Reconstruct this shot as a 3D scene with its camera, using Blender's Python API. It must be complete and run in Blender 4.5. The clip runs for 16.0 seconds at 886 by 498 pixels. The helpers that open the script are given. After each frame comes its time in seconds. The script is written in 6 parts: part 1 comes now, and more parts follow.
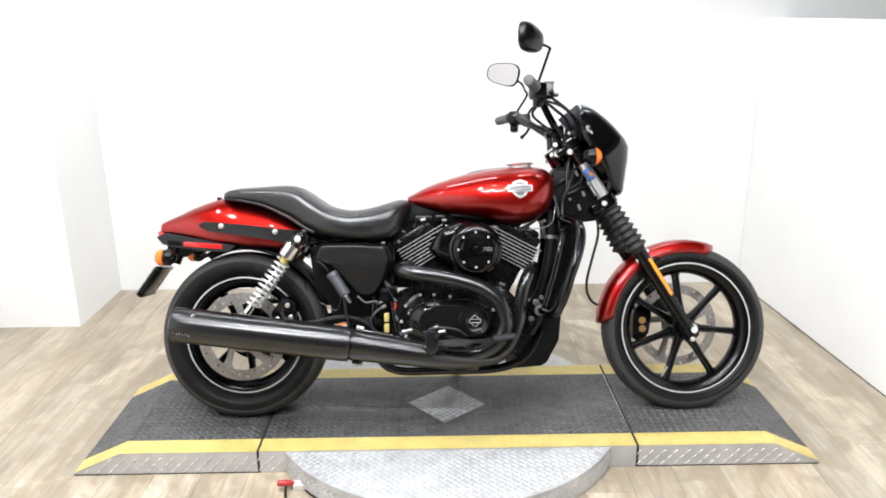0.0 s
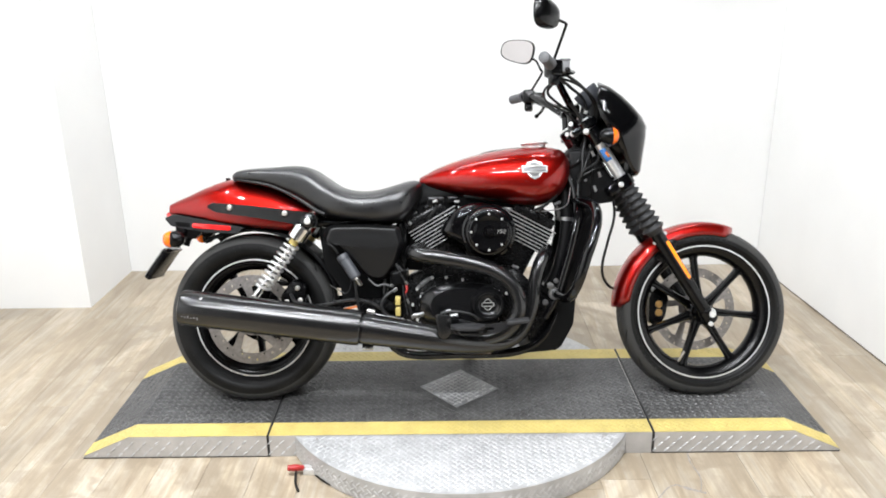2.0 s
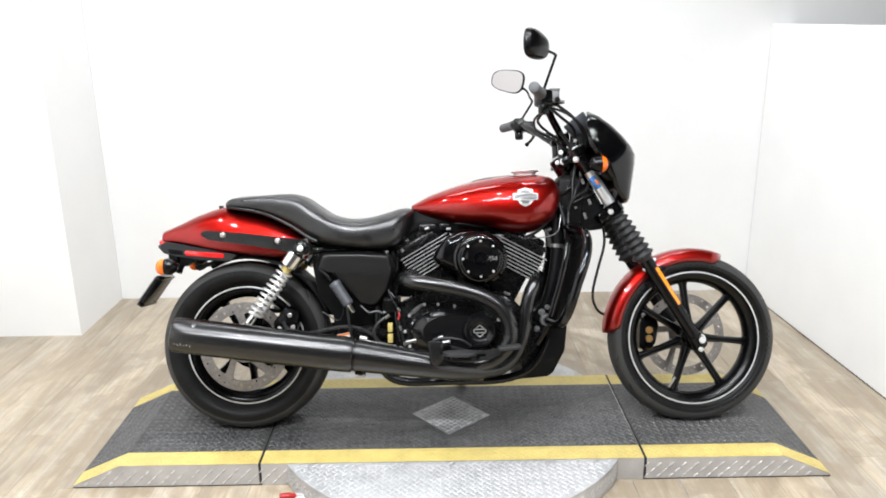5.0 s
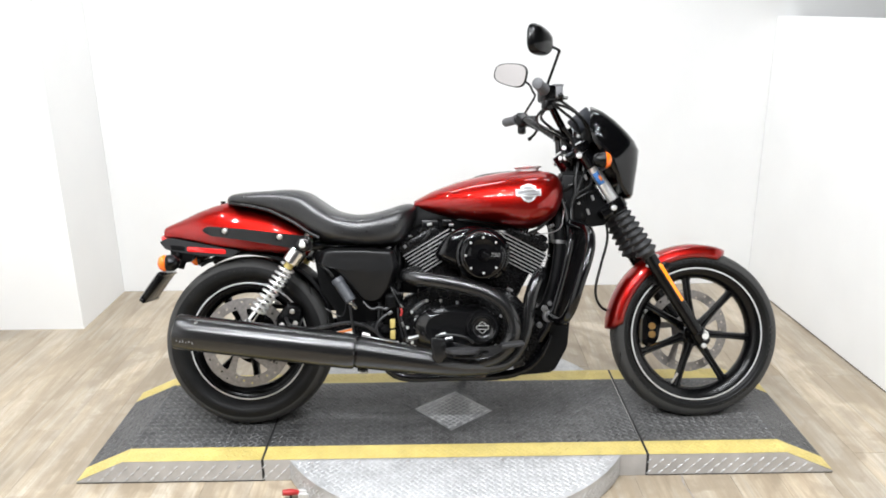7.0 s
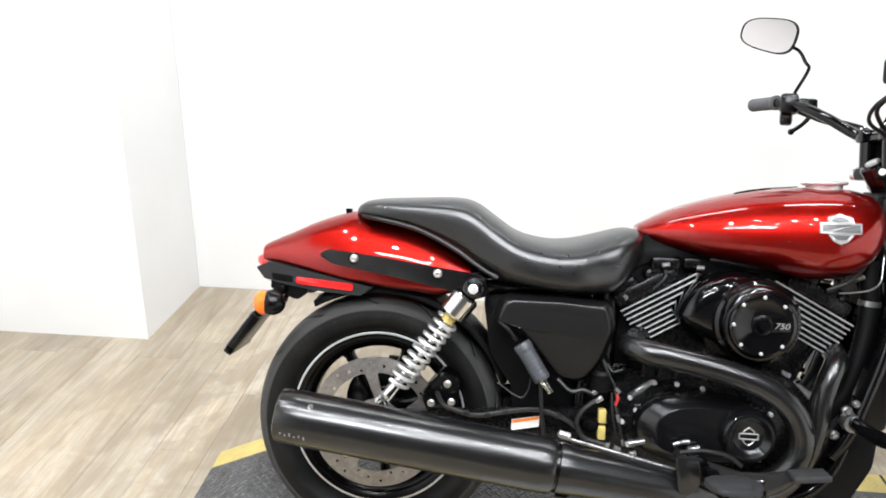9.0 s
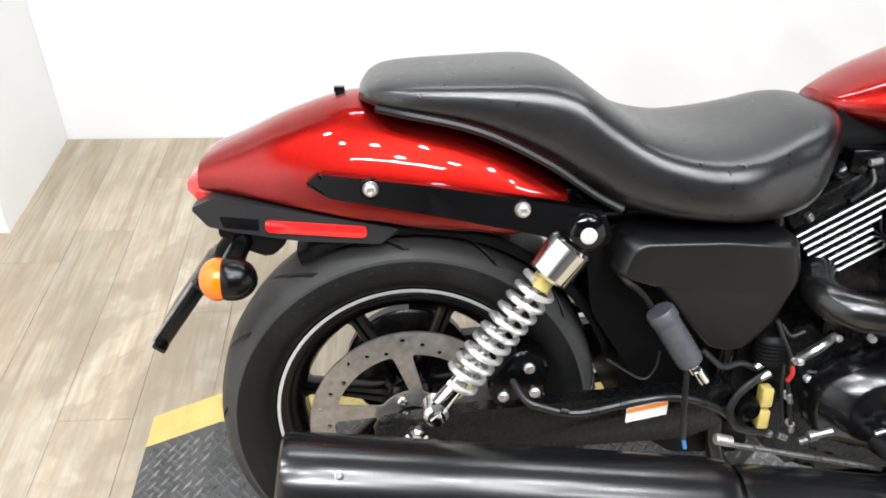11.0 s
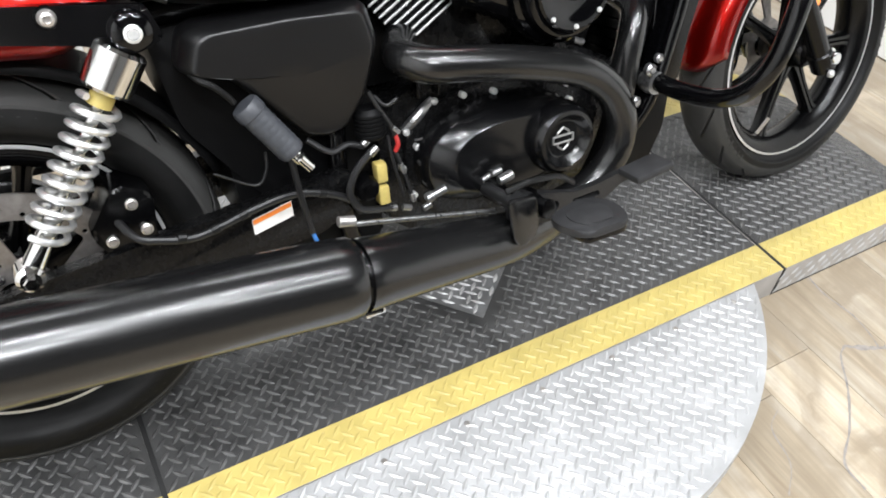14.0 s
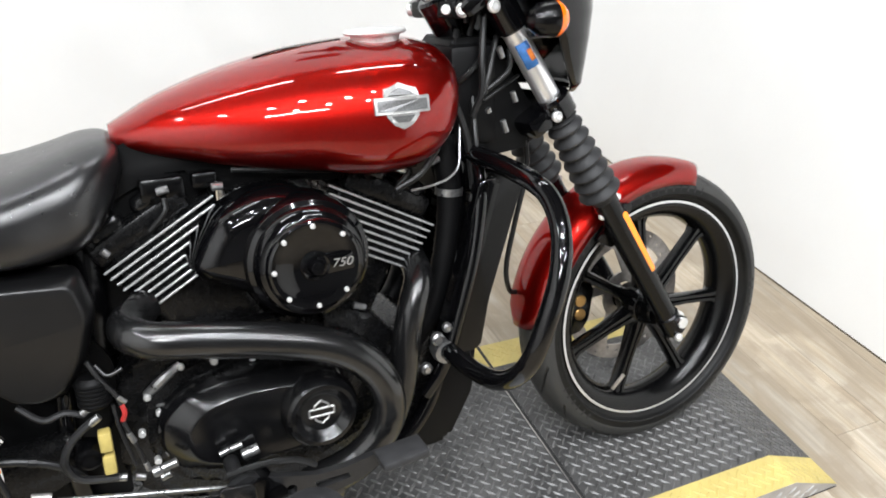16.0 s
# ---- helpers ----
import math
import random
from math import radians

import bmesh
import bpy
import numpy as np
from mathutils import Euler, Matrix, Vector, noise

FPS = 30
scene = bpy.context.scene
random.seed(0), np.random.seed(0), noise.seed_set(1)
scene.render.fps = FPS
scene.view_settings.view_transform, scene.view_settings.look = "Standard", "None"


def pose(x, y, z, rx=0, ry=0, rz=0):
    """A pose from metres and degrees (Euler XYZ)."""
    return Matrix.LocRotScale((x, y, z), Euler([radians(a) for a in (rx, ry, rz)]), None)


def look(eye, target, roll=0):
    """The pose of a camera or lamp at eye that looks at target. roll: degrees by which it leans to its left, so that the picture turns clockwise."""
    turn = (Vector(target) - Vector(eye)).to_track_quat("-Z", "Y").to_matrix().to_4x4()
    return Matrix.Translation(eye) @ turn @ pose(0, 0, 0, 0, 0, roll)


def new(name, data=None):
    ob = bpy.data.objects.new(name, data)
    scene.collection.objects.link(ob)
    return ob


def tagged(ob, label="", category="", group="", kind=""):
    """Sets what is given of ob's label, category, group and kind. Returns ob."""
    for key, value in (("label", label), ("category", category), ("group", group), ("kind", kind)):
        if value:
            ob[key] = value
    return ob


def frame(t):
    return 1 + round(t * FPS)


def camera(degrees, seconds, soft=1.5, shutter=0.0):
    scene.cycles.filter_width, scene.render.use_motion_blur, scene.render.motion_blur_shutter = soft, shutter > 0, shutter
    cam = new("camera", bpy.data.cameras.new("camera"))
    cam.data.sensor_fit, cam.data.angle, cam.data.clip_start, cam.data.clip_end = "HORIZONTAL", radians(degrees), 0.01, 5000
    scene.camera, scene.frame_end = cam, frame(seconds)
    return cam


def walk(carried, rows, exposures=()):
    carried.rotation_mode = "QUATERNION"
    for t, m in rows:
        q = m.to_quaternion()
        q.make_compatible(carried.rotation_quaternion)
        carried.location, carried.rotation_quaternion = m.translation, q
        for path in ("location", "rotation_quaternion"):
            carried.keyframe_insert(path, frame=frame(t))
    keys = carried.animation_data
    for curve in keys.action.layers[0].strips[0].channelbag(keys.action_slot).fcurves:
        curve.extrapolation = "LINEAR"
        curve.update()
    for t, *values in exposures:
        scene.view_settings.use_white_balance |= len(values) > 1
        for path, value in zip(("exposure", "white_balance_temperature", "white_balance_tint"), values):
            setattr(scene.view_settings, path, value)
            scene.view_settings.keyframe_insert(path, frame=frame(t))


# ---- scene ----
cam = camera(59.6, 16.0, soft=1.8)
PATH = [
    (0, (-0.033, 0.567, 1.42), (-0.013, 2.478, 0.832), -0.6),
    (0.5, (-0.033, 0.582, 1.418), (-0.019, 2.487, 0.811), -0.8),
    (1, (-0.029, 0.599, 1.418), (-0.031, 2.498, 0.79), -0.9),
    (1.5, (-0.03, 0.611, 1.406), (-0.027, 2.507, 0.771), -0.7),
    (2, (-0.032, 0.62, 1.412), (-0.045, 2.516, 0.774), -0.8),
    (2.5, (-0.035, 0.627, 1.41), (-0.036, 2.524, 0.777), -0.8),
    (3, (-0.04, 0.634, 1.41), (-0.029, 2.534, 0.787), -0.7),
    (3.5, (-0.04, 0.623, 1.413), (-0.032, 2.527, 0.801), -0.6),
    (4, (-0.036, 0.61, 1.421), (-0.027, 2.519, 0.826), -0.7),
    (6.5, (-0.04, 0.599, 1.417), (-0.023, 2.517, 0.851), -0.6),
    (7, (-0.041, 0.617, 1.445), (-0.032, 2.524, 0.841), -0.7),
    (7.5, (-0.124, 0.704, 1.423), (-0.037, 2.622, 0.862), -0.1),
    (8, (-0.248, 0.906, 1.392), (-0.251, 2.801, 0.753), -0.2),
    (8.5, (-0.328, 1.233, 1.404), (-0.53, 3.09, 0.689), -0.0),
    (8.7, (-0.365, 1.35, 1.386), (-0.556, 3.217, 0.696), 0.4),
    (10.8, (-0.728, 2.252, 1.293), (-0.563, 3.866, 0.124), 1.8),
    (11, (-0.73, 2.265, 1.267), (-0.579, 3.839, 0.043), 2.1),
    (11.5, (-0.725, 2.276, 1.219), (-0.571, 3.72, -0.155), 3.0),
    (12, (-0.717, 2.261, 1.188), (-0.554, 3.603, -0.286), 3.2),
    (12.5, (-0.702, 2.24, 1.171), (-0.49, 3.549, -0.326), 2.2),
    (13, (-0.663, 2.234, 1.172), (-0.296, 3.533, -0.304), 2.5),
    (13.5, (-0.623, 2.217, 1.163), (-0.047, 3.467, -0.288), 3.9),
    (14, (-0.587, 2.186, 1.161), (0.19, 3.374, -0.248), 5.5),
    (14.5, (-0.544, 2.194, 1.162), (0.445, 3.277, -0.198), 8.9),
    (15, (-0.485, 2.184, 1.205), (0.583, 3.315, -0.052), 8.3),
    (15.5, (-0.311, 2.126, 1.231), (0.623, 3.457, 0.067), 2.8),
    (16, (-0.147, 2.133, 1.291), (0.629, 3.609, 0.187), 6.1),
]
walk(cam, [(t, look(eye, target, roll)) for t, eye, target, roll in PATH], [(0, 0.03), (1.5, 0.0), (3.5, -0.06), (7.5, -0.06), (8.7, 0.02), (11, 0.09), (12.5, -0.04), (13.5, -0.09), (15, -0.04), (16, -0.04)])


# world, lamps and exposure
world = bpy.data.worlds.new("world")
scene.world = world
world.use_nodes = True
world.node_tree.nodes["Background"].inputs[0].default_value = (0.9, 0.95, 1.0, 1)
world.node_tree.nodes["Background"].inputs[1].default_value = 0.05


def lamp(name, eye, target, sx, sy, watts, colour=(0.955, 0.985, 1.025)):
    data = bpy.data.lights.new(name, "AREA")
    data.shape, data.size, data.size_y, data.energy, data.color = "RECTANGLE", sx, sy, watts, colour
    ob = new(name, data)
    ob.matrix_world = look(eye, target)
    return ob


CEIL = 3.0
# ceiling lamps: place, length along x, width, power
# the rear pair is unseen, added to brighten the back wall and seat
LAMPS = [(-0.95, 0.75, 1.15, 0.10, 74), (1.1, 0.75, 1.15, 0.10, 36), (-0.7, 4.0, 1.15, 0.12, 16), (0.9, 4.0, 1.15, 0.12, 16)]
SPOTS = [(-1.5, 2.1), (-0.95, 1.9), (-0.45, 2.15), (0.1, 1.9), (0.5, 2.2), (1.0, 1.85), (-1.7, 2.9), (-0.25, 1.45), (0.4, 1.4), (-0.8, 1.2)]
for lx, ly, sx, sy, watts in LAMPS:
    lamp("lamp_and_fill_light", (lx, ly, CEIL - 0.07), (lx, ly + 0.0001, 0), sx, sy, watts)
for lx, ly in SPOTS:
    lamp("spot_lamp_light", (lx, ly, CEIL - 0.105), (lx, ly + 0.0001, 0), 0.085, 0.085, 16.0)


# ---- materials ----
def material(name, colour, rough=0.5, metal=0.0, grain=0.0, grain_scale=40.0, bump=0.0, bump_scale=200.0, coat=0.0,
             spread=0.0, dirt=0.0, dirt_colour=(0.2, 0.18, 0.15), coat_rough=0.05, spec=0.5, coords="Object"):
    m = bpy.data.materials.new(name)
    m.use_nodes = True
    n, l = m.node_tree.nodes, m.node_tree.links
    b = n["Principled BSDF"]
    b.inputs["Base Color"].default_value = (*colour, 1)
    b.inputs["Roughness"].default_value = rough
    b.inputs["Metallic"].default_value = metal
    b.inputs["Coat Weight"].default_value = coat
    b.inputs["Coat Roughness"].default_value = coat_rough
    b.inputs["Specular IOR Level"].default_value = spec
    tc = n.new("ShaderNodeTexCoord")
    out = None
    if grain > 0 or dirt > 0 or spread > 0:
        tex = n.new("ShaderNodeTexNoise")
        tex.inputs["Scale"].default_value = grain_scale
        tex.inputs["Detail"].default_value = 6
        l.new(tc.outputs[coords], tex.inputs["Vector"])
        ramp = n.new("ShaderNodeMapRange")
        ramp.inputs[1].default_value, ramp.inputs[2].default_value = 0.3, 0.7
        ramp.inputs[3].default_value, ramp.inputs[4].default_value = 1 - grain, 1 + grain
        l.new(tex.outputs["Fac"], ramp.inputs[0])
        mul = n.new("ShaderNodeVectorMath")
        mul.operation = "SCALE"
        mul.inputs[0].default_value = colour
        l.new(ramp.outputs[0], mul.inputs["Scale"])
        out = mul.outputs[0]
        if spread > 0:
            info = n.new("ShaderNodeObjectInfo")
            r2 = n.new("ShaderNodeMapRange")
            r2.inputs[3].default_value, r2.inputs[4].default_value = 1 - spread, 1 + spread
            l.new(info.outputs["Random"], r2.inputs[0])
            m2 = n.new("ShaderNodeVectorMath")
            m2.operation = "SCALE"
            l.new(out, m2.inputs[0])
            l.new(r2.outputs[0], m2.inputs["Scale"])
            out = m2.outputs[0]
        if dirt > 0:
            t2 = n.new("ShaderNodeTexNoise")
            t2.inputs["Scale"].default_value = grain_scale * 0.12
            t2.inputs["Detail"].default_value = 8
            t2.inputs["Roughness"].default_value = 0.65
            l.new(tc.outputs[coords], t2.inputs["Vector"])
            r3 = n.new("ShaderNodeMapRange")
            r3.inputs[1].default_value, r3.inputs[2].default_value = 0.5, 0.75
            r3.inputs[3].default_value, r3.inputs[4].default_value = 0, dirt
            l.new(t2.outputs["Fac"], r3.inputs[0])
            mix = n.new("ShaderNodeMix")
            mix.data_type = "RGBA"
            l.new(r3.outputs[0], mix.inputs[0])
            l.new(out, mix.inputs[6])
            mix.inputs[7].default_value = (*dirt_colour, 1)
            out = mix.outputs[2]
        l.new(out, b.inputs["Base Color"])
        rr = n.new("ShaderNodeMapRange")
        rr.inputs[1].default_value, rr.inputs[2].default_value = 0.3, 0.7
        rr.inputs[3].default_value, rr.inputs[4].default_value = max(0, rough - 0.25 * min(grain, 0.24)), min(1, rough + 0.25 * min(grain, 0.24))
        l.new(tex.outputs["Fac"], rr.inputs[0])
        l.new(rr.outputs[0], b.inputs["Roughness"])
    if bump > 0:
        tb = n.new("ShaderNodeTexNoise")
        tb.inputs["Scale"].default_value = bump_scale
        tb.inputs["Detail"].default_value = 3
        l.new(tc.outputs[coords], tb.inputs["Vector"])
        bn = n.new("ShaderNodeBump")
        bn.inputs["Strength"].default_value = bump
        bn.inputs["Distance"].default_value = 0.002
        l.new(tb.outputs["Fac"], bn.inputs["Height"])
        l.new(bn.outputs[0], b.inputs["Normal"])
    return m


def candy_red():
    m = material("candy_red_paint", (0.27, 0.006, 0.004), 0.37, 0.94, coat=1.0, coat_rough=0.02, spec=0.0)
    n, l = m.node_tree.nodes, m.node_tree.links
    b = n["Principled BSDF"]
    tc = n.new("ShaderNodeTexCoord")
    fl = n.new("ShaderNodeTexVoronoi")
    fl.inputs["Scale"].default_value = 1400
    l.new(tc.outputs["Object"], fl.inputs["Vector"])
    rp = n.new("ShaderNodeMapRange")
    rp.inputs[3].default_value, rp.inputs[4].default_value = 0.75, 1.25
    l.new(fl.outputs["Color"], rp.inputs[0])
    sc = n.new("ShaderNodeVectorMath")
    sc.operation = "SCALE"
    sc.inputs[0].default_value = (0.27, 0.006, 0.004)
    b.inputs["Coat IOR"].default_value = 1.45
    b.inputs["Specular Tint"].default_value = (1.0, 0.25, 0.18, 1)
    l.new(rp.outputs[0], sc.inputs["Scale"])
    l.new(sc.outputs[0], b.inputs["Base Color"])
    return m


def plank_material():
    m = bpy.data.materials.new("floor_planks")
    m.use_nodes = True
    n, l = m.node_tree.nodes, m.node_tree.links
    b = n["Principled BSDF"]
    b.inputs["Roughness"].default_value = 0.38
    tc = n.new("ShaderNodeTexCoord")
    info = n.new("ShaderNodeObjectInfo")
    off = n.new("ShaderNodeVectorMath")
    off.operation = "SCALE"
    off.inputs[0].default_value = (37.0, 91.0, 13.0)
    l.new(info.outputs["Random"], off.inputs["Scale"])
    add = n.new("ShaderNodeVectorMath")
    l.new(tc.outputs["Object"], add.inputs[0])
    l.new(off.outputs[0], add.inputs[1])
    st = n.new("ShaderNodeMapping")
    st.inputs["Scale"].default_value = (9.0, 0.9, 1.0)
    l.new(add.outputs[0], st.inputs["Vector"])
    g1 = n.new("ShaderNodeTexNoise")
    g1.inputs["Scale"].default_value, g1.inputs["Detail"].default_value, g1.inputs["Roughness"].default_value = 1.6, 7, 0.6
    g1.inputs["Distortion"].default_value = 1.2
    l.new(st.outputs[0], g1.inputs["Vector"])
    cr = n.new("ShaderNodeValToRGB")
    e = cr.color_ramp.elements
    e[0].position, e[0].color = 0.26, (0.285, 0.222, 0.152, 1)
    e[1].position, e[1].color = 0.72, (0.475, 0.42, 0.343, 1)
    mid = e.new(0.45)
    mid.color = (0.385, 0.317, 0.228, 1)
    mid2 = e.new(0.58)
    mid2.color = (0.435, 0.375, 0.293, 1)
    l.new(g1.outputs["Fac"], cr.inputs[0])
    st2 = n.new("ShaderNodeMapping")
    st2.inputs["Scale"].default_value = (60.0, 2.5, 1.0)
    l.new(add.outputs[0], st2.inputs["Vector"])
    g2 = n.new("ShaderNodeTexNoise")
    g2.inputs["Scale"].default_value, g2.inputs["Detail"].default_value = 2.2, 5
    l.new(st2.outputs[0], g2.inputs["Vector"])
    m1 = n.new("ShaderNodeMapRange")
    m1.inputs[1].default_value, m1.inputs[2].default_value, m1.inputs[3].default_value, m1.inputs[4].default_value = 0.3, 0.7, 0.84, 1.1
    l.new(g2.outputs["Fac"], m1.inputs[0])
    m3 = n.new("ShaderNodeMapRange")
    m3.inputs[3].default_value, m3.inputs[4].default_value = 0.84, 1.12
    l.new(info.outputs["Random"], m3.inputs[0])
    pr = n.new("ShaderNodeMath")
    pr.operation = "MULTIPLY"
    l.new(m1.outputs[0], pr.inputs[0])
    l.new(m3.outputs[0], pr.inputs[1])
    sc = n.new("ShaderNodeVectorMath")
    sc.operation = "SCALE"
    l.new(cr.outputs[0], sc.inputs[0])
    l.new(pr.outputs[0], sc.inputs["Scale"])
    blot = n.new("ShaderNodeTexNoise")
    blot.inputs["Scale"].default_value, blot.inputs["Detail"].default_value, blot.inputs["Roughness"].default_value = 3.2, 7, 0.62
    bst = n.new("ShaderNodeMapping")
    bst.inputs["Scale"].default_value = (1.6, 0.6, 1.0)
    geo = n.new("ShaderNodeNewGeometry")
    l.new(geo.outputs["Position"], bst.inputs["Vector"])
    l.new(bst.outputs[0], blot.inputs["Vector"])
    bm_ = n.new("ShaderNodeMapRange")
    bm_.inputs[1].default_value, bm_.inputs[2].default_value, bm_.inputs[3].default_value, bm_.inputs[4].default_value = 0.34, 0.64, 0.80, 1.12
    l.new(blot.outputs["Fac"], bm_.inputs[0])
    pr2 = n.new("ShaderNodeMath")
    pr2.operation = "MULTIPLY"
    l.new(pr.outputs[0], pr2.inputs[0])
    l.new(bm_.outputs[0], pr2.inputs[1])
    l.new(pr2.outputs[0], sc.inputs["Scale"])
    rel = n.new("ShaderNodeVectorMath")
    rel.operation = "SUBTRACT"
    rel.inputs[1].default_value = (0, 3.0485, 0)
    l.new(geo.outputs["Position"], rel.inputs[0])
    ln = n.new("ShaderNodeVectorMath")
    ln.operation = "LENGTH"
    l.new(rel.outputs[0], ln.inputs[0])
    wob = n.new("ShaderNodeTexNoise")
    wob.inputs["Scale"].default_value, wob.inputs["Detail"].default_value = 2.2, 6
    l.new(rel.outputs[0], wob.inputs["Vector"])
    comb = n.new("ShaderNodeCombineXYZ")
    l.new(ln.outputs["Value"], comb.inputs[0])
    l.new(wob.outputs["Fac"], comb.inputs[1])
    ringn = n.new("ShaderNodeTexNoise")
    ringn.inputs["Scale"].default_value, ringn.inputs["Detail"].default_value = 11.0, 6
    l.new(comb.outputs[0], ringn.inputs["Vector"])
    near = n.new("ShaderNodeMapRange")
    near.interpolation_type = "SMOOTHSTEP"
    near.inputs[1].default_value, near.inputs[2].default_value, near.inputs[3].default_value, near.inputs[4].default_value = 1.1, 2.3, 0.80, 0.12
    l.new(ln.outputs["Value"], near.inputs[0])
    wear = n.new("ShaderNodeMapRange")
    wear.inputs[1].default_value, wear.inputs[2].default_value = 0.40, 0.62
    l.new(ringn.outputs["Fac"], wear.inputs[0])
    amt = n.new("ShaderNodeMath")
    amt.operation = "MULTIPLY"
    l.new(wear.outputs[0], amt.inputs[0])
    l.new(near.outputs[0], amt.inputs[1])
    wm = n.new("ShaderNodeMix")
    wm.data_type = "RGBA"
    l.new(amt.outputs[0], wm.inputs[0])
    l.new(sc.outputs[0], wm.inputs[6])
    wm.inputs[7].default_value = (0.255, 0.205, 0.145, 1)
    l.new(wm.outputs[2], b.inputs["Base Color"])
    bn = n.new("ShaderNodeBump")
    bn.inputs["Strength"].default_value, bn.inputs["Distance"].default_value = 0.25, 0.001
    l.new(g2.outputs["Fac"], bn.inputs["Height"])
    l.new(bn.outputs[0], b.inputs["Normal"])
    return m


WALL = material("white_wall_paint", (0.80, 0.80, 0.79), 0.6, grain=0.02, grain_scale=3, bump=0.15, bump_scale=120, dirt=0.08, dirt_colour=(0.6, 0.6, 0.58))
CEILING = material("ceiling_paint", (0.16, 0.16, 0.165), 0.8, grain=0.03, grain_scale=5)
# Grey of the added, unseen walls, set by what the black parts reflect
DARKWALL = material("unseen_room_grey", (0.30, 0.30, 0.305), 0.7, grain=0.06, grain_scale=2)
PLANK = plank_material()
RED = candy_red()
GLOSS = material("gloss_black_paint", (0.0015, 0.0015, 0.0018), 0.07, spec=0.42)
SATIN = material("satin_black_paint", (0.0012, 0.0012, 0.0014), 0.23, grain=0.08, grain_scale=90, spec=0.28)
MATTE = material("matte_black_plastic", (0.0026, 0.0026, 0.0028), 0.46, grain=0.1, grain_scale=500, bump=0.05, bump_scale=900, spec=0.12)
ENGINE = material("wrinkle_black_engine_paint", (0.0032, 0.0032, 0.0034), 0.27, grain=0.2, grain_scale=120, bump=0.06, bump_scale=500, spec=0.24)
PIPE = material("satin_black_exhaust_coating", (0.0048, 0.0048, 0.0050), 0.23, grain=0.05, grain_scale=14, spec=0.68)
TAIL = material("dark_grey_tail_plastic", (0.014, 0.0145, 0.0155), 0.42, grain=0.1, grain_scale=300, spec=0.35)
BOLT = material("zinc_plated_bolt", (0.72, 0.72, 0.71), 0.34, 0.55, grain=0.1, grain_scale=300)
HEAT = material("heat_stained_pipe", (0.30, 0.215, 0.135), 0.42, 0.75, grain=0.3, grain_scale=40, dirt=0.6, dirt_colour=(0.10, 0.085, 0.07))
CAST = material("cast_grey_black_bracket", (0.012, 0.012, 0.0125), 0.34, grain=0.2, grain_scale=120, spec=0.4)
CASE = material("satin_black_engine_cover", (0.0030, 0.0030, 0.0033), 0.20, grain=0.06, grain_scale=60, spec=0.46)
PALE = material("pale_grey_plastic_tank", (0.14, 0.14, 0.145), 0.4, grain=0.08, grain_scale=60)
VINYL = material("black_seat_vinyl", (0.005, 0.005, 0.0055), 0.30, grain=0.12, grain_scale=80, bump=0.08, bump_scale=650, spec=0.75)
BOOT = material("fork_boot_rubber", (0.022, 0.022, 0.023), 0.55, grain=0.2, grain_scale=60, spec=0.3)
CHROME = material("bright_chrome", (0.75, 0.75, 0.74), 0.1, 1.0)
STEEL = material("brushed_steel", (0.60, 0.575, 0.55), 0.36, 0.85, grain=0.2, grain_scale=90, dirt=0.3, dirt_colour=(0.33, 0.27, 0.22))
FIN = material("machined_aluminium_edge", (0.56, 0.56, 0.56), 0.34, 0.7, grain=0.08, grain_scale=200)
ALLOY = material("tread_plate_aluminium", (0.46, 0.46, 0.46), 0.46, 0.4, grain=0.16, grain_scale=18, dirt=0.55, dirt_colour=(0.33, 0.325, 0.32), bump=0.12, bump_scale=150)
# Aluminium marks made paler than the plate to carry their highlights
ALLOYMARK = material("highlit_tread_mark", (0.49, 0.49, 0.49), 0.46, 0.42, grain=0.2, grain_scale=25)
ALLOYSIDE = material("dull_aluminium_side", (0.46, 0.445, 0.43), 0.55, 0.3, grain=0.12, grain_scale=18, dirt=0.4, dirt_colour=(0.34, 0.325, 0.31), bump=0.12, bump_scale=150)
TREAD = material("black_tread_plate_paint", (0.050, 0.0495, 0.049), 0.42, grain=0.35, grain_scale=14, dirt=0.6, dirt_colour=(0.11, 0.107, 0.102), bump=0.25, bump_scale=220)
# Paler than the plate: worn paint, plus the marks' highlights put into the colour
TREADMARK = material("worn_highlit_tread_mark", (0.092, 0.091, 0.090), 0.38, 0.2, grain=0.5, grain_scale=30)
DIAMOND = material("tread_plate_inset", (0.28, 0.28, 0.28), 0.36, 0.45, grain=0.2, grain_scale=30, dirt=0.4, dirt_colour=(0.2, 0.2, 0.2), bump=0.1, bump_scale=150)
YELLOW = material("worn_yellow_paint", (0.53, 0.42, 0.135), 0.45, grain=0.12, grain_scale=18, dirt=0.5, dirt_colour=(0.34, 0.275, 0.11), bump=0.15, bump_scale=200)
AMBER = material("amber_lens", (0.90, 0.15, 0.002), 0.15, coat=0.5)
REFLECTOR = material("amber_reflector", (0.95, 0.27, 0.01), 0.25, grain=0.1, grain_scale=600, coat=0.5)
REDLENS = material("red_lens", (0.62, 0.012, 0.012), 0.15, coat=1.0, grain=0.2, grain_scale=700)
MIRROR = material("mirror_glass", (0.40, 0.38, 0.375), 0.03, 1.0)
WHITE = material("white_label_paper", (0.75, 0.73, 0.70), 0.6, grain=0.03)
ORANGE = material("orange_label_print", (0.8, 0.22, 0.03), 0.5)
BLUE = material("blue_tape", (0.05, 0.20, 0.55), 0.5, grain=0.2, grain_scale=120)
TAN = material("tan_plastic_connector", (0.42, 0.33, 0.10), 0.5, grain=0.1, grain_scale=120)
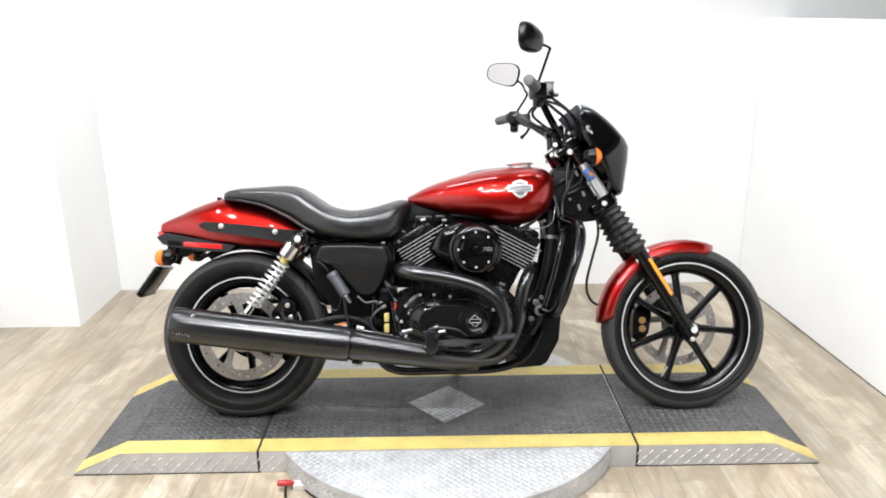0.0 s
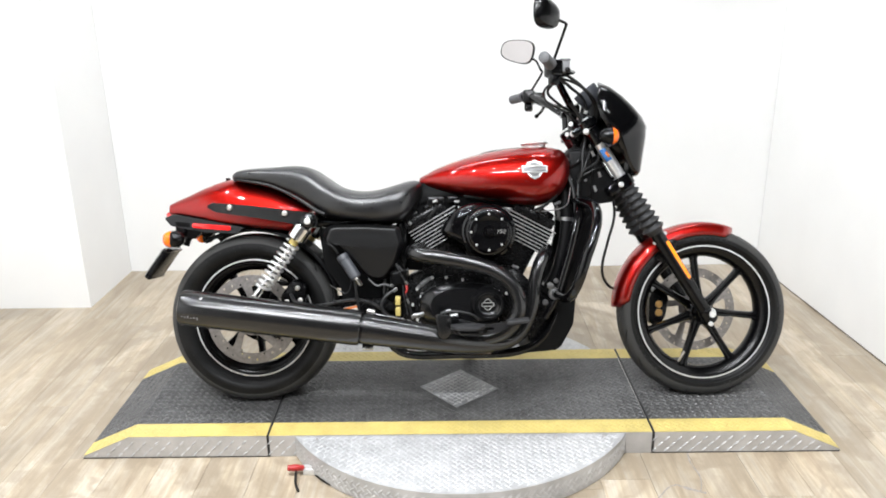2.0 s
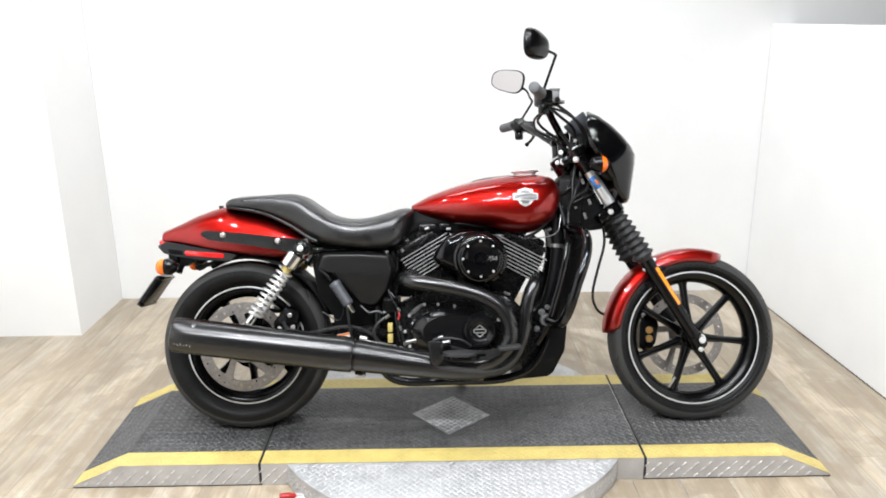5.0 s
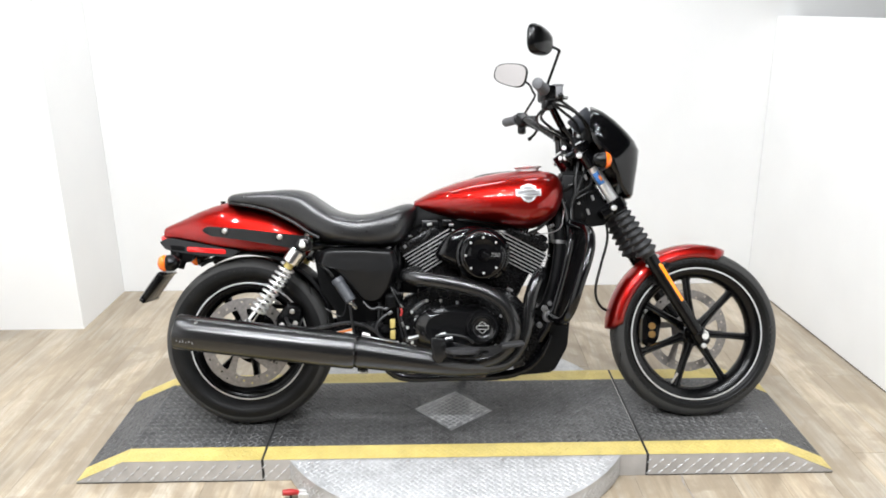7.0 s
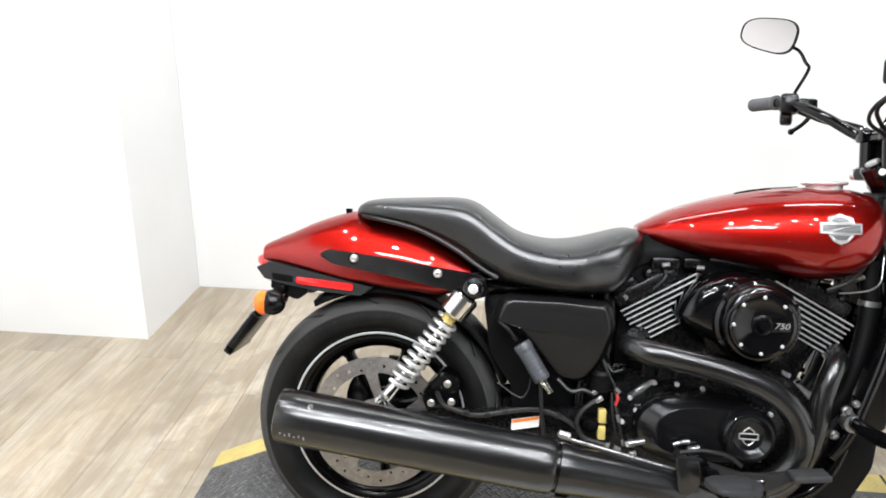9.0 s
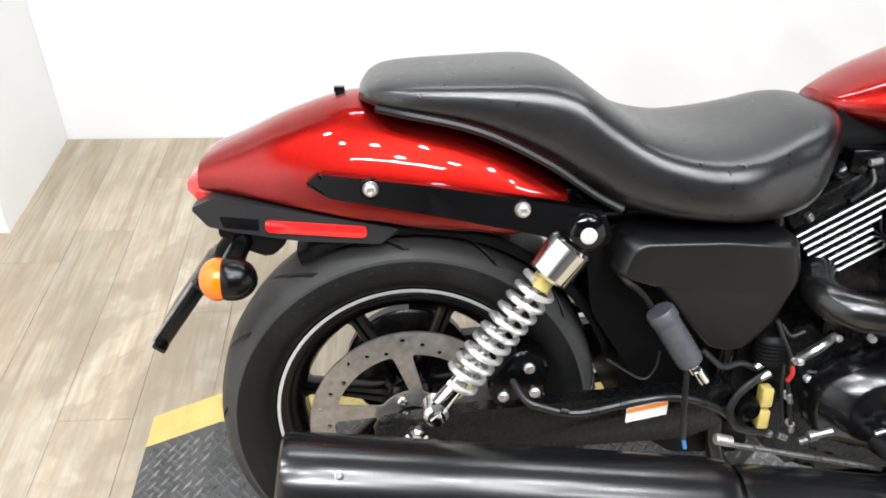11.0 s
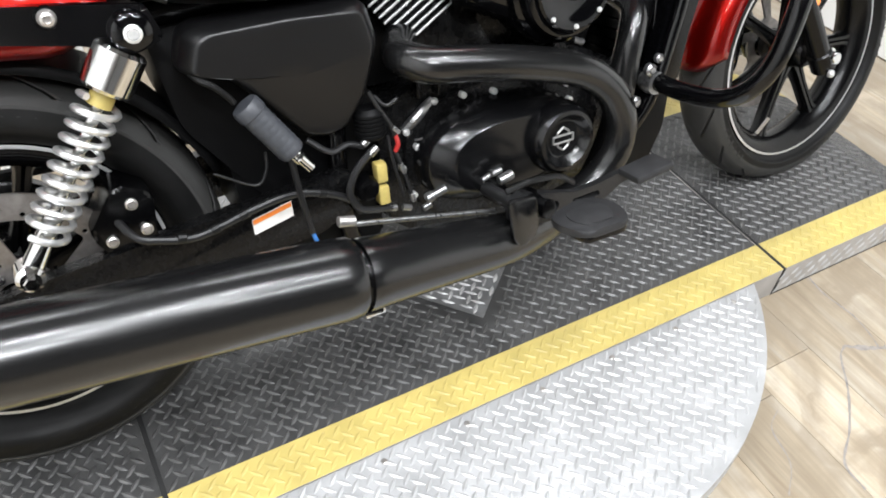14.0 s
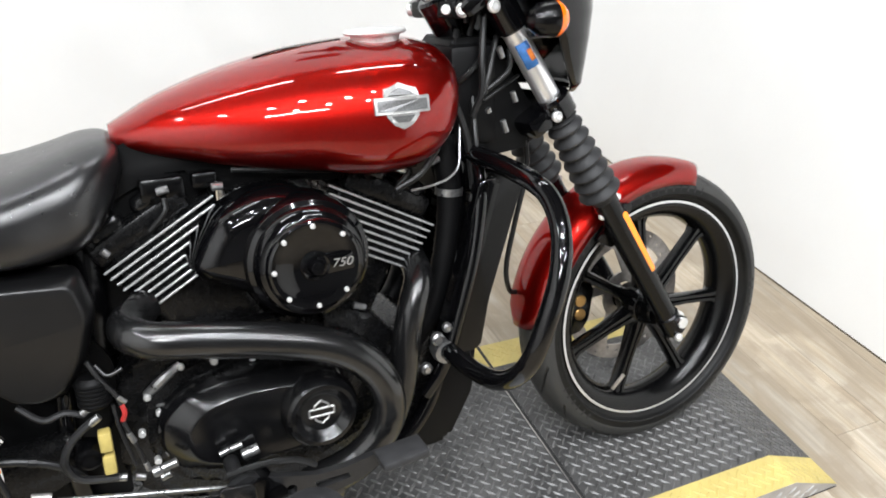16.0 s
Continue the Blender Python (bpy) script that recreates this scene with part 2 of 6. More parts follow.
REDGRIP = material("red_vinyl_grip", (0.36, 0.022, 0.02), 0.4, grain=0.1)
BRASS = material("bronze_caliper_bolt", (0.45, 0.27, 0.10), 0.4, 1.0)
WIRE = material("black_cable_sheath", (0.006, 0.006, 0.006), 0.40, grain=0.1, spec=0.3)
GREY = material("grey_rubber_sleeve", (0.045, 0.048, 0.055), 0.45, grain=0.15, grain_scale=200)
GLASS = material("gauge_glass", (0.35, 0.35, 0.36), 0.08, 0.4, coat=1.0)
SCUFF = material("pale_scuff_print", (0.16, 0.16, 0.165), 0.5)
TYREPRINT = material("raised_tyre_print", (0.017, 0.017, 0.017), 0.5, spec=0.3)
GRIP = material("grey_black_grip_rubber", (0.085, 0.085, 0.09), 0.55, grain=0.15, grain_scale=200)
HOSE = material("dark_grey_hose", (0.008, 0.008, 0.0085), 0.4, grain=0.15, grain_scale=200)
COVER = material("satin_black_side_cover", (0.003, 0.003, 0.0033), 0.36, grain=0.06, grain_scale=60, spec=0.46)
LEVER = material("worn_bare_steel", (0.33, 0.33, 0.33), 0.32, 0.9, grain=0.25, grain_scale=160)
SILVERPAINT = material("silver_badge_metal", (0.36, 0.355, 0.345), 0.42, 0.75, grain=0.15, grain_scale=300)
DISC = material("ground_steel_disc", (0.32, 0.30, 0.285), 0.38, 0.85, grain=0.2, grain_scale=90, dirt=0.4, dirt_colour=(0.22, 0.18, 0.15))
SPRING = material("bright_plated_spring", (0.86, 0.86, 0.86), 0.30, 0.85)
STRIPE = material("machined_silver_line", (0.58, 0.58, 0.58), 0.35, 0.6)
CRACK = material("grey_floor_crack", (0.27, 0.245, 0.225), 0.8, grain=0.2, grain_scale=80)
SUBFLOOR = material("brown_plank_gap", (0.15, 0.12, 0.085), 0.8, grain=0.2, grain_scale=20)
FOOTGAP = material("brown_floor_gap", (0.09, 0.07, 0.05), 0.8, grain=0.3, grain_scale=30)
# Near-black colour standing in for the dark inside gaps and the muffler bore
JOINT = material("dark_gap_fill", (0.012, 0.012, 0.012), 0.7)


# ---- mesh tools ----
def mesh(name, bm, mat, smooth=True, angle=35):
    me = bpy.data.meshes.new(name)
    bmesh.ops.recalc_face_normals(bm, faces=bm.faces)
    for f in bm.faces:
        f.smooth = smooth
    if smooth:
        lim = radians(angle)
        for e in bm.edges:
            if len(e.link_faces) == 2 and e.calc_face_angle(0) > lim:
                e.smooth = False
    bm.to_mesh(me)
    bm.free()
    for x in (mat if isinstance(mat, (list, tuple)) else [mat]):
        me.materials.append(x)
    return me


def part(name, bm, mat, parent=None, label="", smooth=True, angle=35):
    ob = new(name, mesh(name, bm, mat, smooth, angle))
    if parent:
        ob.parent = parent
    if label:
        tagged(ob, label)
    return ob


def spline(pts, per=6):
    """A smooth curve through pts, as a list of Vectors."""
    p = [Vector(q) for q in pts]
    p = [p[0] * 2 - p[1]] + p + [p[-1] * 2 - p[-2]]
    out = []
    for i in range(1, len(p) - 2):
        for k in range(per):
            t = k / per
            a, b, c, d = p[i - 1], p[i], p[i + 1], p[i + 2]
            out.append(0.5 * ((2 * b) + (c - a) * t + (2 * a - 5 * b + 4 * c - d) * t * t + (3 * b - a - 3 * c + d) * t ** 3))
    out.append(p[-2])
    return out


def tube(bm, pts, r, segs=12, per=6, smooth=True, caps=True):
    """A round tube along pts; r is one radius or a list, one for each of pts."""
    path = spline(pts, per) if smooth and len(pts) > 2 else [Vector(q) for q in pts]
    n = len(path)
    if isinstance(r, (list, tuple)):
        radii = [float(np.interp(i / (n - 1) * (len(r) - 1), range(len(r)), r)) for i in range(n)]
    else:
        radii = [r] * n
    rings, ref = [], None
    for i in range(n):
        d = (path[min(i + 1, n - 1)] - path[max(i - 1, 0)]).normalized()
        if ref is None:
            ref = d.orthogonal().normalized()
        ref = (ref - d * ref.dot(d)).normalized()
        s = d.cross(ref)
        rings.append([bm.verts.new(path[i] + radii[i] * (math.cos(a) * ref + math.sin(a) * s)) for a in [2 * math.pi * k / segs for k in range(segs)]])
    skin(bm, rings, caps)
    return bm


def skin(bm, rings, caps=True, closed=True):
    for a, b in zip(rings, rings[1:]):
        m = len(a)
        for k in range(m if closed else m - 1):
            bm.faces.new((a[k], a[(k + 1) % m], b[(k + 1) % m], b[k]))
    if caps:
        bm.faces.new(rings[0][::-1])
        bm.faces.new(rings[-1])


def axes(d):
    d = Vector(d).normalized()
    u = d.orthogonal().normalized()
    return u, d.cross(u), d


def lathe(bm, profile, centre, axis, segs=32, closed=False, frame_=None):
    """Revolves (radius, along) pairs round an axis through centre."""
    u, v, d = frame_ or axes(axis)
    c = Vector(centre)
    rings = []
    for k in range(segs):
        a = 2 * math.pi * k / segs
        w = math.cos(a) * u + math.sin(a) * v
        rings.append([bm.verts.new(c + w * max(r, 1e-5) + d * h) for r, h in profile])
    m = len(profile)
    for k in range(segs):
        a, b = rings[k], rings[(k + 1) % segs]
        for i in range(m if closed else m - 1):
            bm.faces.new((a[i], a[(i + 1) % m], b[(i + 1) % m], b[i]))
    if not closed:
        bmesh.ops.remove_doubles(bm, verts=[x for rg in rings for x in (rg[0], rg[-1])], dist=1e-4)
    return bm


def rod(bm, a, b, r, segs=12, r2=None, bevel=0.0):
    """A straight bar from a to b with slightly rounded ends."""
    a, b = Vector(a), Vector(b)
    h = (b - a).length
    r2 = r if r2 is None else r2
    e = bevel or min(r, r2, h) * 0.15
    lathe(bm, [(0, 0), (r - e, 0), (r, e), (r2, h - e), (r2 - e, h), (0, h)], a, b - a, segs)
    return bm


def ball(bm, c, r, scale=(1, 1, 1), segs=16, rings=10, m=None):
    mat = Matrix.Translation(c) @ (m or Matrix.Identity(4)) @ Matrix.Diagonal((r * scale[0], r * scale[1], r * scale[2], 1))
    bmesh.ops.create_uvsphere(bm, u_segments=segs, v_segments=rings, radius=1, matrix=mat)
    return bm


def block(bm, size, m, bevel=0.0, segs=2):
    r = bmesh.ops.create_cube(bm, size=1, matrix=m @ Matrix.Diagonal((*size, 1)))
    if bevel:
        vs = set(r["verts"])
        bmesh.ops.bevel(bm, geom=[e for e in bm.edges if e.verts[0] in vs and e.verts[1] in vs], offset=bevel, segments=segs, affect="EDGES", profile=0.5)
    return bm


def box(bm, lo, hi, bevel=0.0):
    lo, hi = Vector(lo), Vector(hi)
    return block(bm, hi - lo, Matrix.Translation((lo + hi) / 2), bevel)


def plate(bm, outline, y0, y1, bevel=0.0, holes=(), to=None, segs=2):
    """A plate from an outline of (x, z) between y0 and y1; to maps (x, y, z) to the place."""
    to = to or (lambda x, y, z: Vector((x, y, z)))
    if not holes:
        a = [bm.verts.new(to(x, y0, z)) for x, z in outline]
        b = [bm.verts.new(to(x, y1, z)) for x, z in outline]
        n = len(a)
        fa, fb = bm.faces.new(a), bm.faces.new(b[::-1])
        for k in range(n):
            bm.faces.new((a[k], b[k], b[(k + 1) % n], a[(k + 1) % n]))
        if bevel:
            es = set(fa.edges) | set(fb.edges)
            bmesh.ops.bevel(bm, geom=list(es), offset=bevel, segments=segs, affect="EDGES", profile=0.5)
        return bm
    sheet = bmesh.new()
    edges = []
    for loop in (outline, *holes):
        vs = [sheet.verts.new((x, 0, z)) for x, z in loop]
        edges += [sheet.edges.new((vs[k], vs[(k + 1) % len(vs)])) for k in range(len(vs))]
    bmesh.ops.triangle_fill(sheet, edges=edges, use_beauty=True)
    sheet.verts.index_update()
    co = [v.co.copy() for v in sheet.verts]
    tris = [[v.index for v in f.verts] for f in sheet.faces]
    rim = [(e.verts[0].index, e.verts[1].index) for e in sheet.edges if len(e.link_faces) == 1]
    sheet.free()
    a = [bm.verts.new(to(c.x, y0, c.z)) for c in co]
    b = [bm.verts.new(to(c.x, y1, c.z)) for c in co]
    for t in tris:
        bm.faces.new([a[i] for i in t])
        bm.faces.new([b[i] for i in t[::-1]])
    for i, j in rim:
        bm.faces.new((a[i], b[i], b[j], a[j]))
    return bm


def pillow(bm, outline, rings):
    """A smooth domed cover: the outline at each (y, share of its size)."""
    cx, cz = sum(p[0] for p in outline) / len(outline), sum(p[1] for p in outline) / len(outline)
    skin(bm, [[bm.verts.new((cx + (x - cx) * k, y, cz + (z - cz) * k)) for x, z in outline] for y, k in rings])
    return bm


def circle(cx, cz, r, n=32, a0=0.0):
    return [(cx + r * math.cos(a0 + 2 * math.pi * k / n), cz + r * math.sin(a0 + 2 * math.pi * k / n)) for k in range(n)]


def rounded(pts, r, n=4):
    """An outline of (x, z) with its corners rounded."""
    out, m = [], len(pts)
    for i in range(m):
        p, a, b = Vector(pts[i]), Vector(pts[i - 1]), Vector(pts[(i + 1) % m])
        d1, d2 = (a - p), (b - p)
        k = min(r, d1.length * 0.45, d2.length * 0.45)
        s, e = p + d1.normalized() * k, p + d2.normalized() * k
        for j in range(n + 1):
            t = j / n
            q = s * (1 - t) ** 2 + p * 2 * t * (1 - t) + e * t * t
            out.append((q.x, q.y))
    return out


def superloft(bm, stations, n=28):
    """Skins sections (x, half width, bottom z, top z, widest z share, exponent) across the bike."""
    rings = []
    for x, w, zb, zt, share, e in stations:
        zm = zb + (zt - zb) * share
        ring = []
        for k in range(n):
            a = 2 * math.pi * k / n
            c, s = math.cos(a), math.sin(a)
            y = w * math.copysign(abs(c) ** (2 / e), c)
            h = (zt - zm) if s > 0 else (zm - zb)
            ring.append(bm.verts.new((x, y, zm + h * math.copysign(abs(s) ** (2 / e), s))))
        rings.append(ring)
    skin(bm, rings)
    return bm


def interp(xs, table):
    """Smooth stations at xs from a table of rows sorted by their first value."""
    t = np.array(table, float)
    out = []
    for x in xs:
        i = int(np.clip(np.searchsorted(t[:, 0], x) - 1, 0, len(t) - 2))
        p0, p1, p2, p3 = t[max(i - 1, 0)], t[i], t[i + 1], t[min(i + 2, len(t) - 1)]
        h = p2[0] - p1[0]
        u = (x - p1[0]) / h
        m1 = (p2 - p0) / max(p2[0] - p0[0], 1e-6) * h
        m2 = (p3 - p1) / max(p3[0] - p1[0], 1e-6) * h
        v = (2 * u ** 3 - 3 * u ** 2 + 1) * p1 + (u ** 3 - 2 * u ** 2 + u) * m1 + (-2 * u ** 3 + 3 * u ** 2) * p2 + (u ** 3 - u ** 2) * m2
        v[0] = x
        out.append(tuple(v))
    return out


def bolt_head(bm, p, d, r, h=0.006):
    p, d = Vector(p), Vector(d).normalized()
    lathe(bm, [(0, h), (r * 0.55, h), (r * 0.6, h * 0.6), (r * 0.7, h), (r, h * 0.7), (r, 0), (0, 0)], p, d, 12)
    return bm


def each(name, mat, parent, jobs, label="", **kw):
    """One part for each job, which fills a bmesh."""
    out = []
    for job in jobs:
        bm = bmesh.new()
        job(bm)
        out.append(part(name, bm, mat, parent, label, **kw))
    return out


def empty(name, parent=None, m=None):
    ob = new(name)
    if parent:
        ob.parent = parent
    if m:
        ob.matrix_basis = m
    return ob



# ---- the room ----
BACK, RAMP_Y, DECK = 4.51, 3.0485, 0.076


def wall(name, lo, hi, mat, label):
    return tagged(part(name, box(bmesh.new(), lo, hi), mat, smooth=False), label, "wall", kind="structure")


wall("wall_back", (-2.5, BACK, -0.05), (4.6, BACK + 0.12, CEIL), WALL, "plain white painted wall behind the display stand")
wall("wall_column", (-2.312, 4.006, -0.05), (-1.728, BACK - 0.003, CEIL), WALL, "white painted square column beside the back wall")
wall("wall_left", (-2.436, -4.0, -0.05), (-2.315, BACK - 0.003, CEIL), WALL, "plain white painted side wall")
# two unseen walls added to close the room and shape reflections
wall("wall_far_right", (4.6, -4.0, -0.05), (4.7, BACK + 0.1, CEIL), DARKWALL, "unseen grey wall added beyond the partition")
wall("wall_behind", (-2.436, -4.1, -0.05), (4.7, -4.0, CEIL), DARKWALL, "unseen grey wall added to close the far end of the room")
tagged(part("ceiling", box(bmesh.new(), (-2.5, -4.1, CEIL), (4.7, BACK + 0.12, CEIL + 0.1)), CEILING, smooth=False), "plain grey ceiling with lamp panels", "ceiling", kind="structure")
bm = bmesh.new()
plate(bm, [(1.607, 4.506), (1.680, 3.05), (1.862, -0.6), (1.962, -0.6), (1.780, 3.05), (1.707, 4.506)], 0.0, 1.372, 0.004, to=lambda x, y, z: Vector((x, z, y)), segs=1)
tagged(part("wall_partition", bm, WALL, smooth=False), "low white painted partition wall beside the stand", "wall", kind="structure")
tagged(part("ground", box(bmesh.new(), (-2.5, -4.1, -0.1), (4.7, BACK + 0.12, -0.006)), SUBFLOOR, smooth=False), "brown subfloor under the planks", "floor", kind="structure")


def lamp_and_fill_panel(x, y, half):
    ob = empty("lamp_and_fill_panel", m=Matrix.Translation((x, y, CEIL)))
    bm = bmesh.new()
    for lo, hi in (((-0.6, -half - 0.015, -0.06), (0.6, -half, 0)), ((-0.6, half, -0.06), (0.6, half + 0.015, 0)), ((-0.6, -half, -0.06), (-0.585, half, 0)), ((0.585, -half, -0.06), (0.6, half, 0))):
        box(bm, lo, hi)
    part("frame", bm, WHITE, ob, smooth=False)
    part("reflector_tray", box(bmesh.new(), (-0.585, -half, -0.012), (0.585, half, -0.002)), WHITE, ob, smooth=False)
    return tagged(ob, "white rectangular ceiling lamp panel out of view, rear pair added as fill", "lamp", "ceiling lamps")


for lx, ly, sx, sy, watts in LAMPS:
    lamp_and_fill_panel(lx, ly, sy / 2 + 0.01)


def spot_lamp(x, y):
    bm = lathe(bmesh.new(), [(0.062, -0.10), (0.066, -0.10), (0.066, 0.0), (0.0, 0.0), (0.0, -0.008), (0.06, -0.008)], (0, 0, 0), (0, 0, 1), 28, True)
    ob = part("spot_lamp", bm, SATIN)
    ob.matrix_basis = Matrix.Translation((x, y, CEIL))
    return tagged(ob, "small black round spot lamp on the ceiling", "lamp", "ceiling spots")


for lx, ly in SPOTS:
    spot_lamp(lx, ly)


# ---- turntable and ramps ----
def lozenges(bm, inside, surface, x0, x1, y0, y1, pitch=0.0250, length=0.0142, width=0.0035, height=0.0023, one_way=False):
    """Raised tread marks in turn along one diagonal and the other; surface gives (place, normal)."""
    h = 0.5 * math.sqrt(0.5) * pitch
    for i in range(int((x1 - x0) / h) + 2):
        for j in range(int((y1 - y0) / h) + 2):
            if (i + j) % 2:
                continue
            x, y = x0 + i * h * math.sqrt(2), y0 + j * h * math.sqrt(2)
            a = radians(45 if i % 2 or one_way else -45)
            d = Vector((math.cos(a), math.sin(a)))
            if not (inside(x + d.x * length * 0.7, y + d.y * length * 0.7) and inside(x - d.x * length * 0.7, y - d.y * length * 0.7)):
                continue
            s = Vector((-d.y, d.x))
            ends = [d * length, d * length * 0.35 + s * width, -d * length * 0.35 + s * width, -d * length, -d * length * 0.35 - s * width, d * length * 0.35 - s * width]
            low = [bm.verts.new(surface(x + q.x, y + q.y, 0.0)) for q in ends]
            t0 = bm.verts.new(surface(x + d.x * length * 0.5, y + d.y * length * 0.5, height))
            t1 = bm.verts.new(surface(x - d.x * length * 0.5, y - d.y * length * 0.5, height))
            for f in ((low[0], low[1], t0), (low[1], low[2], t1, t0), (low[2], low[3], t1), (low[3], low[4], t1), (low[4], low[5], t0, t1), (low[5], low[0], t0)):
                bm.faces.new(f)
    return bm


HALF, BAND, SEAM, FLAT, TIP = 0.2960, 0.077, 0.607, 1.053, 1.207


def deck_z(x):
    x = abs(x)
    return DECK if x <= FLAT else 0.008 + (DECK - 0.008) * max(0.0, TIP - x) / (TIP - FLAT)


def on_deck(x, y, h):
    return Vector((x, y, deck_z(x) + h))


def strip(bm, xs, y0, y1, lift, thick=0.0):
    """A sheet that follows the deck."""
    a = [bm.verts.new((x, y0, deck_z(x) + lift)) for x in xs]
    b = [bm.verts.new((x, y1, deck_z(x) + lift)) for x in xs]
    for k in range(len(xs) - 1):
        bm.faces.new((a[k], a[k + 1], b[k + 1], b[k]))
    return bm


def solid_deck(bm, xs, y0, y1):
    top0 = [bm.verts.new((x, y0, deck_z(x))) for x in xs]
    top1 = [bm.verts.new((x, y1, deck_z(x))) for x in xs]
    low0 = [bm.verts.new((x, y0, 0.001)) for x in xs]
    low1 = [bm.verts.new((x, y1, 0.001)) for x in xs]
    n = len(xs)
    for k in range(n - 1):
        bm.faces.new((top0[k], top0[k + 1], top1[k + 1], top1[k]))
        bm.faces.new((low0[k], low1[k], low1[k + 1], low0[k + 1]))
        bm.faces.new((low0[k], low0[k + 1], top0[k + 1], top0[k]))
        bm.faces.new((low1[k], top1[k], top1[k + 1], low1[k + 1]))
    bm.faces.new((low0[0], top0[0], top1[0], low1[0]))
    bm.faces.new((low0[-1], low1[-1], top1[-1], top0[-1]))
    return bm


def side_marks(bm, x0, x1, y, out):
    """Tread marks on the upright side of a deck."""
    def place(x, z, h):
        return Vector((x, y + out * h, z))
    lozenges(bm, lambda x, z: z < deck_z(x) - 0.002 and z > 0.003, place, x0, x1, 0.012, 0.075, 0.040, 0.0120, 0.0038, 0.0024, one_way=True)


def band_part(bm, xs, side):
    ya, yb = side * HALF, side * (HALF - BAND)
    strip(bm, xs, min(ya, yb), max(ya, yb), 0.0012)
    marks = bmesh.new()
    lozenges(marks, lambda x, y: min(xs) + 0.004 < x < max(xs) - 0.004 and min(ya, yb) + 0.003 < y < max(ya, yb) - 0.003, lambda x, y, h: on_deck(x, y, h + 0.0012), min(xs), max(xs), -HALF, HALF, height=0.0015)
    return marks


def ramp(name, sign, label):
    ob = empty(name, m=Matrix.Translation((0, RAMP_Y, 0)))
    a, b = SEAM + 0.008, TIP
    xs = sorted(sign * v for v in (a, FLAT, b))
    part("base", solid_deck(bmesh.new(), xs, -HALF, HALF), ALLOYSIDE, ob, "bright aluminium tread plate sides", smooth=False)
    lo, hi = xs[0], xs[-1]
    bm = strip(bmesh.new(), xs, -HALF + BAND, HALF - BAND, 0.0012)
    tread = part("tread_plate", bm, TREAD, ob, "black tread plate with raised marks", smooth=False)
    bm = bmesh.new()
    lozenges(bm, lambda x, y: lo + 0.002 < x < hi - 0.004 and abs(y) < HALF - BAND - 0.001, lambda x, y, h: on_deck(x, y, h + 0.0012), lo, hi, -HALF, HALF)
    tagged(part("tread_relief", bm, TREADMARK, tread, smooth=False), kind="stuff")
    for side in (-1, 1):
        bm = bmesh.new()
        marks = band_part(bm, xs, side)
        band = part("edge_band", bm, YELLOW, ob, "worn yellow painted edge band", smooth=False)
        tagged(part("tread_relief", marks, YELLOW, band, smooth=False), kind="stuff")
        bm = bmesh.new()
        side_marks(bm, lo, hi, side * HALF, side)
        tagged(part("side_relief", bm, ALLOYMARK, ob, smooth=False), kind="stuff")
        # dark strip in place of the shaded gap under the ramp's side
        part("foot_gap", box(bmesh.new(), (lo, side * HALF - 0.001, 0.0005), (hi, side * HALF + 0.001, 0.0035)), JOINT, ob, smooth=False)
    return tagged(ob, label, "ramp", "stand ramps")


ramp("ramp", -1, "black tread plate ramp with yellow edges under the rear wheel")
ramp("ramp", 1, "black tread plate ramp with yellow edges under the front wheel")

table = empty("turntable", m=Matrix.Translation((0, RAMP_Y, 0)))
tagged(table, "round aluminium turntable with a black and yellow tread deck", "turntable")
xs = [-SEAM, SEAM]
part("deck", solid_deck(bmesh.new(), xs, -HALF, HALF), ALLOYSIDE, table, smooth=False)
DIA, SKEW = 0.137, radians(-4.3)


def in_diamond(x, y):
    return abs(x * math.cos(SKEW) + y * math.sin(SKEW)) + abs(y * math.cos(SKEW) - x * math.sin(SKEW)) < DIA


bm = strip(bmesh.new(), xs, -HALF + BAND, HALF - BAND, 0.0012)
tread = part("tread_plate", bm, TREAD, table, "black tread plate with raised marks", smooth=False)
bm = bmesh.new()
lozenges(bm, lambda x, y: abs(x) < SEAM - 0.004 and abs(y) < HALF - BAND - 0.003 and not in_diamond(x * 0.93, y * 0.93), lambda x, y, h: on_deck(x, y, h + 0.0012), -SEAM, SEAM, -HALF, HALF)
tagged(part("tread_relief", bm, TREADMARK, tread, smooth=False), kind="stuff")
bm = bmesh.new()
plate(bm, circle(0, 0, DIA, 4, SKEW), DECK + 0.001, DECK + 0.003, 0.0, to=lambda x, y, z: Vector((x, z, y)))
inset = part("diamond_plate", bm, DIAMOND, table, "bright aluminium diamond inset", smooth=False)
bm = bmesh.new()
lozenges(bm, lambda x, y: in_diamond(x * 1.03, y * 1.03), lambda x, y, h: Vector((x, y, DECK + 0.003 + h)), -0.15, 0.15, -0.15, 0.15)
tagged(part("tread_relief", bm, ALLOYMARK, inset, smooth=False), kind="stuff")
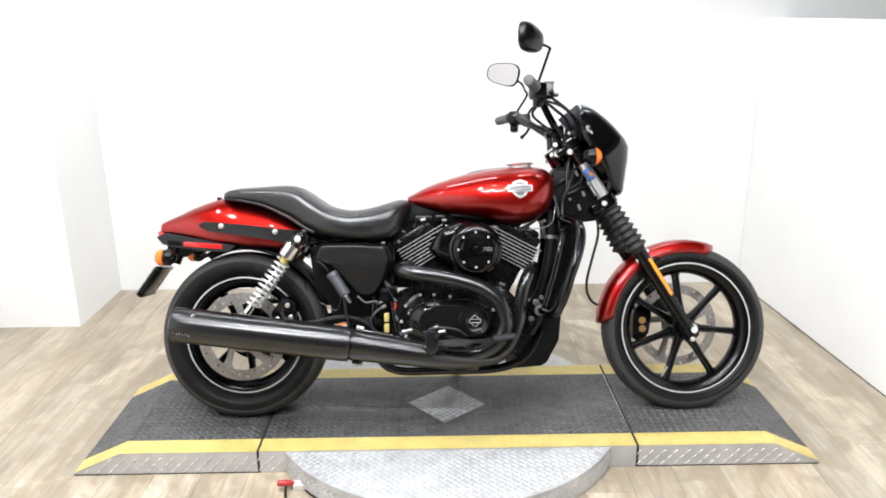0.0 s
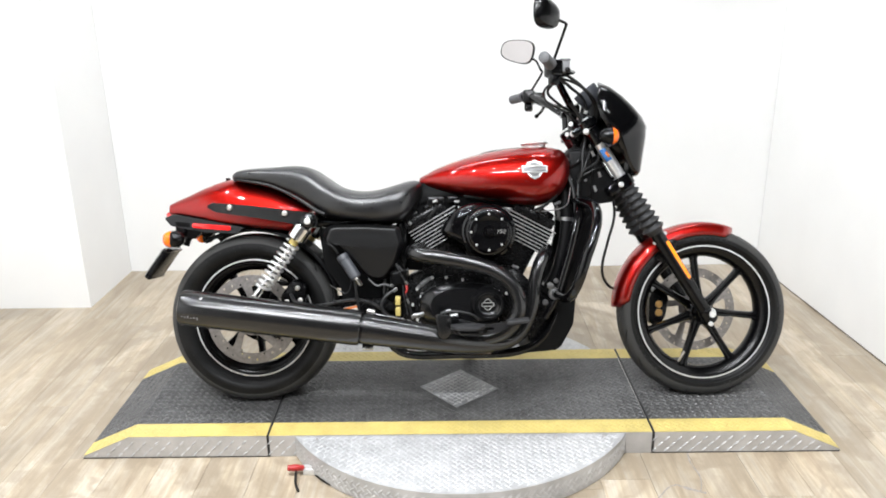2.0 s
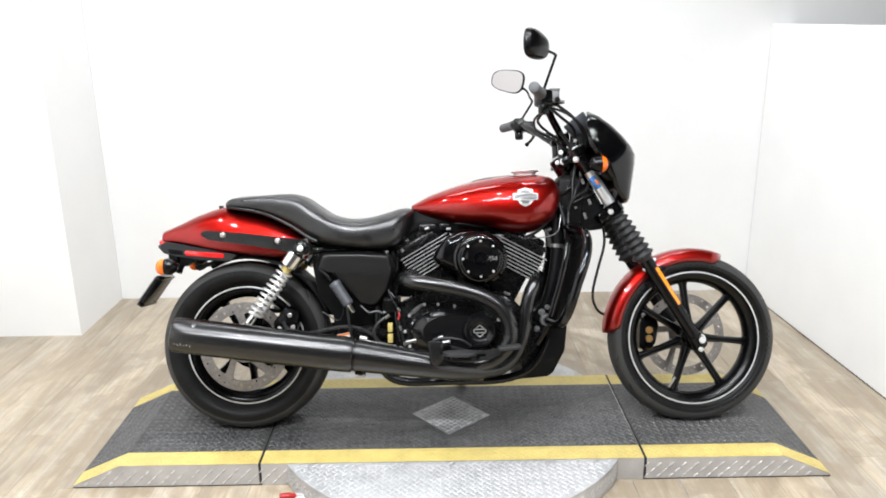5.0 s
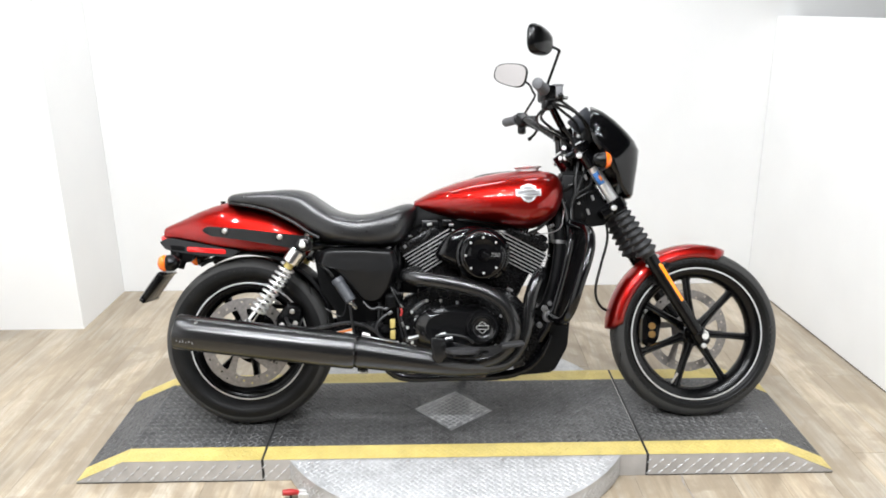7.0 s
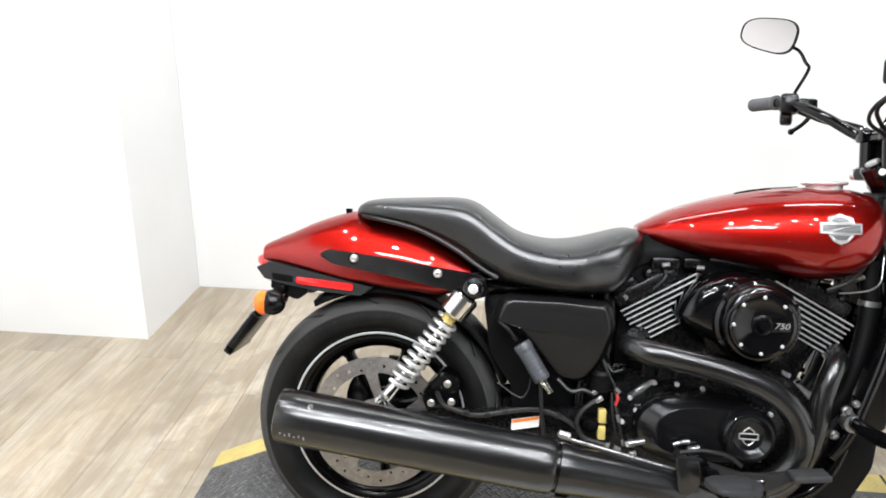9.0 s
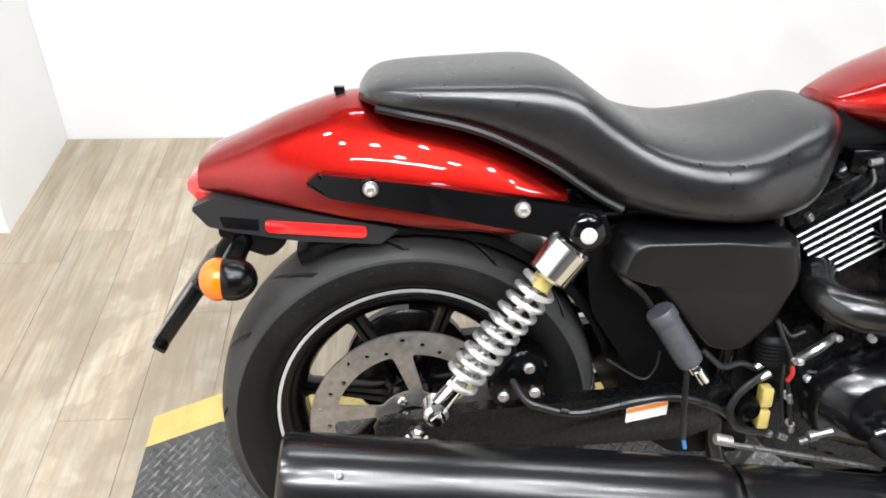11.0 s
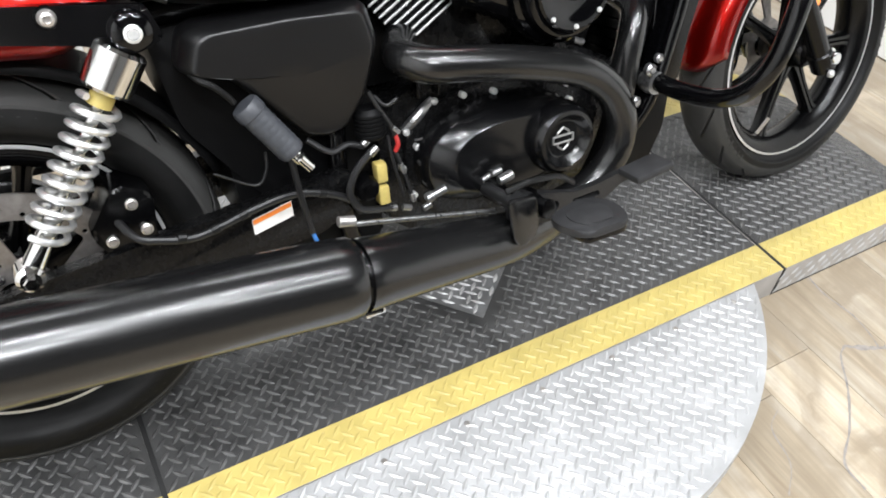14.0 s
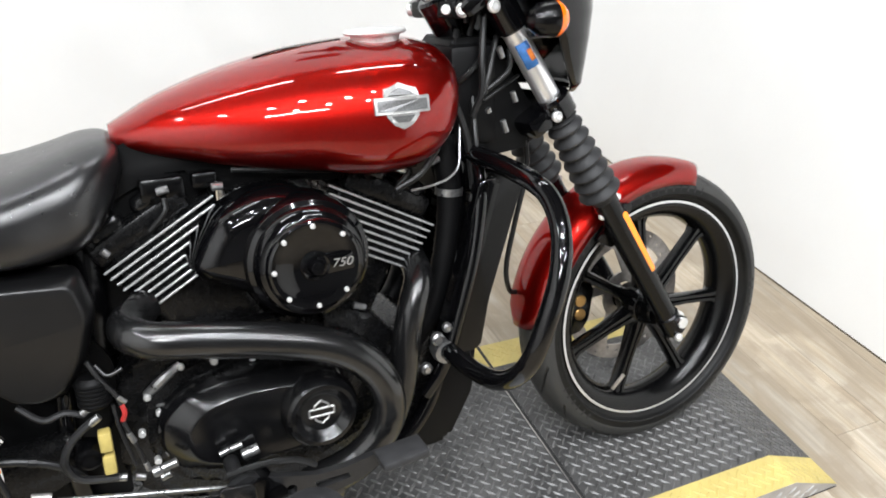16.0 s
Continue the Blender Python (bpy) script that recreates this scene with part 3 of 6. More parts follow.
for side in (-1, 1):
    bm = bmesh.new()
    marks = band_part(bm, xs, side)
    band = part("edge_band", bm, YELLOW, table, "worn yellow painted edge band", smooth=False)
    tagged(part("tread_relief", marks, YELLOW, band, smooth=False), kind="stuff")
    bm = bmesh.new()
    RD = 0.602
    a0 = math.asin((HALF + 0.0005) / RD)
    arc = [(RD * math.cos(a0 + (math.pi - 2 * a0) * k / 48), side * RD * math.sin(a0 + (math.pi - 2 * a0) * k / 48)) for k in range(49)]
    plate(bm, arc, 0.002, DECK - 0.0005, 0.0015, to=lambda x, y, z: Vector((x, z, y)), segs=1)
    disc = part("round_plate", bm, ALLOY, table, "bright aluminium tread plate disc", smooth=False)
    bm = bmesh.new()
    lozenges(bm, lambda x, y: math.hypot(x, y) < RD - 0.005 and side * y > HALF + 0.004, lambda x, y, h: Vector((x, y, DECK - 0.0005 + h)), -0.62, 0.62, -0.62, 0.62, height=0.0019)
    lozenges(bm, lambda u, z: a0 * RD < u < (math.pi - a0) * RD and 0.006 < z < DECK - 0.005,
             lambda u, z, h: Vector(((RD + h) * math.cos(u / RD), side * (RD + h) * math.sin(u / RD), z)), a0 * RD, (math.pi - a0) * RD, 0.002, 0.08, 0.025, 0.0135, 0.0042, 0.0018)
    tagged(part("tread_relief", bm, ALLOYMARK, disc, smooth=False), kind="stuff")
for sx in (-SEAM - 0.004, SEAM + 0.004):
    part("seam_strip", box(bmesh.new(), (sx - 0.0039, -HALF - 0.001, 0.001), (sx + 0.0039, HALF, DECK + 0.001)), JOINT, table, smooth=False)
part("seam_edge", box(bmesh.new(), (SEAM - 0.0022, -HALF + BAND, DECK), (SEAM - 0.0004, HALF - BAND, DECK + 0.0022)), STEEL, table, "bright worn metal edge", smooth=False)
each("rivet", STEEL, table, [lambda bm, k=k: bolt_head(bm, (-0.45 + k * 0.15, -HALF - 0.02, DECK), (0, 0, 1), 0.005, 0.002) for k in range(7)])

latch = empty("turntable_latch", m=Matrix.Translation((-0.455, 2.665, 0.0)))
tagged(latch, "steel locking latch with a red grip on the floor", "latch")
bm = bmesh.new()
box(bm, (0.0, -0.012, 0.018), (0.035, 0.012, 0.055), 0.003)
rod(bm, (0.017, -0.02, 0.036), (0.017, 0.02, 0.036), 0.008)
box(bm, (-0.035, -0.006, 0.012), (0.01, 0.006, 0.026), 0.002)
box(bm, (-0.03, -0.015, 0.0), (0.03, 0.015, 0.019), 0.002)
part("bracket", bm, BOLT, latch)
part("grip", tube(bmesh.new(), [(-0.03, -0.004, 0.02), (-0.05, -0.012, 0.026), (-0.075, -0.02, 0.03)], [0.008, 0.011, 0.009]), REDGRIP, latch, "red vinyl grip")
bm = bmesh.new()
tube(bm, [(0.01, -0.02, 0.006), (0.05, -0.06, 0.005), (0.12, -0.10, 0.005), (0.2, -0.125, 0.005)], 0.004, 8)
tube(bm, [(-0.05, -0.02, 0.02), (-0.045, -0.06, 0.006), (-0.03, -0.1, 0.005)], 0.004, 8)
part("cable", bm, WIRE, latch)


# worn lines in the floor beside the turntable
CRACKS = [([(0.727,2.764),(0.716,2.702),(0.724,2.632),(0.714,2.58),(0.703,2.552)],0.002), ([(0.642,2.585),(0.66,2.572),(0.69,2.555),(0.717,2.543)],0.006), ([(0.642,2.585),(0.612,2.569),(0.56,2.508),(0.492,2.448),(0.428,2.405),(0.42,2.354)],0.0025), ([(0.403,2.538),(0.363,2.514),(0.341,2.45),(0.292,2.408)],0.0015)]
for line, r in CRACKS:
    bm = bmesh.new()
    pts = spline([(x, y, 0.0) for x, y in line], 5)
    rngc = random.Random(len(line))
    left, right = [], []
    for i, p in enumerate(pts):
        d = (pts[min(i + 1, len(pts) - 1)] - pts[max(i - 1, 0)]).normalized()
        n_ = Vector((-d.y, d.x, 0)) * r * (0.4 + 0.9 * rngc.random())
        left.append(bm.verts.new(p + n_ + Vector((0, 0, 0.0006))))
        right.append(bm.verts.new(p - n_ + Vector((0, 0, 0.0006))))
    for i in range(len(pts) - 1):
        bm.faces.new((left[i], left[i + 1], right[i + 1], right[i]))
    tagged(part("floor_crack", bm, CRACK, smooth=False), "thin dark worn line in the plank floor", "crack", "floor cracks", kind="structure")
# raised strip whose dark colour stands for the gap at the partition's foot
bm = bmesh.new()
plate(bm, [(1.604, 4.5), (1.677, 3.05), (1.854, -0.5), (1.8575, -0.5), (1.6805, 3.05), (1.608, 4.5)], 0.0, 0.004, 0, to=lambda x, y, z: Vector((x, z, y)))
tagged(part("baseboard", bm, FOOTGAP, smooth=False), "thin dark gap strip along the partition foot", "trim", kind="structure")

GREYMETAL = material("dull_badge_field", (0.13, 0.13, 0.13), 0.4, 0.6, grain=0.3, grain_scale=400)


# ---- motorcycle ----
LEANED = Matrix.Translation((0.003, 3.0133, DECK - 0.001)) @ Matrix.Rotation(radians(-15.6), 4, "X") @ Matrix.Scale(0.9914, 4)
bike = empty("motorcycle", m=LEANED)
tagged(bike, "dark red and black cruiser motorcycle leaning on its side stand", "motorcycle")
HEAD, RAKE, STEER_BY = Vector((0.40, 0, 0.88)), radians(32), 2.5
UPFORK = Vector((-math.sin(RAKE), 0, math.cos(RAKE)))
STEER = Matrix.Translation(HEAD) @ Matrix.Rotation(radians(STEER_BY), 4, UPFORK) @ Matrix.Translation(-HEAD)
R = Vector((0, -1, 0))


def bpart(name, bm, mat, label="", parent=None, **kw):
    return part(name, bm, mat, parent or bike, label, **kw)


def fpart(name, bm, mat, label="", **kw):
    ob = part(name, bm, mat, bike, label, **kw)
    ob.matrix_basis = STEER
    return ob


def thick(ob, t, offset=-1):
    md = ob.modifiers.new("thickness", "SOLIDIFY")
    md.thickness, md.offset = t, offset
    return ob


# wheels
def wheel(name, c, r, width, rim, hr, side_disc, ro, spin, steer, label):
    hub = empty(name, bike, STEER if steer else None)
    tagged(hub, label)
    Y = (Vector((1, 0, 0)), Vector((0, 0, 1)), Vector((0, 1, 0)))
    h = width / 2
    wall = [(rim + 0.004, -hr * 0.93), (rim + 0.013, -hr * 0.45 - h * 0.5), (rim + (r - 0.03 - rim) * 0.55, -h), (r - 0.028, -h * 0.985)]
    tread = [(r - 0.028, -h * 0.985), (r - 0.014, -h * 0.82), (r - 0.0045, -h * 0.48), (r, 0)]
    prof = [(p.x, p.y) for p in spline([(a, b, 0) for a, b in wall], 3)[:-1] + spline([(a, b, 0) for a, b in tread], 4)]
    prof = prof + [(a, -b) for a, b in prof[-2::-1]] + [(rim - 0.012, h * 0.6), (rim - 0.012, -h * 0.6)]
    part("tyre", lathe(bmesh.new(), prof, c, (0, 1, 0), 96, True, Y), TYRES[name], hub, "black road tyre", angle=24)
    # cast rim
    rp = [(rim + 0.004, -hr), (rim + 0.006, -hr + 0.004), (rim - 0.004, -hr + 0.010), (rim - 0.022, -hr + 0.02), (rim - 0.024, 0.0),
          (rim - 0.022, hr - 0.02), (rim - 0.004, hr - 0.01), (rim + 0.006, hr - 0.004), (rim + 0.004, hr), (rim - 0.008, hr),
          (rim - 0.026, hr - 0.012), (rim - 0.036, hr - 0.03), (rim - 0.036, -hr + 0.03), (rim - 0.026, -hr + 0.012), (rim - 0.008, -hr)]
    part("rim", lathe(bmesh.new(), rp, c, (0, 1, 0), 80, True, Y), SATIN, hub, "satin black cast rim")
    for s in (-1, 1):
        part("rim_stripe", lathe(bmesh.new(), [(rim - 0.0020, s * (hr + 0.0006)), (rim + 0.0010, s * (hr + 0.0010)), (rim + 0.0030, s * (hr + 0.0004)), (rim, s * (hr - 0.003))], c, (0, 1, 0), 80, True, Y), STRIPE, hub, "thin machined silver rim line")
    hb = bmesh.new()
    lathe(hb, [(0, -0.055), (0.028, -0.055), (0.034, -0.045), (0.036, -0.02), (0.046, -0.012), (0.046, 0.012), (0.036, 0.02), (0.034, 0.045), (0.028, 0.055), (0, 0.055)], c, (0, 1, 0), 32)
    part("hub", hb, SATIN, hub)
    for k in range(7):
        a = radians(spin) + 2 * math.pi * k / 7
        u, v = Vector((math.cos(a), 0, math.sin(a))), Vector((-math.sin(a), 0, math.cos(a)))
        bm = bmesh.new()
        for off in (-1, 1):
            rings = []
            for q, wd, th in ((0.034, 0.010, 0.018), (0.06, 0.0075, 0.017), (0.11, 0.006, 0.014), (rim - 0.045, 0.0065, 0.014), (rim - 0.03, 0.011, 0.018)):
                cc = Vector(c) + u * q + v * off * wd * 0.85
                rings.append([bm.verts.new(cc + v * sx * wd + Vector((0, sy * th, 0))) for sx, sy in ((-1, -0.5), (-0.5, -1), (0.5, -1), (1, -0.5), (1, 0.5), (0.5, 1), (-0.5, 1), (-1, 0.5))])
            skin(bm, rings)
        part("spoke", bm, SATIN, hub)
    # brake disc with drilled holes and arms
    y0 = side_disc
    to = lambda x, y, z: Vector((c[0] + x, y, c[2] + z))
    holes = [circle(0, 0, 0.030, 24)]
    for k in range(5):
        a0 = radians(20) + 2 * math.pi * k / 5
        inner = [(0.054, a0 + q) for q in np.linspace(0.05, 0.94, 6)]
        outer = [(0.116, a0 + 0.22 + q) for q in np.linspace(1.02, 0.0, 9)]
        holes.append(rounded([(rr * math.cos(q), rr * math.sin(q)) for rr, q in inner + outer], 0.008, 2))
    for k in range(30):
        a = 2 * math.pi * k / 30
        rr = (0.123, 0.131, 0.139)[k % 3]
        holes.append(circle(rr * math.cos(a), rr * math.sin(a), 0.0038, 8))
    part("brake_disc", plate(bmesh.new(), circle(0, 0, ro, 80), y0 - 0.0022, y0 + 0.0022, 0, holes, to), DISC, hub, "drilled steel brake disc", angle=30)
    sg = math.copysign(1, y0)
    each("disc_bolt", CHROME, hub, [lambda bm, a=radians(40) + 2 * math.pi * k / 5: bolt_head(bm, (c[0] + 0.041 * math.cos(a), y0 + sg * 0.002, c[2] + 0.041 * math.sin(a)), (0, sg, 0), 0.008) for k in range(5)])
    # maker's print on the sidewall, as plain bars
    for s in (-1, 1):
        bm = bmesh.new()
        for a0, n in ((1.2, 9), (2.0, 8), (-1.3, 7), (3.6, 6), (-0.3, 6)):
            for k in range(n):
                a = a0 + k * 0.075
                rr = rim + (r - rim) * 0.47
                cc = Vector((c[0] + rr * math.cos(a), s * h * 0.997, c[2] + rr * math.sin(a)))
                m = Matrix.Translation(cc) @ Matrix.Rotation(-a, 4, "Y")
                block(bm, (0.013, 0.0012, 0.002 + 0.002 * ((k * 7 + n) % 3)), m)
        tagged(part("sidewall_print", bm, TYREPRINT, hub, smooth=False), kind="stuff")
    bm = rod(bmesh.new(), (c[0] + (rim - 0.036) * math.cos(-2.0), -0.012, c[2] + (rim - 0.036) * math.sin(-2.0)), (c[0] + (rim - 0.075) * math.cos(-2.0), -0.026, c[2] + (rim - 0.075) * math.sin(-2.0)), 0.004)
    part("tyre_valve", bm, STEEL, hub)
    return hub


def tyre_material(name, cx, cz, width, cuts):
    """Rubber with slanted tread grooves pressed in as relief."""
    m = material(name, (0.004, 0.004, 0.004), 0.5, grain=0.25, grain_scale=45, dirt=0.5, dirt_colour=(0.016, 0.015, 0.014), spec=0.22)
    n, l = m.node_tree.nodes, m.node_tree.links

    def op(kind, a, b=None, c=None):
        q = n.new("ShaderNodeMath")
        q.operation = kind
        for i, v in enumerate((a, b, c)):
            if v is None:
                continue
            if isinstance(v, (int, float)):
                q.inputs[i].default_value = v
            else:
                l.new(v, q.inputs[i])
        return q.outputs[0]

    tc = n.new("ShaderNodeTexCoord")
    sp = n.new("ShaderNodeSeparateXYZ")
    l.new(tc.outputs["Object"], sp.inputs[0])
    x, z = op("SUBTRACT", sp.outputs[0], cx), op("SUBTRACT", sp.outputs[2], cz)
    ang = op("ARCTAN2", z, x)
    ay = op("ABSOLUTE", sp.outputs[1])
    rad = op("SQRT", op("ADD", op("MULTIPLY", x, x), op("MULTIPLY", z, z)))
    shift = op("MULTIPLY", op("POWER", op("DIVIDE", ay, width / 2), 1.6), 0.32)
    f = op("FRACT", op("MULTIPLY", op("ADD", op("ADD", ang, 3.2), shift), cuts / 6.2832))
    line = op("MAXIMUM", op("SUBTRACT", 1.0, op("DIVIDE", op("ABSOLUTE", op("SUBTRACT", f, 0.5)), 0.05)), 0.0)
    live = op("MULTIPLY", op("GREATER_THAN", ay, width * 0.10), op("GREATER_THAN", rad, 0.254))
    live = op("MULTIPLY", live, op("LESS_THAN", ay, width * 0.455))
    height = op("MULTIPLY", op("MULTIPLY", line, live), -1.0)
    b = n["Principled BSDF"]
    # Tread band painted paler: grey dust, plus the sheen it shows when lit
    worn = n.new("ShaderNodeMapRange")
    worn.interpolation_type = "SMOOTHSTEP"
    worn.inputs[1].default_value, worn.inputs[2].default_value, worn.inputs[3].default_value, worn.inputs[4].default_value = 0.2565, 0.2585, 0.0, 0.9
    l.new(rad, worn.inputs[0])
    blend = n.new("ShaderNodeMix")
    blend.data_type = "RGBA"
    old = b.inputs["Base Color"].links[0].from_socket
    l.new(worn.outputs[0], blend.inputs[0])
    l.new(old, blend.inputs[6])
    blend.inputs[7].default_value = (0.042, 0.0415, 0.040, 1)
    l.new(blend.outputs[2], b.inputs["Base Color"])
    bn = n.new("ShaderNodeBump")
    bn.inputs["Strength"].default_value, bn.inputs["Distance"].default_value = 1.0, 0.012
    l.new(height, bn.inputs["Height"])
    l.new(bn.outputs[0], n["Principled BSDF"].inputs["Normal"])
    return m


FW, RW = (0.840, 0, 0.283), (-0.702, 0, 0.282)
TYRES = {"front_wheel": tyre_material("front_tyre_rubber", FW[0], FW[2], 0.104, 17), "rear_wheel": tyre_material("rear_tyre_rubber", RW[0], RW[2], 0.156, 13)}
wheel("front_wheel", FW, 0.291, 0.108, 0.227, 0.041, 0.062, 0.147, 97, True, "black seven-spoke cast front wheel")
wheel("rear_wheel", RW, 0.290, 0.160, 0.200, 0.050, -0.083, 0.1515, 70, False, "black seven-spoke cast rear wheel")

# fuel tank
TANK = [(-0.138, 0.030, 0.728, 0.752, 0.5, 2.2), (-0.115, 0.055, 0.722, 0.764, 0.45, 2.3), (-0.06, 0.088, 0.706, 0.792, 0.42, 2.3), (0.035, 0.130, 0.683, 0.824, 0.42, 2.35), (0.131, 0.161, 0.668, 0.845, 0.42, 2.4),
        (0.227, 0.178, 0.652, 0.856, 0.43, 2.45), (0.304, 0.171, 0.660, 0.856, 0.45, 2.5), (0.350, 0.140, 0.690, 0.845, 0.5, 2.5), (0.374, 0.092, 0.730, 0.822, 0.5, 2.4), (0.382, 0.05, 0.755, 0.800, 0.5, 2.2)]
tank = bpart("fuel_tank", superloft(bmesh.new(), interp(np.concatenate([np.linspace(-0.13, -0.06, 8), np.linspace(-0.045, 0.33, 22), np.linspace(0.34, 0.382, 9)]), TANK), 48), RED, "deep metallic red fuel tank", angle=60)
bm = bmesh.new()
lathe(bm, [(0, 0.017), (0.040, 0.0165), (0.046, 0.015), (0.048, 0.012), (0.046, 0.009), (0.038, 0.007), (0.036, 0.0), (0.036, -0.01), (0, -0.01)], (0.262, 0.0, 0.8565), (-0.03, 0, 1), 40)
bpart("fuel_cap", bm, BOLT, "chrome fuel cap", tank).location = (0, -0.04, -0.003)
bpart("tank_seam", tube(bmesh.new(), [(0.215, -0.012, 0.8545), (0.13, -0.012, 0.8455), (0.08, -0.012, 0.835)], 0.0025), GLOSS, "", tank)


def tank_side(x, z):
    """The tank's right side at x, z."""
    st = interp([x], TANK)[0]
    zm = st[2] + (st[3] - st[2]) * st[4]
    h = (st[3] - zm) if z > zm else (zm - st[2])
    s = min(abs((z - zm) / h), 0.999)
    return -st[1] * (1 - s ** st[5]) ** (1 / st[5])


def decal(name, outline, mat, lift, parent, holes=(), n=1):
    """A thin raised plate that follows the tank's side."""
    bm = bmesh.new()
    plate(bm, outline, lift, 0.0003, 0, holes, to=lambda x, y, z: Vector((x, tank_side(x, z) - y, z)))
    return bpart(name, bm, mat, "", parent, smooth=False)


def dense(poly, n=6):
    out = []
    for i in range(len(poly)):
        a, b = Vector(poly[i]), Vector(poly[(i + 1) % len(poly)])
        out += [tuple(a.lerp(b, k / n)) for k in range(n)]
    return out


ex, ez = 0.248, 0.773
shield = [(ex - 0.026, ez + 0.014), (ex - 0.024, ez + 0.023), (ex - 0.012, ez + 0.026), (ex, ez + 0.031), (ex + 0.012, ez + 0.026), (ex + 0.024, ez + 0.023), (ex + 0.026, ez + 0.014), (ex + 0.024, ez - 0.014), (ex + 0.014, ez - 0.026), (ex, ez - 0.032), (ex - 0.014, ez - 0.026), (ex - 0.024, ez - 0.014)]
decal("tank_badge", dense(shield, 3), SILVERPAINT, 0.0035, tank)
decal("badge_bar", dense([(ex - 0.041, ez + 0.012), (ex + 0.041, ez + 0.012), (ex + 0.041, ez - 0.010), (ex - 0.041, ez - 0.010)], 8), SILVERPAINT, 0.005, tank)
decal("badge_bar_field", dense([(ex - 0.037, ez + 0.0085), (ex + 0.037, ez + 0.0085), (ex + 0.037, ez - 0.0065), (ex - 0.037, ez - 0.0065)], 8), GREYMETAL, 0.0056, tank)
decal("badge_field_low", dense([(ex - 0.017, ez - 0.013), (ex + 0.017, ez - 0.013), (ex + 0.009, ez - 0.022), (ex - 0.009, ez - 0.022)], 3), GREYMETAL, 0.0042, tank)
decal("badge_field_high", dense([(ex - 0.019, ez + 0.015), (ex - 0.012, ez + 0.020), (ex, ez + 0.0245), (ex + 0.012, ez + 0.020), (ex + 0.019, ez + 0.015)], 3), GREYMETAL, 0.0042, tank)

# seat
SEAT = [(-0.768, 0.0399, 0.752, 0.764, 0.5, 2.8), (-0.757, 0.0821, 0.751, 0.778, 0.5, 3), (-0.73, 0.1094, 0.748, 0.789, 0.45, 3.2), (-0.62, 0.1277, 0.722, 0.797, 0.5, 3.4), (-0.535, 0.1391, 0.678, 0.8, 0.55, 3.4),
        (-0.495, 0.1459, 0.65, 0.79, 0.55, 3.4), (-0.45, 0.1539, 0.624, 0.76, 0.5, 3.4), (-0.4, 0.1653, 0.612, 0.728, 0.5, 3.4), (-0.33, 0.1733, 0.605, 0.712, 0.45, 3.4), (-0.27, 0.1710, 0.6, 0.716, 0.45, 3.3), (-0.21, 0.1512, 0.6, 0.732, 0.42, 3.2),
        (-0.17, 0.1361, 0.616, 0.744, 0.45, 3.1), (-0.14, 0.1040, 0.655, 0.746, 0.5, 3), (-0.122, 0.0700, 0.7, 0.738, 0.5, 2.8)]
seat = bpart("seat", superloft(bmesh.new(), interp(np.concatenate([np.linspace(-0.768, -0.74, 6), np.linspace(-0.725, -0.16, 44), np.linspace(-0.15, -0.122, 6)]), SEAT), 48), VINYL, "black vinyl two-up seat with a dished rider's place", angle=60)
bpart("seat_clip", box(box(bmesh.new(), (-0.80, -0.012, 0.752), (-0.755, 0.012, 0.757)), (-0.802, -0.006, 0.757), (-0.788, 0.006, 0.764)), SATIN, "", seat)
for s in (-1, 1):
    bpart("seat_piping", tube(bmesh.new(), [(x, s * w * 0.985, zb + (zt - zb) * 0.12) for x, w, zb, zt, share, e in interp(np.linspace(-0.745, -0.44, 12), SEAT)], 0.0055, 8, 3), WIRE, "black edge piping along the seat base", seat)

# rear fender and its struts
FENDER = [(-0.980, 0.068, 0.640, 0.676, 0.30, 3.4), (-0.970, 0.072, 0.636, 0.683, 0.28, 3.0), (-0.92, 0.084, 0.628, 0.706, 0.20, 2.5), (-0.868, 0.096, 0.618, 0.731, 0.15, 2.3), (-0.79, 0.108, 0.602, 0.757, 0.13, 2.25), (-0.75, 0.112, 0.596, 0.760, 0.13, 2.25),
          (-0.69, 0.117, 0.587, 0.753, 0.14, 2.3), (-0.62, 0.120, 0.581, 0.730, 0.18, 2.5), (-0.56, 0.122, 0.578, 0.698, 0.25, 2.8), (-0.50, 0.110, 0.605, 0.655, 0.5, 3.0)]
bpart("rear_fender", superloft(bmesh.new(), interp(np.concatenate([np.linspace(-0.978, -0.95, 5), np.linspace(-0.94, -0.5, 30)]), FENDER), 44), RED, "deep metallic red rear fender", angle=50)
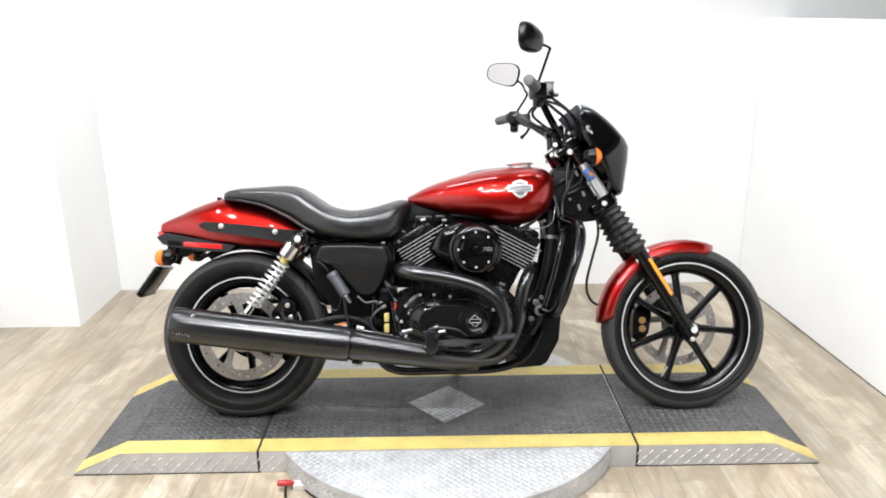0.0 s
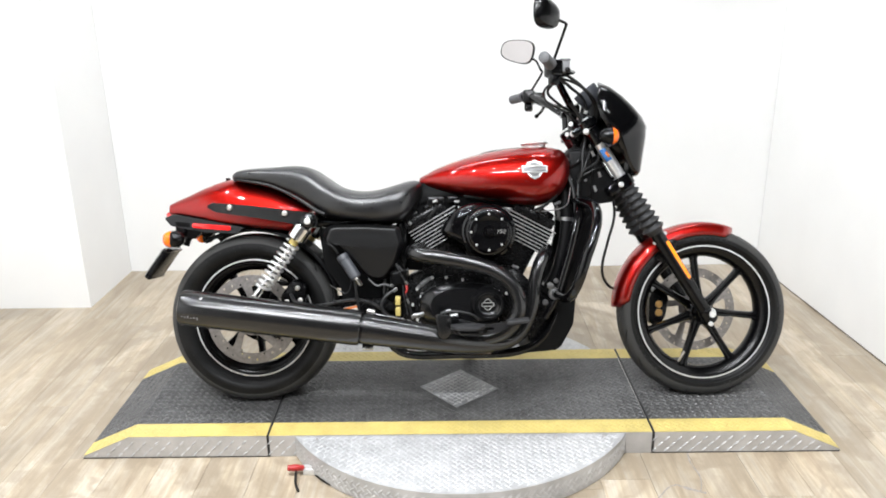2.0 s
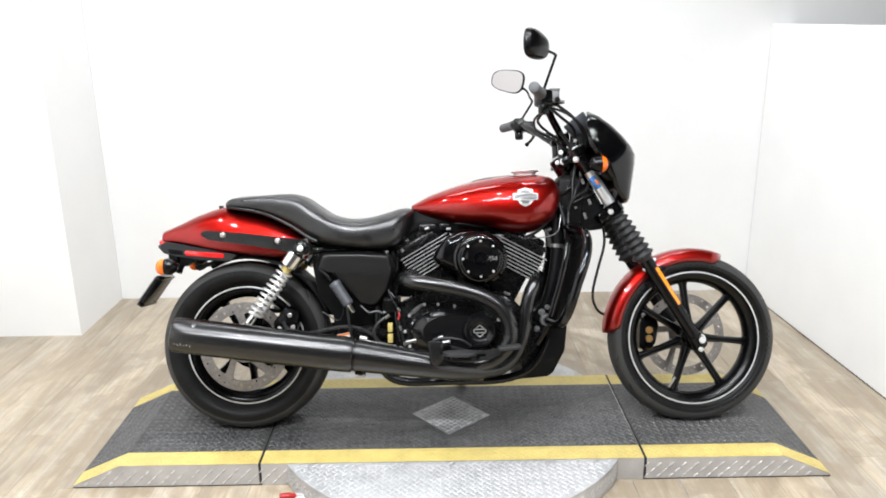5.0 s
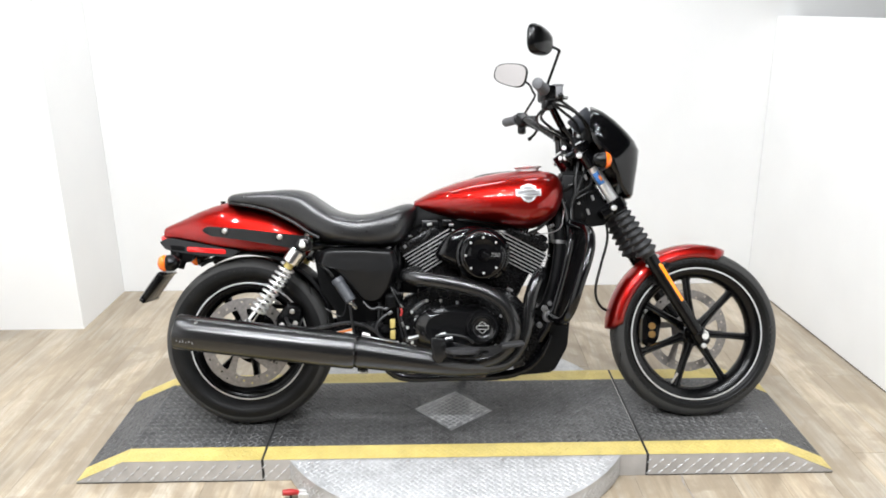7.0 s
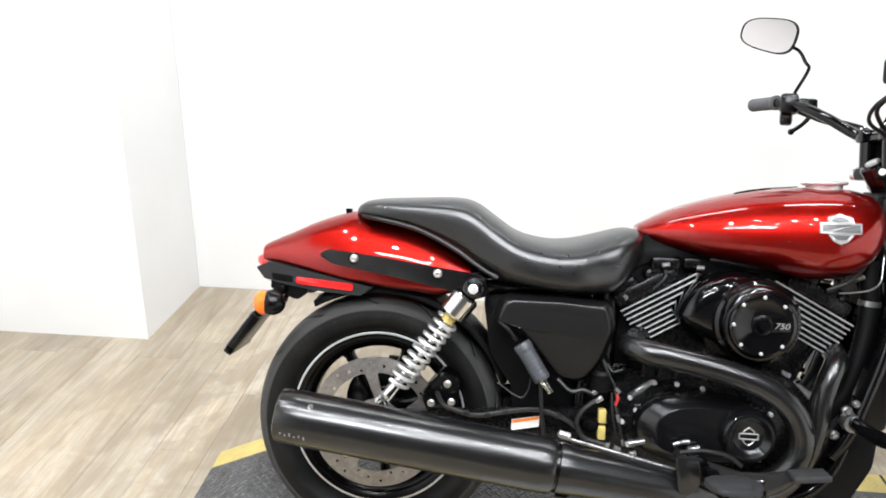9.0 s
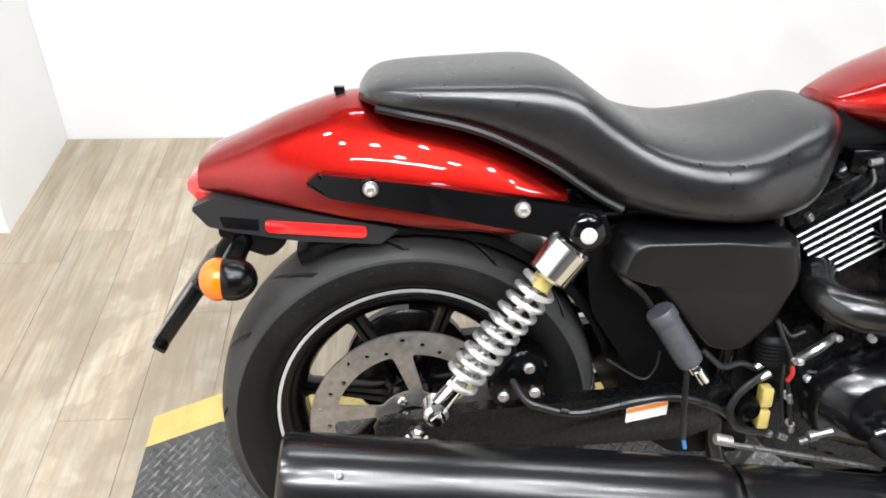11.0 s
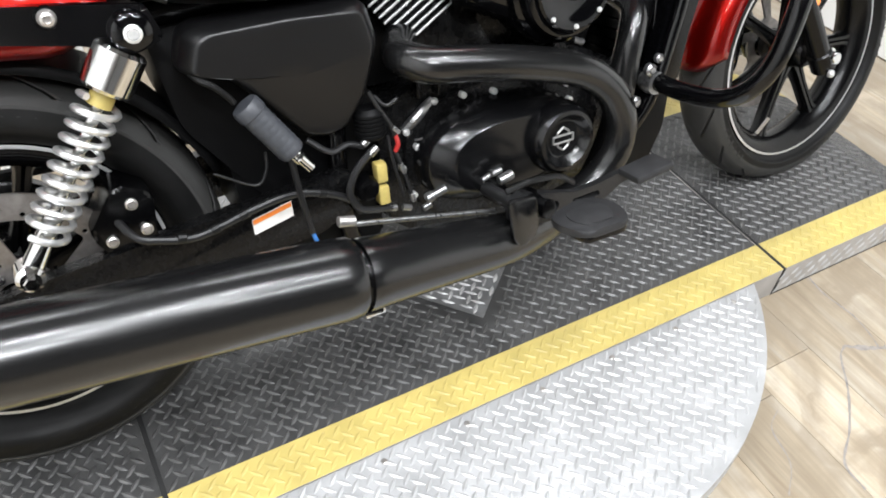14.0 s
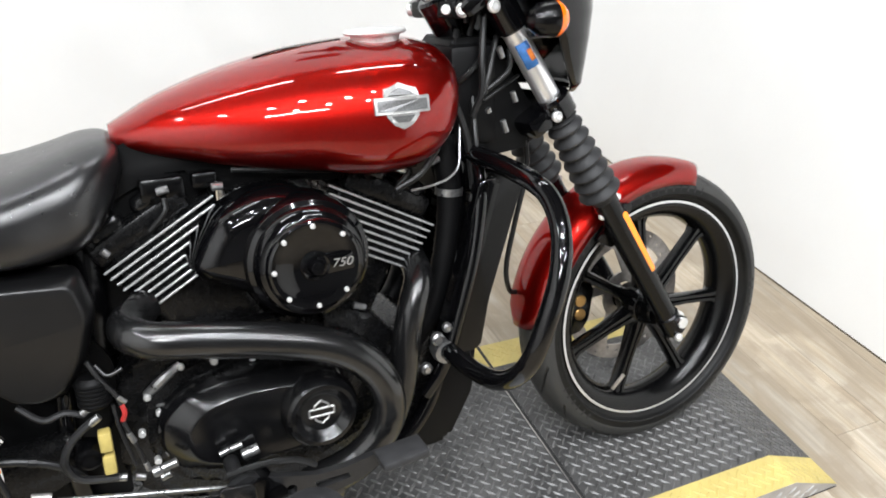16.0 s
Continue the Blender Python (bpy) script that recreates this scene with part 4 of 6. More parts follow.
for s in (-1, 1):
    bm = bmesh.new()
    plate(bm, rounded([(-0.838, 0.664), (-0.818, 0.678), (-0.685, 0.667), (-0.529, 0.648), (-0.468, 0.640), (-0.455, 0.60), (-0.49, 0.588), (-0.545, 0.606), (-0.675, 0.628), (-0.805, 0.646)], 0.006), s * 0.084, s * 0.102, 0.007, segs=3)
    for v in bm.verts:
        v.co.y += s * (0.028 + 0.145 * (v.co.x + 0.76))
    strut = bpart("fender_strut", bm, GLOSS, "gloss black fender strut")
    for bx, bz in ((-0.755, 0.661), (-0.568, 0.640)):
        bm = bmesh.new()
        py = s * (0.1295 + 0.145 * (bx + 0.76))
        lathe(bm, [(0, 0.006), (0.0035, 0.006), (0.0045, 0.0095), (0.0075, 0.0085), (0.0100, 0.004), (0.0105, 0), (0, 0)], (bx, py, bz), (0, s, 0), 20)
        bpart("strut_bolt", bm, STEEL, "domed steel bolt", strut)
        bpart("strut_washer", lathe(bmesh.new(), [(0, 0.0015), (0.0125, 0.0015), (0.0135, 0), (0.0135, -0.003), (0, -0.003)], (bx, py, bz), (0, s, 0), 20), GLOSS, "", strut)
    bm = lathe(bmesh.new(), [(0, 0.090), (0.017, 0.090), (0.022, 0.087), (0.0245, 0.080), (0.0245, 0.0), (0, 0)], (-0.490, s * 0.095, 0.614), (0, s, 0), 24)
    bpart("shock_mount", bm, GLOSS, "", strut)
    bpart("mount_bolt", bolt_head(bmesh.new(), (-0.490, s * 0.1845, 0.614), (0, s, 0), 0.0105, 0.005), BOLT, "", strut)
bm = superloft(bmesh.new(), [(-1.0, 0.038, 0.628, 0.648, 0.5, 3), (-0.988, 0.050, 0.616, 0.653, 0.5, 3), (-0.95, 0.056, 0.61, 0.650, 0.5, 3), (-0.93, 0.05, 0.61, 0.645, 0.5, 3)], 24)
bpart("tail_lamp", bm, REDLENS, "red tail lamp lens")
for s in (-1, 1):
    bm = bmesh.new()
    plate(bm, rounded([(-0.985, 0.628), (-0.955, 0.641), (-0.897, 0.630), (-0.716, 0.594), (-0.745, 0.574), (-0.846, 0.580), (-0.93, 0.594), (-0.965, 0.603)], 0.004), s * 0.066, s * 0.098, 0.003)
    brk = bpart("tail_bracket", bm, TAIL, "dark grey plastic tail bracket")
    bpart("side_reflector", plate(bmesh.new(), rounded([(-0.892, 0.611), (-0.762, 0.600), (-0.762, 0.584), (-0.892, 0.595)], 0.005), s * 0.097, s * 0.102, 0.002), REDLENS, "red side reflector", brk)
    # flat dark panel stands in for the shade of a recess
    bpart("reflector_recess", plate(bmesh.new(), rounded([(-0.950, 0.617), (-0.900, 0.612), (-0.900, 0.596), (-0.945, 0.601)], 0.003), s * 0.0965, s * 0.0985, 0.0005), MATTE, "", brk)
    bpart("lamp_arm", plate(bmesh.new(), rounded([(-0.955, 0.606), (-0.865, 0.594), (-0.868, 0.574), (-0.890, 0.556), (-0.940, 0.575)], 0.006), s * 0.070, s * 0.092, 0.004), MATTE, "", brk)
    # rear indicators on short stalks
    bm = tube(bmesh.new(), [(-0.915, s * 0.04, 0.588), (-0.925, s * 0.10, 0.578), (-0.930, s * 0.155, 0.570)], [0.016, 0.013, 0.015], 12)
    ball(bm, (-0.926, s * 0.168, 0.560), 0.027, (1.15, 0.95, 1.02))
    ind = bpart("rear_indicator", bm, SATIN, "black rear indicator housing")
    bpart("indicator_lens", ball(bmesh.new(), (-0.944, s * 0.168, 0.560), 0.0265, (0.85, 0.97, 1.02)), AMBER, "amber lens", ind)
bm = bmesh.new()
box(bm, (-0.96, -0.07, 0.575), (-0.80, 0.07, 0.60), 0.006)
tube(bm, [(-0.93, -0.05, 0.58), (-0.955, -0.05, 0.555), (-0.965, -0.05, 0.53)], 0.012)
tube(bm, [(-0.93, 0.05, 0.58), (-0.955, 0.05, 0.555), (-0.965, 0.05, 0.53)], 0.012)
bpart("plate_bracket", bm, MATTE)
m = Matrix.Translation((-1.016, -0.034, 0.476)) @ Matrix.Rotation(radians(36), 4, "Y")
bpart("plate_holder", block(bmesh.new(), (0.022, 0.125, 0.112), m, 0.006), SATIN, "black number plate holder")
bpart("plate_edge", tube(bmesh.new(), [m @ Vector((-0.010, -0.0632, -0.052)), m @ Vector((-0.010, -0.0632, 0.052))], 0.0022, 8), LEVER, "bright edge of the plate holder")
bpart("plate_frame", block(block(bmesh.new(), (0.02, 0.140, 0.010), m @ Matrix.Translation((0.002, 0, 0.055)), 0.003), (0.02, 0.140, 0.010), m @ Matrix.Translation((0.002, 0, -0.055)), 0.003), GLOSS)
# inner mudguard
bm = bmesh.new()
rings = []
for k in range(20):
    a = radians(20 + 100 * k / 19)
    rings.append([bm.verts.new((RW[0] + q * math.cos(a), y, RW[2] + q * math.sin(a))) for y, q in ((-0.082, 0.30), (-0.072, 0.312), (0, 0.318), (0.072, 0.312), (0.082, 0.30))])
skin(bm, rings, False, False)
thick(bpart("inner_mudguard", bm, MATTE), 0.003)


# shocks
def shock(s):
    top, low = Vector((-0.490, s * 0.165, 0.614)), Vector((-0.675, s * 0.165, 0.357))
    d = (low - top).normalized()
    L = (low - top).length
    bm = bmesh.new()
    rod(bm, top + d * 0.0, top + d * 0.02, 0.014, 16)
    lathe(bm, [(0, 0.022), (0.026, 0.022), (0.030, 0.026), (0.030, 0.070), (0.027, 0.074), (0, 0.074)], top, d, 28)
    ob = bpart("shock_absorber", bm, CHROME, "chrome shock absorber with an open coil spring")
    bpart("preload_collar", lathe(bmesh.new(), [(0, 0.073), (0.014, 0.073), (0.015, 0.093), (0, 0.093)], top, d, 20), TAN, "", ob)
    bpart("damper_rod", rod(rod(bmesh.new(), top + d * 0.08, low - d * 0.03, 0.0075), low - d * 0.085, low - d * 0.005, 0.011, r2=0.014), CHROME, "", ob)
    bm = bmesh.new()
    u, v, w = axes(d)
    turns, a, b = 10, 0.085, L - 0.052
    pts = [top + d * (a + (b - a) * k / (turns * 14)) + 0.0235 * (math.cos(2 * math.pi * k / 14) * u + math.sin(2 * math.pi * k / 14) * v) for k in range(turns * 14 + 1)]
    tube(bm, pts, 0.0043, 8, 1, smooth=False)
    bpart("coil_spring", bm, SPRING, "bright chrome coil spring", ob)
    bm = lathe(bmesh.new(), [(0, 0.020), (0.012, 0.020), (0.017, 0.014), (0.018, -0.014), (0, -0.014)], low, (0, s, 0), 20)
    rod(bm, low + Vector((0, s * 0.018, 0)), low + Vector((0, s * 0.028, 0)), 0.009, 6)
    bpart("lower_eye", bm, CHROME, "", ob)


shock(-1)
shock(1)
# belt pulley on the left side
bm = lathe(bmesh.new(), [(0.040, 0.0), (0.098, 0.002), (0.104, 0.006), (0.104, 0.026), (0.094, 0.030), (0.040, 0.026)], (RW[0], 0.078, RW[2]), (0, 1, 0), 56, True)
pulley = bpart("drive_pulley", bm, SATIN, "black rear drive pulley")
bpart("drive_belt", tube(bmesh.new(), [(RW[0], 0.092, RW[2] + 0.108), (-0.40, 0.092, 0.375), (-0.15, 0.092, 0.37)], 0.009, 8), BOOT, "black rubber drive belt", pulley)
bpart("lower_belt_guard", tube(bmesh.new(), [(RW[0] + 0.05, 0.092, RW[2] - 0.10), (-0.40, 0.092, 0.235), (-0.15, 0.092, 0.26)], 0.009, 8), BOOT, "", pulley)
# swing arm, axle, rear caliper
for s in (-1, 1):
    bm = bmesh.new()
    plate(bm, rounded([(-0.76, 0.305), (-0.76, 0.265), (-0.68, 0.25), (-0.30, 0.265), (-0.22, 0.30), (-0.24, 0.355), (-0.34, 0.345), (-0.66, 0.322)], 0.015), s * 0.10, s * 0.125, 0.006)
    arm = bpart("swing_arm", bm, ENGINE, "black swing arm")
    bpart("axle_nut", bolt_head(bmesh.new(), (-0.70, s * 0.125, 0.288), (0, s, 0), 0.017, 0.014), CHROME, "", arm)
bm = bmesh.new()
plate(bm, rounded([(-0.60, 0.36), (-0.555, 0.42), (-0.51, 0.40), (-0.52, 0.325), (-0.57, 0.305)], 0.012), -0.118, -0.055, 0.008)
cal = bpart("rear_caliper", bm, SATIN, "black rear brake caliper")
each("caliper_bolt", STEEL, cal, [lambda bm, q=q: bolt_head(bm, (q[0], -0.118, q[1]), R, 0.008) for q in ((-0.575, 0.345), (-0.54, 0.39), (-0.53, 0.35))])
bpart("brake_hose", tube(bmesh.new(), [(-0.565, -0.11, 0.372), (-0.548, -0.14, 0.352), (-0.525, -0.147, 0.343), (-0.472, -0.15, 0.333), (-0.39, -0.15, 0.349), (-0.335, -0.15, 0.353), (-0.284, -0.15, 0.338), (-0.247, -0.145, 0.311), (-0.235, -0.13, 0.285)], 0.0055, 10), HOSE, "black ribbed brake hose")
each("hose_band", WIRE, bike, [lambda bm, p=p, q=q: rod(bm, p, q, 0.0068, 10) for p, q in (((-0.500, -0.150, 0.3385), (-0.488, -0.150, 0.336)), ((-0.455, -0.150, 0.335), (-0.443, -0.150, 0.3375)), ((-0.415, -0.150, 0.3435), (-0.403, -0.150, 0.346)), ((-0.300, -0.150, 0.3445), (-0.289, -0.150, 0.3405)))])
lab = empty("warning_label", bike)
part("paper", plate(bmesh.new(), [(-0.395, 0.297), (-0.335, 0.309), (-0.335, 0.333), (-0.395, 0.321)], -0.1255, -0.1265), WHITE, lab, "small white label", smooth=False)
part("print", plate(bmesh.new(), [(-0.394, 0.313), (-0.336, 0.325), (-0.336, 0.332), (-0.394, 0.320)], -0.1266, -0.1272), ORANGE, lab, "orange printed band", smooth=False)

# side covers, reservoir
for s in (-1, 1):
    out = rounded([(-0.449, 0.549), (-0.434, 0.592), (-0.417, 0.600), (-0.30, 0.600), (-0.196, 0.592), (-0.183, 0.540), (-0.207, 0.465), (-0.236, 0.422), (-0.262, 0.413), (-0.297, 0.421), (-0.344, 0.477), (-0.392, 0.533)], 0.012, 5)
    bm = pillow(bmesh.new(), out, [(s * 0.090, 0.97), (s * 0.115, 1.0), (s * 0.140, 1.0), (s * 0.144, 0.993), (s * 0.1615, 0.905), (s * 0.1635, 0.885), (s * 0.164, 0.86), (s * 0.164, 0.75), (s * 0.1635, 0.65), (s * 0.164, 0.55), (s * 0.164, 0.45), (s * 0.164, 0.35), (s * 0.164, 0.25), (s * 0.164, 0.12)])
    for v in bm.verts:
        crease = 0.533 - 0.18 * (v.co.x + 0.388)
        if abs(v.co.y) > 0.12 and v.co.z < crease:
            v.co.y -= s * min(0.022, 0.16 * (crease - v.co.z) + 0.002)
    bpart("side_cover", bm, COVER, "satin black side cover", angle=50)
bm = bmesh.new()
a = Vector((-0.381, -0.170, 0.498))
b = a + Vector((0.062, -0.014, -0.095)).normalized() * 0.084
lathe(bm, [(0, 0)] + [(q, h) for k in range(9) for q, h in ((0.0180, 0.002 + k * 0.009), (0.0188, 0.005 + k * 0.009), (0.0180, 0.0085 + k * 0.009))] + [(0.0170, 0.0845), (0, 0.0855)], a, b - a, 24)
res = bpart("brake_reservoir", bm, GREY, "grey ribbed rubber reservoir sleeve")
bpart("reservoir_cap", lathe(bmesh.new(), [(0, -0.004), (0.0180, -0.004), (0.0200, 0.0), (0.0200, 0.012), (0.0175, 0.014), (0, 0.014)], a, b - a, 28), GREY, "grey cap", res)
bpart("reservoir_clamp", rod(rod(bmesh.new(), b, b + (b - a) * 0.2, 0.0095), b + Vector((0.004, -0.012, -0.004)), b + Vector((0.018, -0.012, -0.024)), 0.0075), CHROME, "bright hose clamp", res)
bpart("reservoir_hose", tube(bmesh.new(), [(-0.440, -0.13, 0.555), (-0.430, -0.160, 0.542), (-0.415, -0.168, 0.532), (-0.402, -0.170, 0.518), (-0.394, -0.170, 0.506)], 0.0040, 10), WIRE, "dark braided hose", res)
bpart("thin_lead", tube(bmesh.new(), [(-0.340, -0.182, 0.425), (-0.334, -0.178, 0.36), (-0.325, -0.170, 0.298)], 0.0045, 8), HOSE, "", res)
bpart("lead_tip", tube(bmesh.new(), [(-0.325, -0.170, 0.298), (-0.320, -0.170, 0.281)], 0.003, 8), BLUE, "blue wire tip", res)
bpart("rear_frame_panel", plate(bmesh.new(), rounded([(-0.47, 0.59), (-0.225, 0.60), (-0.212, 0.50), (-0.175, 0.44), (-0.18, 0.34), (-0.26, 0.29), (-0.36, 0.33), (-0.45, 0.46)], 0.02), -0.09, 0.09, 0.01), MATTE)

# black filler added to hide bright floor between tyre and engine
bpart("lower_frame_panel", plate(bmesh.new(), rounded([(-0.405, 0.44), (-0.25, 0.44), (-0.18, 0.32), (-0.18, 0.20), (-0.30, 0.205), (-0.388, 0.265)], 0.015), -0.078, 0.078, 0.008), MATTE)

# added black backing so the bright wall does not show through the engine
bpart("battery_box", plate(bmesh.new(), rounded([(-0.205, 0.44), (-0.205, 0.655), (-0.10, 0.705), (0.0, 0.705), (0.0, 0.44)], 0.012), -0.045, 0.045, 0.006), MATTE, "black backing plate added behind the rear cylinder")

# frame tubes
bm = bmesh.new()
for s in (-1, 1):
    tube(bm, [(0.385, s * 0.03, 0.80), (0.30, s * 0.03, 0.742), (0.15, s * 0.03, 0.728), (-0.05, s * 0.03, 0.735), (-0.16, s * 0.04, 0.70), (-0.26, s * 0.065, 0.62), (-0.5, s * 0.075, 0.605)], 0.016)
    tube(bm, [(0.39, s * 0.03, 0.74), (0.385, s * 0.06, 0.62), (0.36, s * 0.09, 0.42), (0.30, s * 0.10, 0.24), (0.20, s * 0.10, 0.168), (0.0, s * 0.10, 0.158), (-0.2, s * 0.10, 0.17), (-0.25, s * 0.1, 0.30), (-0.22, s * 0.09, 0.58)], 0.0145)
rod(bm, HEAD - UPFORK * 0.13, HEAD + UPFORK * 0.04, 0.032, 20)
bpart("frame", bm, GLOSS, "gloss black tubular steel frame")

web = rounded([(-0.205, 0.60), (-0.178, 0.638), (-0.125, 0.668), (-0.075, 0.690), (-0.03, 0.692), (0.0, 0.655), (0.20, 0.650), (0.255, 0.662), (0.30, 0.678), (0.345, 0.672), (0.352, 0.60), (0.385, 0.60), (0.385, 0.76), (-0.10, 0.745), (-0.20, 0.70)], 0.01, 3)
bpart("frame_web", plate(bmesh.new(), web, -0.055, 0.055, 0.008), MATTE, "black frame backbone cover")
for s in (-1, 1):
    bpart("seat_post", tube(bmesh.new(), [(-0.186, s * 0.05, 0.62), (-0.190, s * 0.055, 0.54), (-0.196, s * 0.06, 0.44)], 0.024), SATIN)
    bpart("coolant_hose", tube(bmesh.new(), [(0.36, s * 0.06, 0.70), (0.366, s * 0.07, 0.60), (0.352, s * 0.075, 0.50), (0.325, s * 0.075, 0.41), (0.29, s * 0.07, 0.36)], 0.021), MATTE, "black coolant hose")
    bpart("hose_clip", lathe(bmesh.new(), [(0.0215, -0.006), (0.023, -0.006), (0.023, 0.006), (0.0215, 0.006)], (0.3655, s * 0.0695, 0.61), (0.06, 0, 1), 20, True), LEVER)
bpart("ignition_coil", box(box(bmesh.new(), (-0.105, -0.082, 0.655), (-0.045, -0.03, 0.69), 0.006), (-0.035, -0.08, 0.668), (0.0, -0.04, 0.69), 0.004), SATIN, "small black ignition coil")
each("spark_lead", WIRE, bike, [lambda bm, q=q: tube(bm, q, 0.0042, 8) for q in ([(-0.075, -0.085, 0.662), (-0.078, -0.095, 0.645), (-0.10, -0.09, 0.62)], [(0.30, -0.06, 0.675), (0.29, -0.085, 0.655), (0.268, -0.09, 0.635)], [(0.02, -0.08, 0.69), (0.20, -0.10, 0.672), (0.30, -0.09, 0.665)])])
each("head_fitting", LEVER, bike, [lambda bm, q=q: rod(bm, q[0], q[1], 0.0055, 10) for q in (((-0.085, -0.09, 0.673), (-0.068, -0.09, 0.676)), ((-0.012, -0.095, 0.672), (0.004, -0.095, 0.672)), ((0.325, -0.08, 0.660), (0.345, -0.08, 0.668)), ((0.18, -0.10, 0.455), (0.20, -0.10, 0.447)), ((-0.165, -0.10, 0.605), (-0.157, -0.10, 0.597)))])

# radiator and shrouds
bm = bmesh.new()
plate(bm, [(0.425, 0.635), (0.462, 0.635), (0.402, 0.42), (0.384, 0.35), (0.352, 0.36), (0.365, 0.43)], -0.115, 0.115, 0.004)
rad = bpart("radiator", bm, MATTE, "black radiator")
for k in range(14):
    z0 = 0.375 + k * 0.0185
    x0 = 0.350 + (z0 - 0.36) / 0.275 * 0.070
    bpart("radiator_slat", box(bmesh.new(), (x0 - 0.004, -0.104, z0), (x0 + 0.036, 0.104, z0 + 0.003)), SATIN, "", rad, smooth=False)
for s in (-1, 1):
    bm = bmesh.new()
    plate(bm, rounded([(0.405, 0.657), (0.462, 0.654), (0.470, 0.62), (0.408, 0.43), (0.390, 0.340), (0.345, 0.345), (0.352, 0.40), (0.39, 0.55)], 0.012), s * 0.105, s * 0.128, 0.006)
    bpart("radiator_shroud", bm, SATIN, "black radiator side shroud", rad)
    bpart("shroud_trim", plate(bmesh.new(), rounded([(0.386, 0.640), (0.424, 0.640), (0.380, 0.49), (0.345, 0.385), (0.318, 0.308), (0.296, 0.318), (0.320, 0.41), (0.358, 0.53)], 0.010), s * 0.120, s * 0.142, 0.007), GLOSS, "gloss black trim strip", rad)
for s in (-1, 1):
    bpart("down_tube", tube(bmesh.new(), [(0.398, s * 0.085, 0.668), (0.396, s * 0.125, 0.635), (0.372, s * 0.148, 0.53), (0.340, s * 0.150, 0.42), (0.312, s * 0.146, 0.335), (0.285, s * 0.135, 0.285)], 0.0115, 14), GLOSS, "gloss black frame down tube")
bm = bmesh.new()
plate(bm, rounded([(0.390, 0.350), (0.381, 0.258), (0.334, 0.172), (0.208, 0.162), (0.22, 0.178), (0.275, 0.215), (0.315, 0.28), (0.335, 0.35)], 0.012), -0.112, 0.112, 0.010)
bpart("chin_spoiler", bm, MATTE, "matte black chin spoiler below the radiator")
for s in (-1, 1):
    g = bpart("engine_guard", tube(bmesh.new(), [(0.385, s * 0.06, 0.674), (0.405, s * 0.14, 0.670), (0.420, s * 0.24, 0.657), (0.426, s * 0.285, 0.637), (0.420, s * 0.322, 0.598), (0.403, s * 0.346, 0.548), (0.383, s * 0.352, 0.495), (0.364, s * 0.343, 0.43), (0.350, s * 0.315, 0.388), (0.338, s * 0.27, 0.366), (0.326, s * 0.20, 0.362), (0.312, s * 0.12, 0.372)], 0.0155, 16), GLOSS, "gloss black tubular engine guard")
    bm = bmesh.new()
    lathe(bm, [(0, -0.014), (0.019, -0.014), (0.021, 0.0), (0.019, 0.014), (0, 0.014)], (0.314, s * 0.145, 0.366), (0, 1, 0), 20)
    bolt_head(bm, (0.300, s * 0.150, 0.392), (0, s, 0), 0.011, 0.012)
    bolt_head(bm, (0.285, s * 0.135, 0.335), (0, s, 0), 0.010, 0.012)
    bolt_head(bm, (0.318, s * 0.150, 0.408), (0, s, 0), 0.008, 0.010)
    bpart("guard_clamp", bm, LEVER, "chrome guard clamp", g)

# engine
bm = bmesh.new()
plate(bm, rounded([(-0.19, 0.25), (-0.18, 0.42), (-0.06, 0.465), (0.19, 0.455), (0.262, 0.375), (0.265, 0.26), (0.2, 0.185), (-0.1, 0.175)], 0.03), -0.104, 0.104, 0.02)
plate(bm, rounded([(-0.15, 0.28), (-0.14, 0.40), (-0.02, 0.43), (0.16, 0.43), (0.23, 0.36), (0.20, 0.25), (0.1, 0.21), (-0.08, 0.21)], 0.03), -0.116, 0.116, 0.012)
plate(bm, rounded([(0.24, 0.175), (0.24, 0.37), (0.295, 0.395), (0.33, 0.36), (0.308, 0.25), (0.27, 0.18)], 0.015), -0.085, 0.085, 0.012)
crank = bpart("crankcase", bm, ENGINE, "black crankcase")
out = rounded([(-0.133, 0.323), (-0.126, 0.362), (-0.089, 0.394), (-0.021, 0.407), (0.07, 0.404), (0.125, 0.388), (0.150, 0.335), (0.137, 0.283), (0.085, 0.260), (-0.05, 0.256), (-0.118, 0.282)], 0.03, 6)
bm = pillow(bmesh.new(), out, [(-0.10, 1.02), (-0.146, 1.02), (-0.150, 0.998), (-0.157, 0.988), (-0.160, 0.968), (-0.180, 0.755), (-0.182, 0.725), (-0.182, 0.70), (-0.182, 0.4), (-0.182, 0.15)])
bpart("primary_cover", bm, CASE, "satin black engine side cover", crank, angle=40)
bm = lathe(bmesh.new(), [(0, 0.019), (0.028, 0.019), (0.032, 0.0205), (0.038, 0.028), (0.043, 0.033), (0.049, 0.0325), (0.054, 0.027), (0.058, 0.014), (0.059, 0.0), (0, 0.0)], (0.092, -0.174, 0.337), R, 56)
bpart("clutch_cover", bm, CASE, "round dished black cover", crank)


def badge_outline(c, y, k):
    """Thin raised lines of a plain shield and bar."""
    bm = bmesh.new()
    x0, z0 = c
    up = [(-0.6, 0.3), (-0.55, 0.6), (0, 1), (0.55, 0.6), (0.6, 0.3)]
    lo = [(-0.6, -0.3), (-0.5, -0.65), (0, -1), (0.5, -0.65), (0.6, -0.3)]
    bar = [(-1, 0.3), (1, 0.3), (1, -0.3), (-1, -0.3), (-1, 0.3)]
    for line in (up, lo, bar):
        for p, q in zip(line, line[1:]):
            tube(bm, [(x0 + p[0] * k, y, z0 + p[1] * k), (x0 + q[0] * k, y, z0 + q[1] * k)], k * 0.09, 6, smooth=False)
    return bm


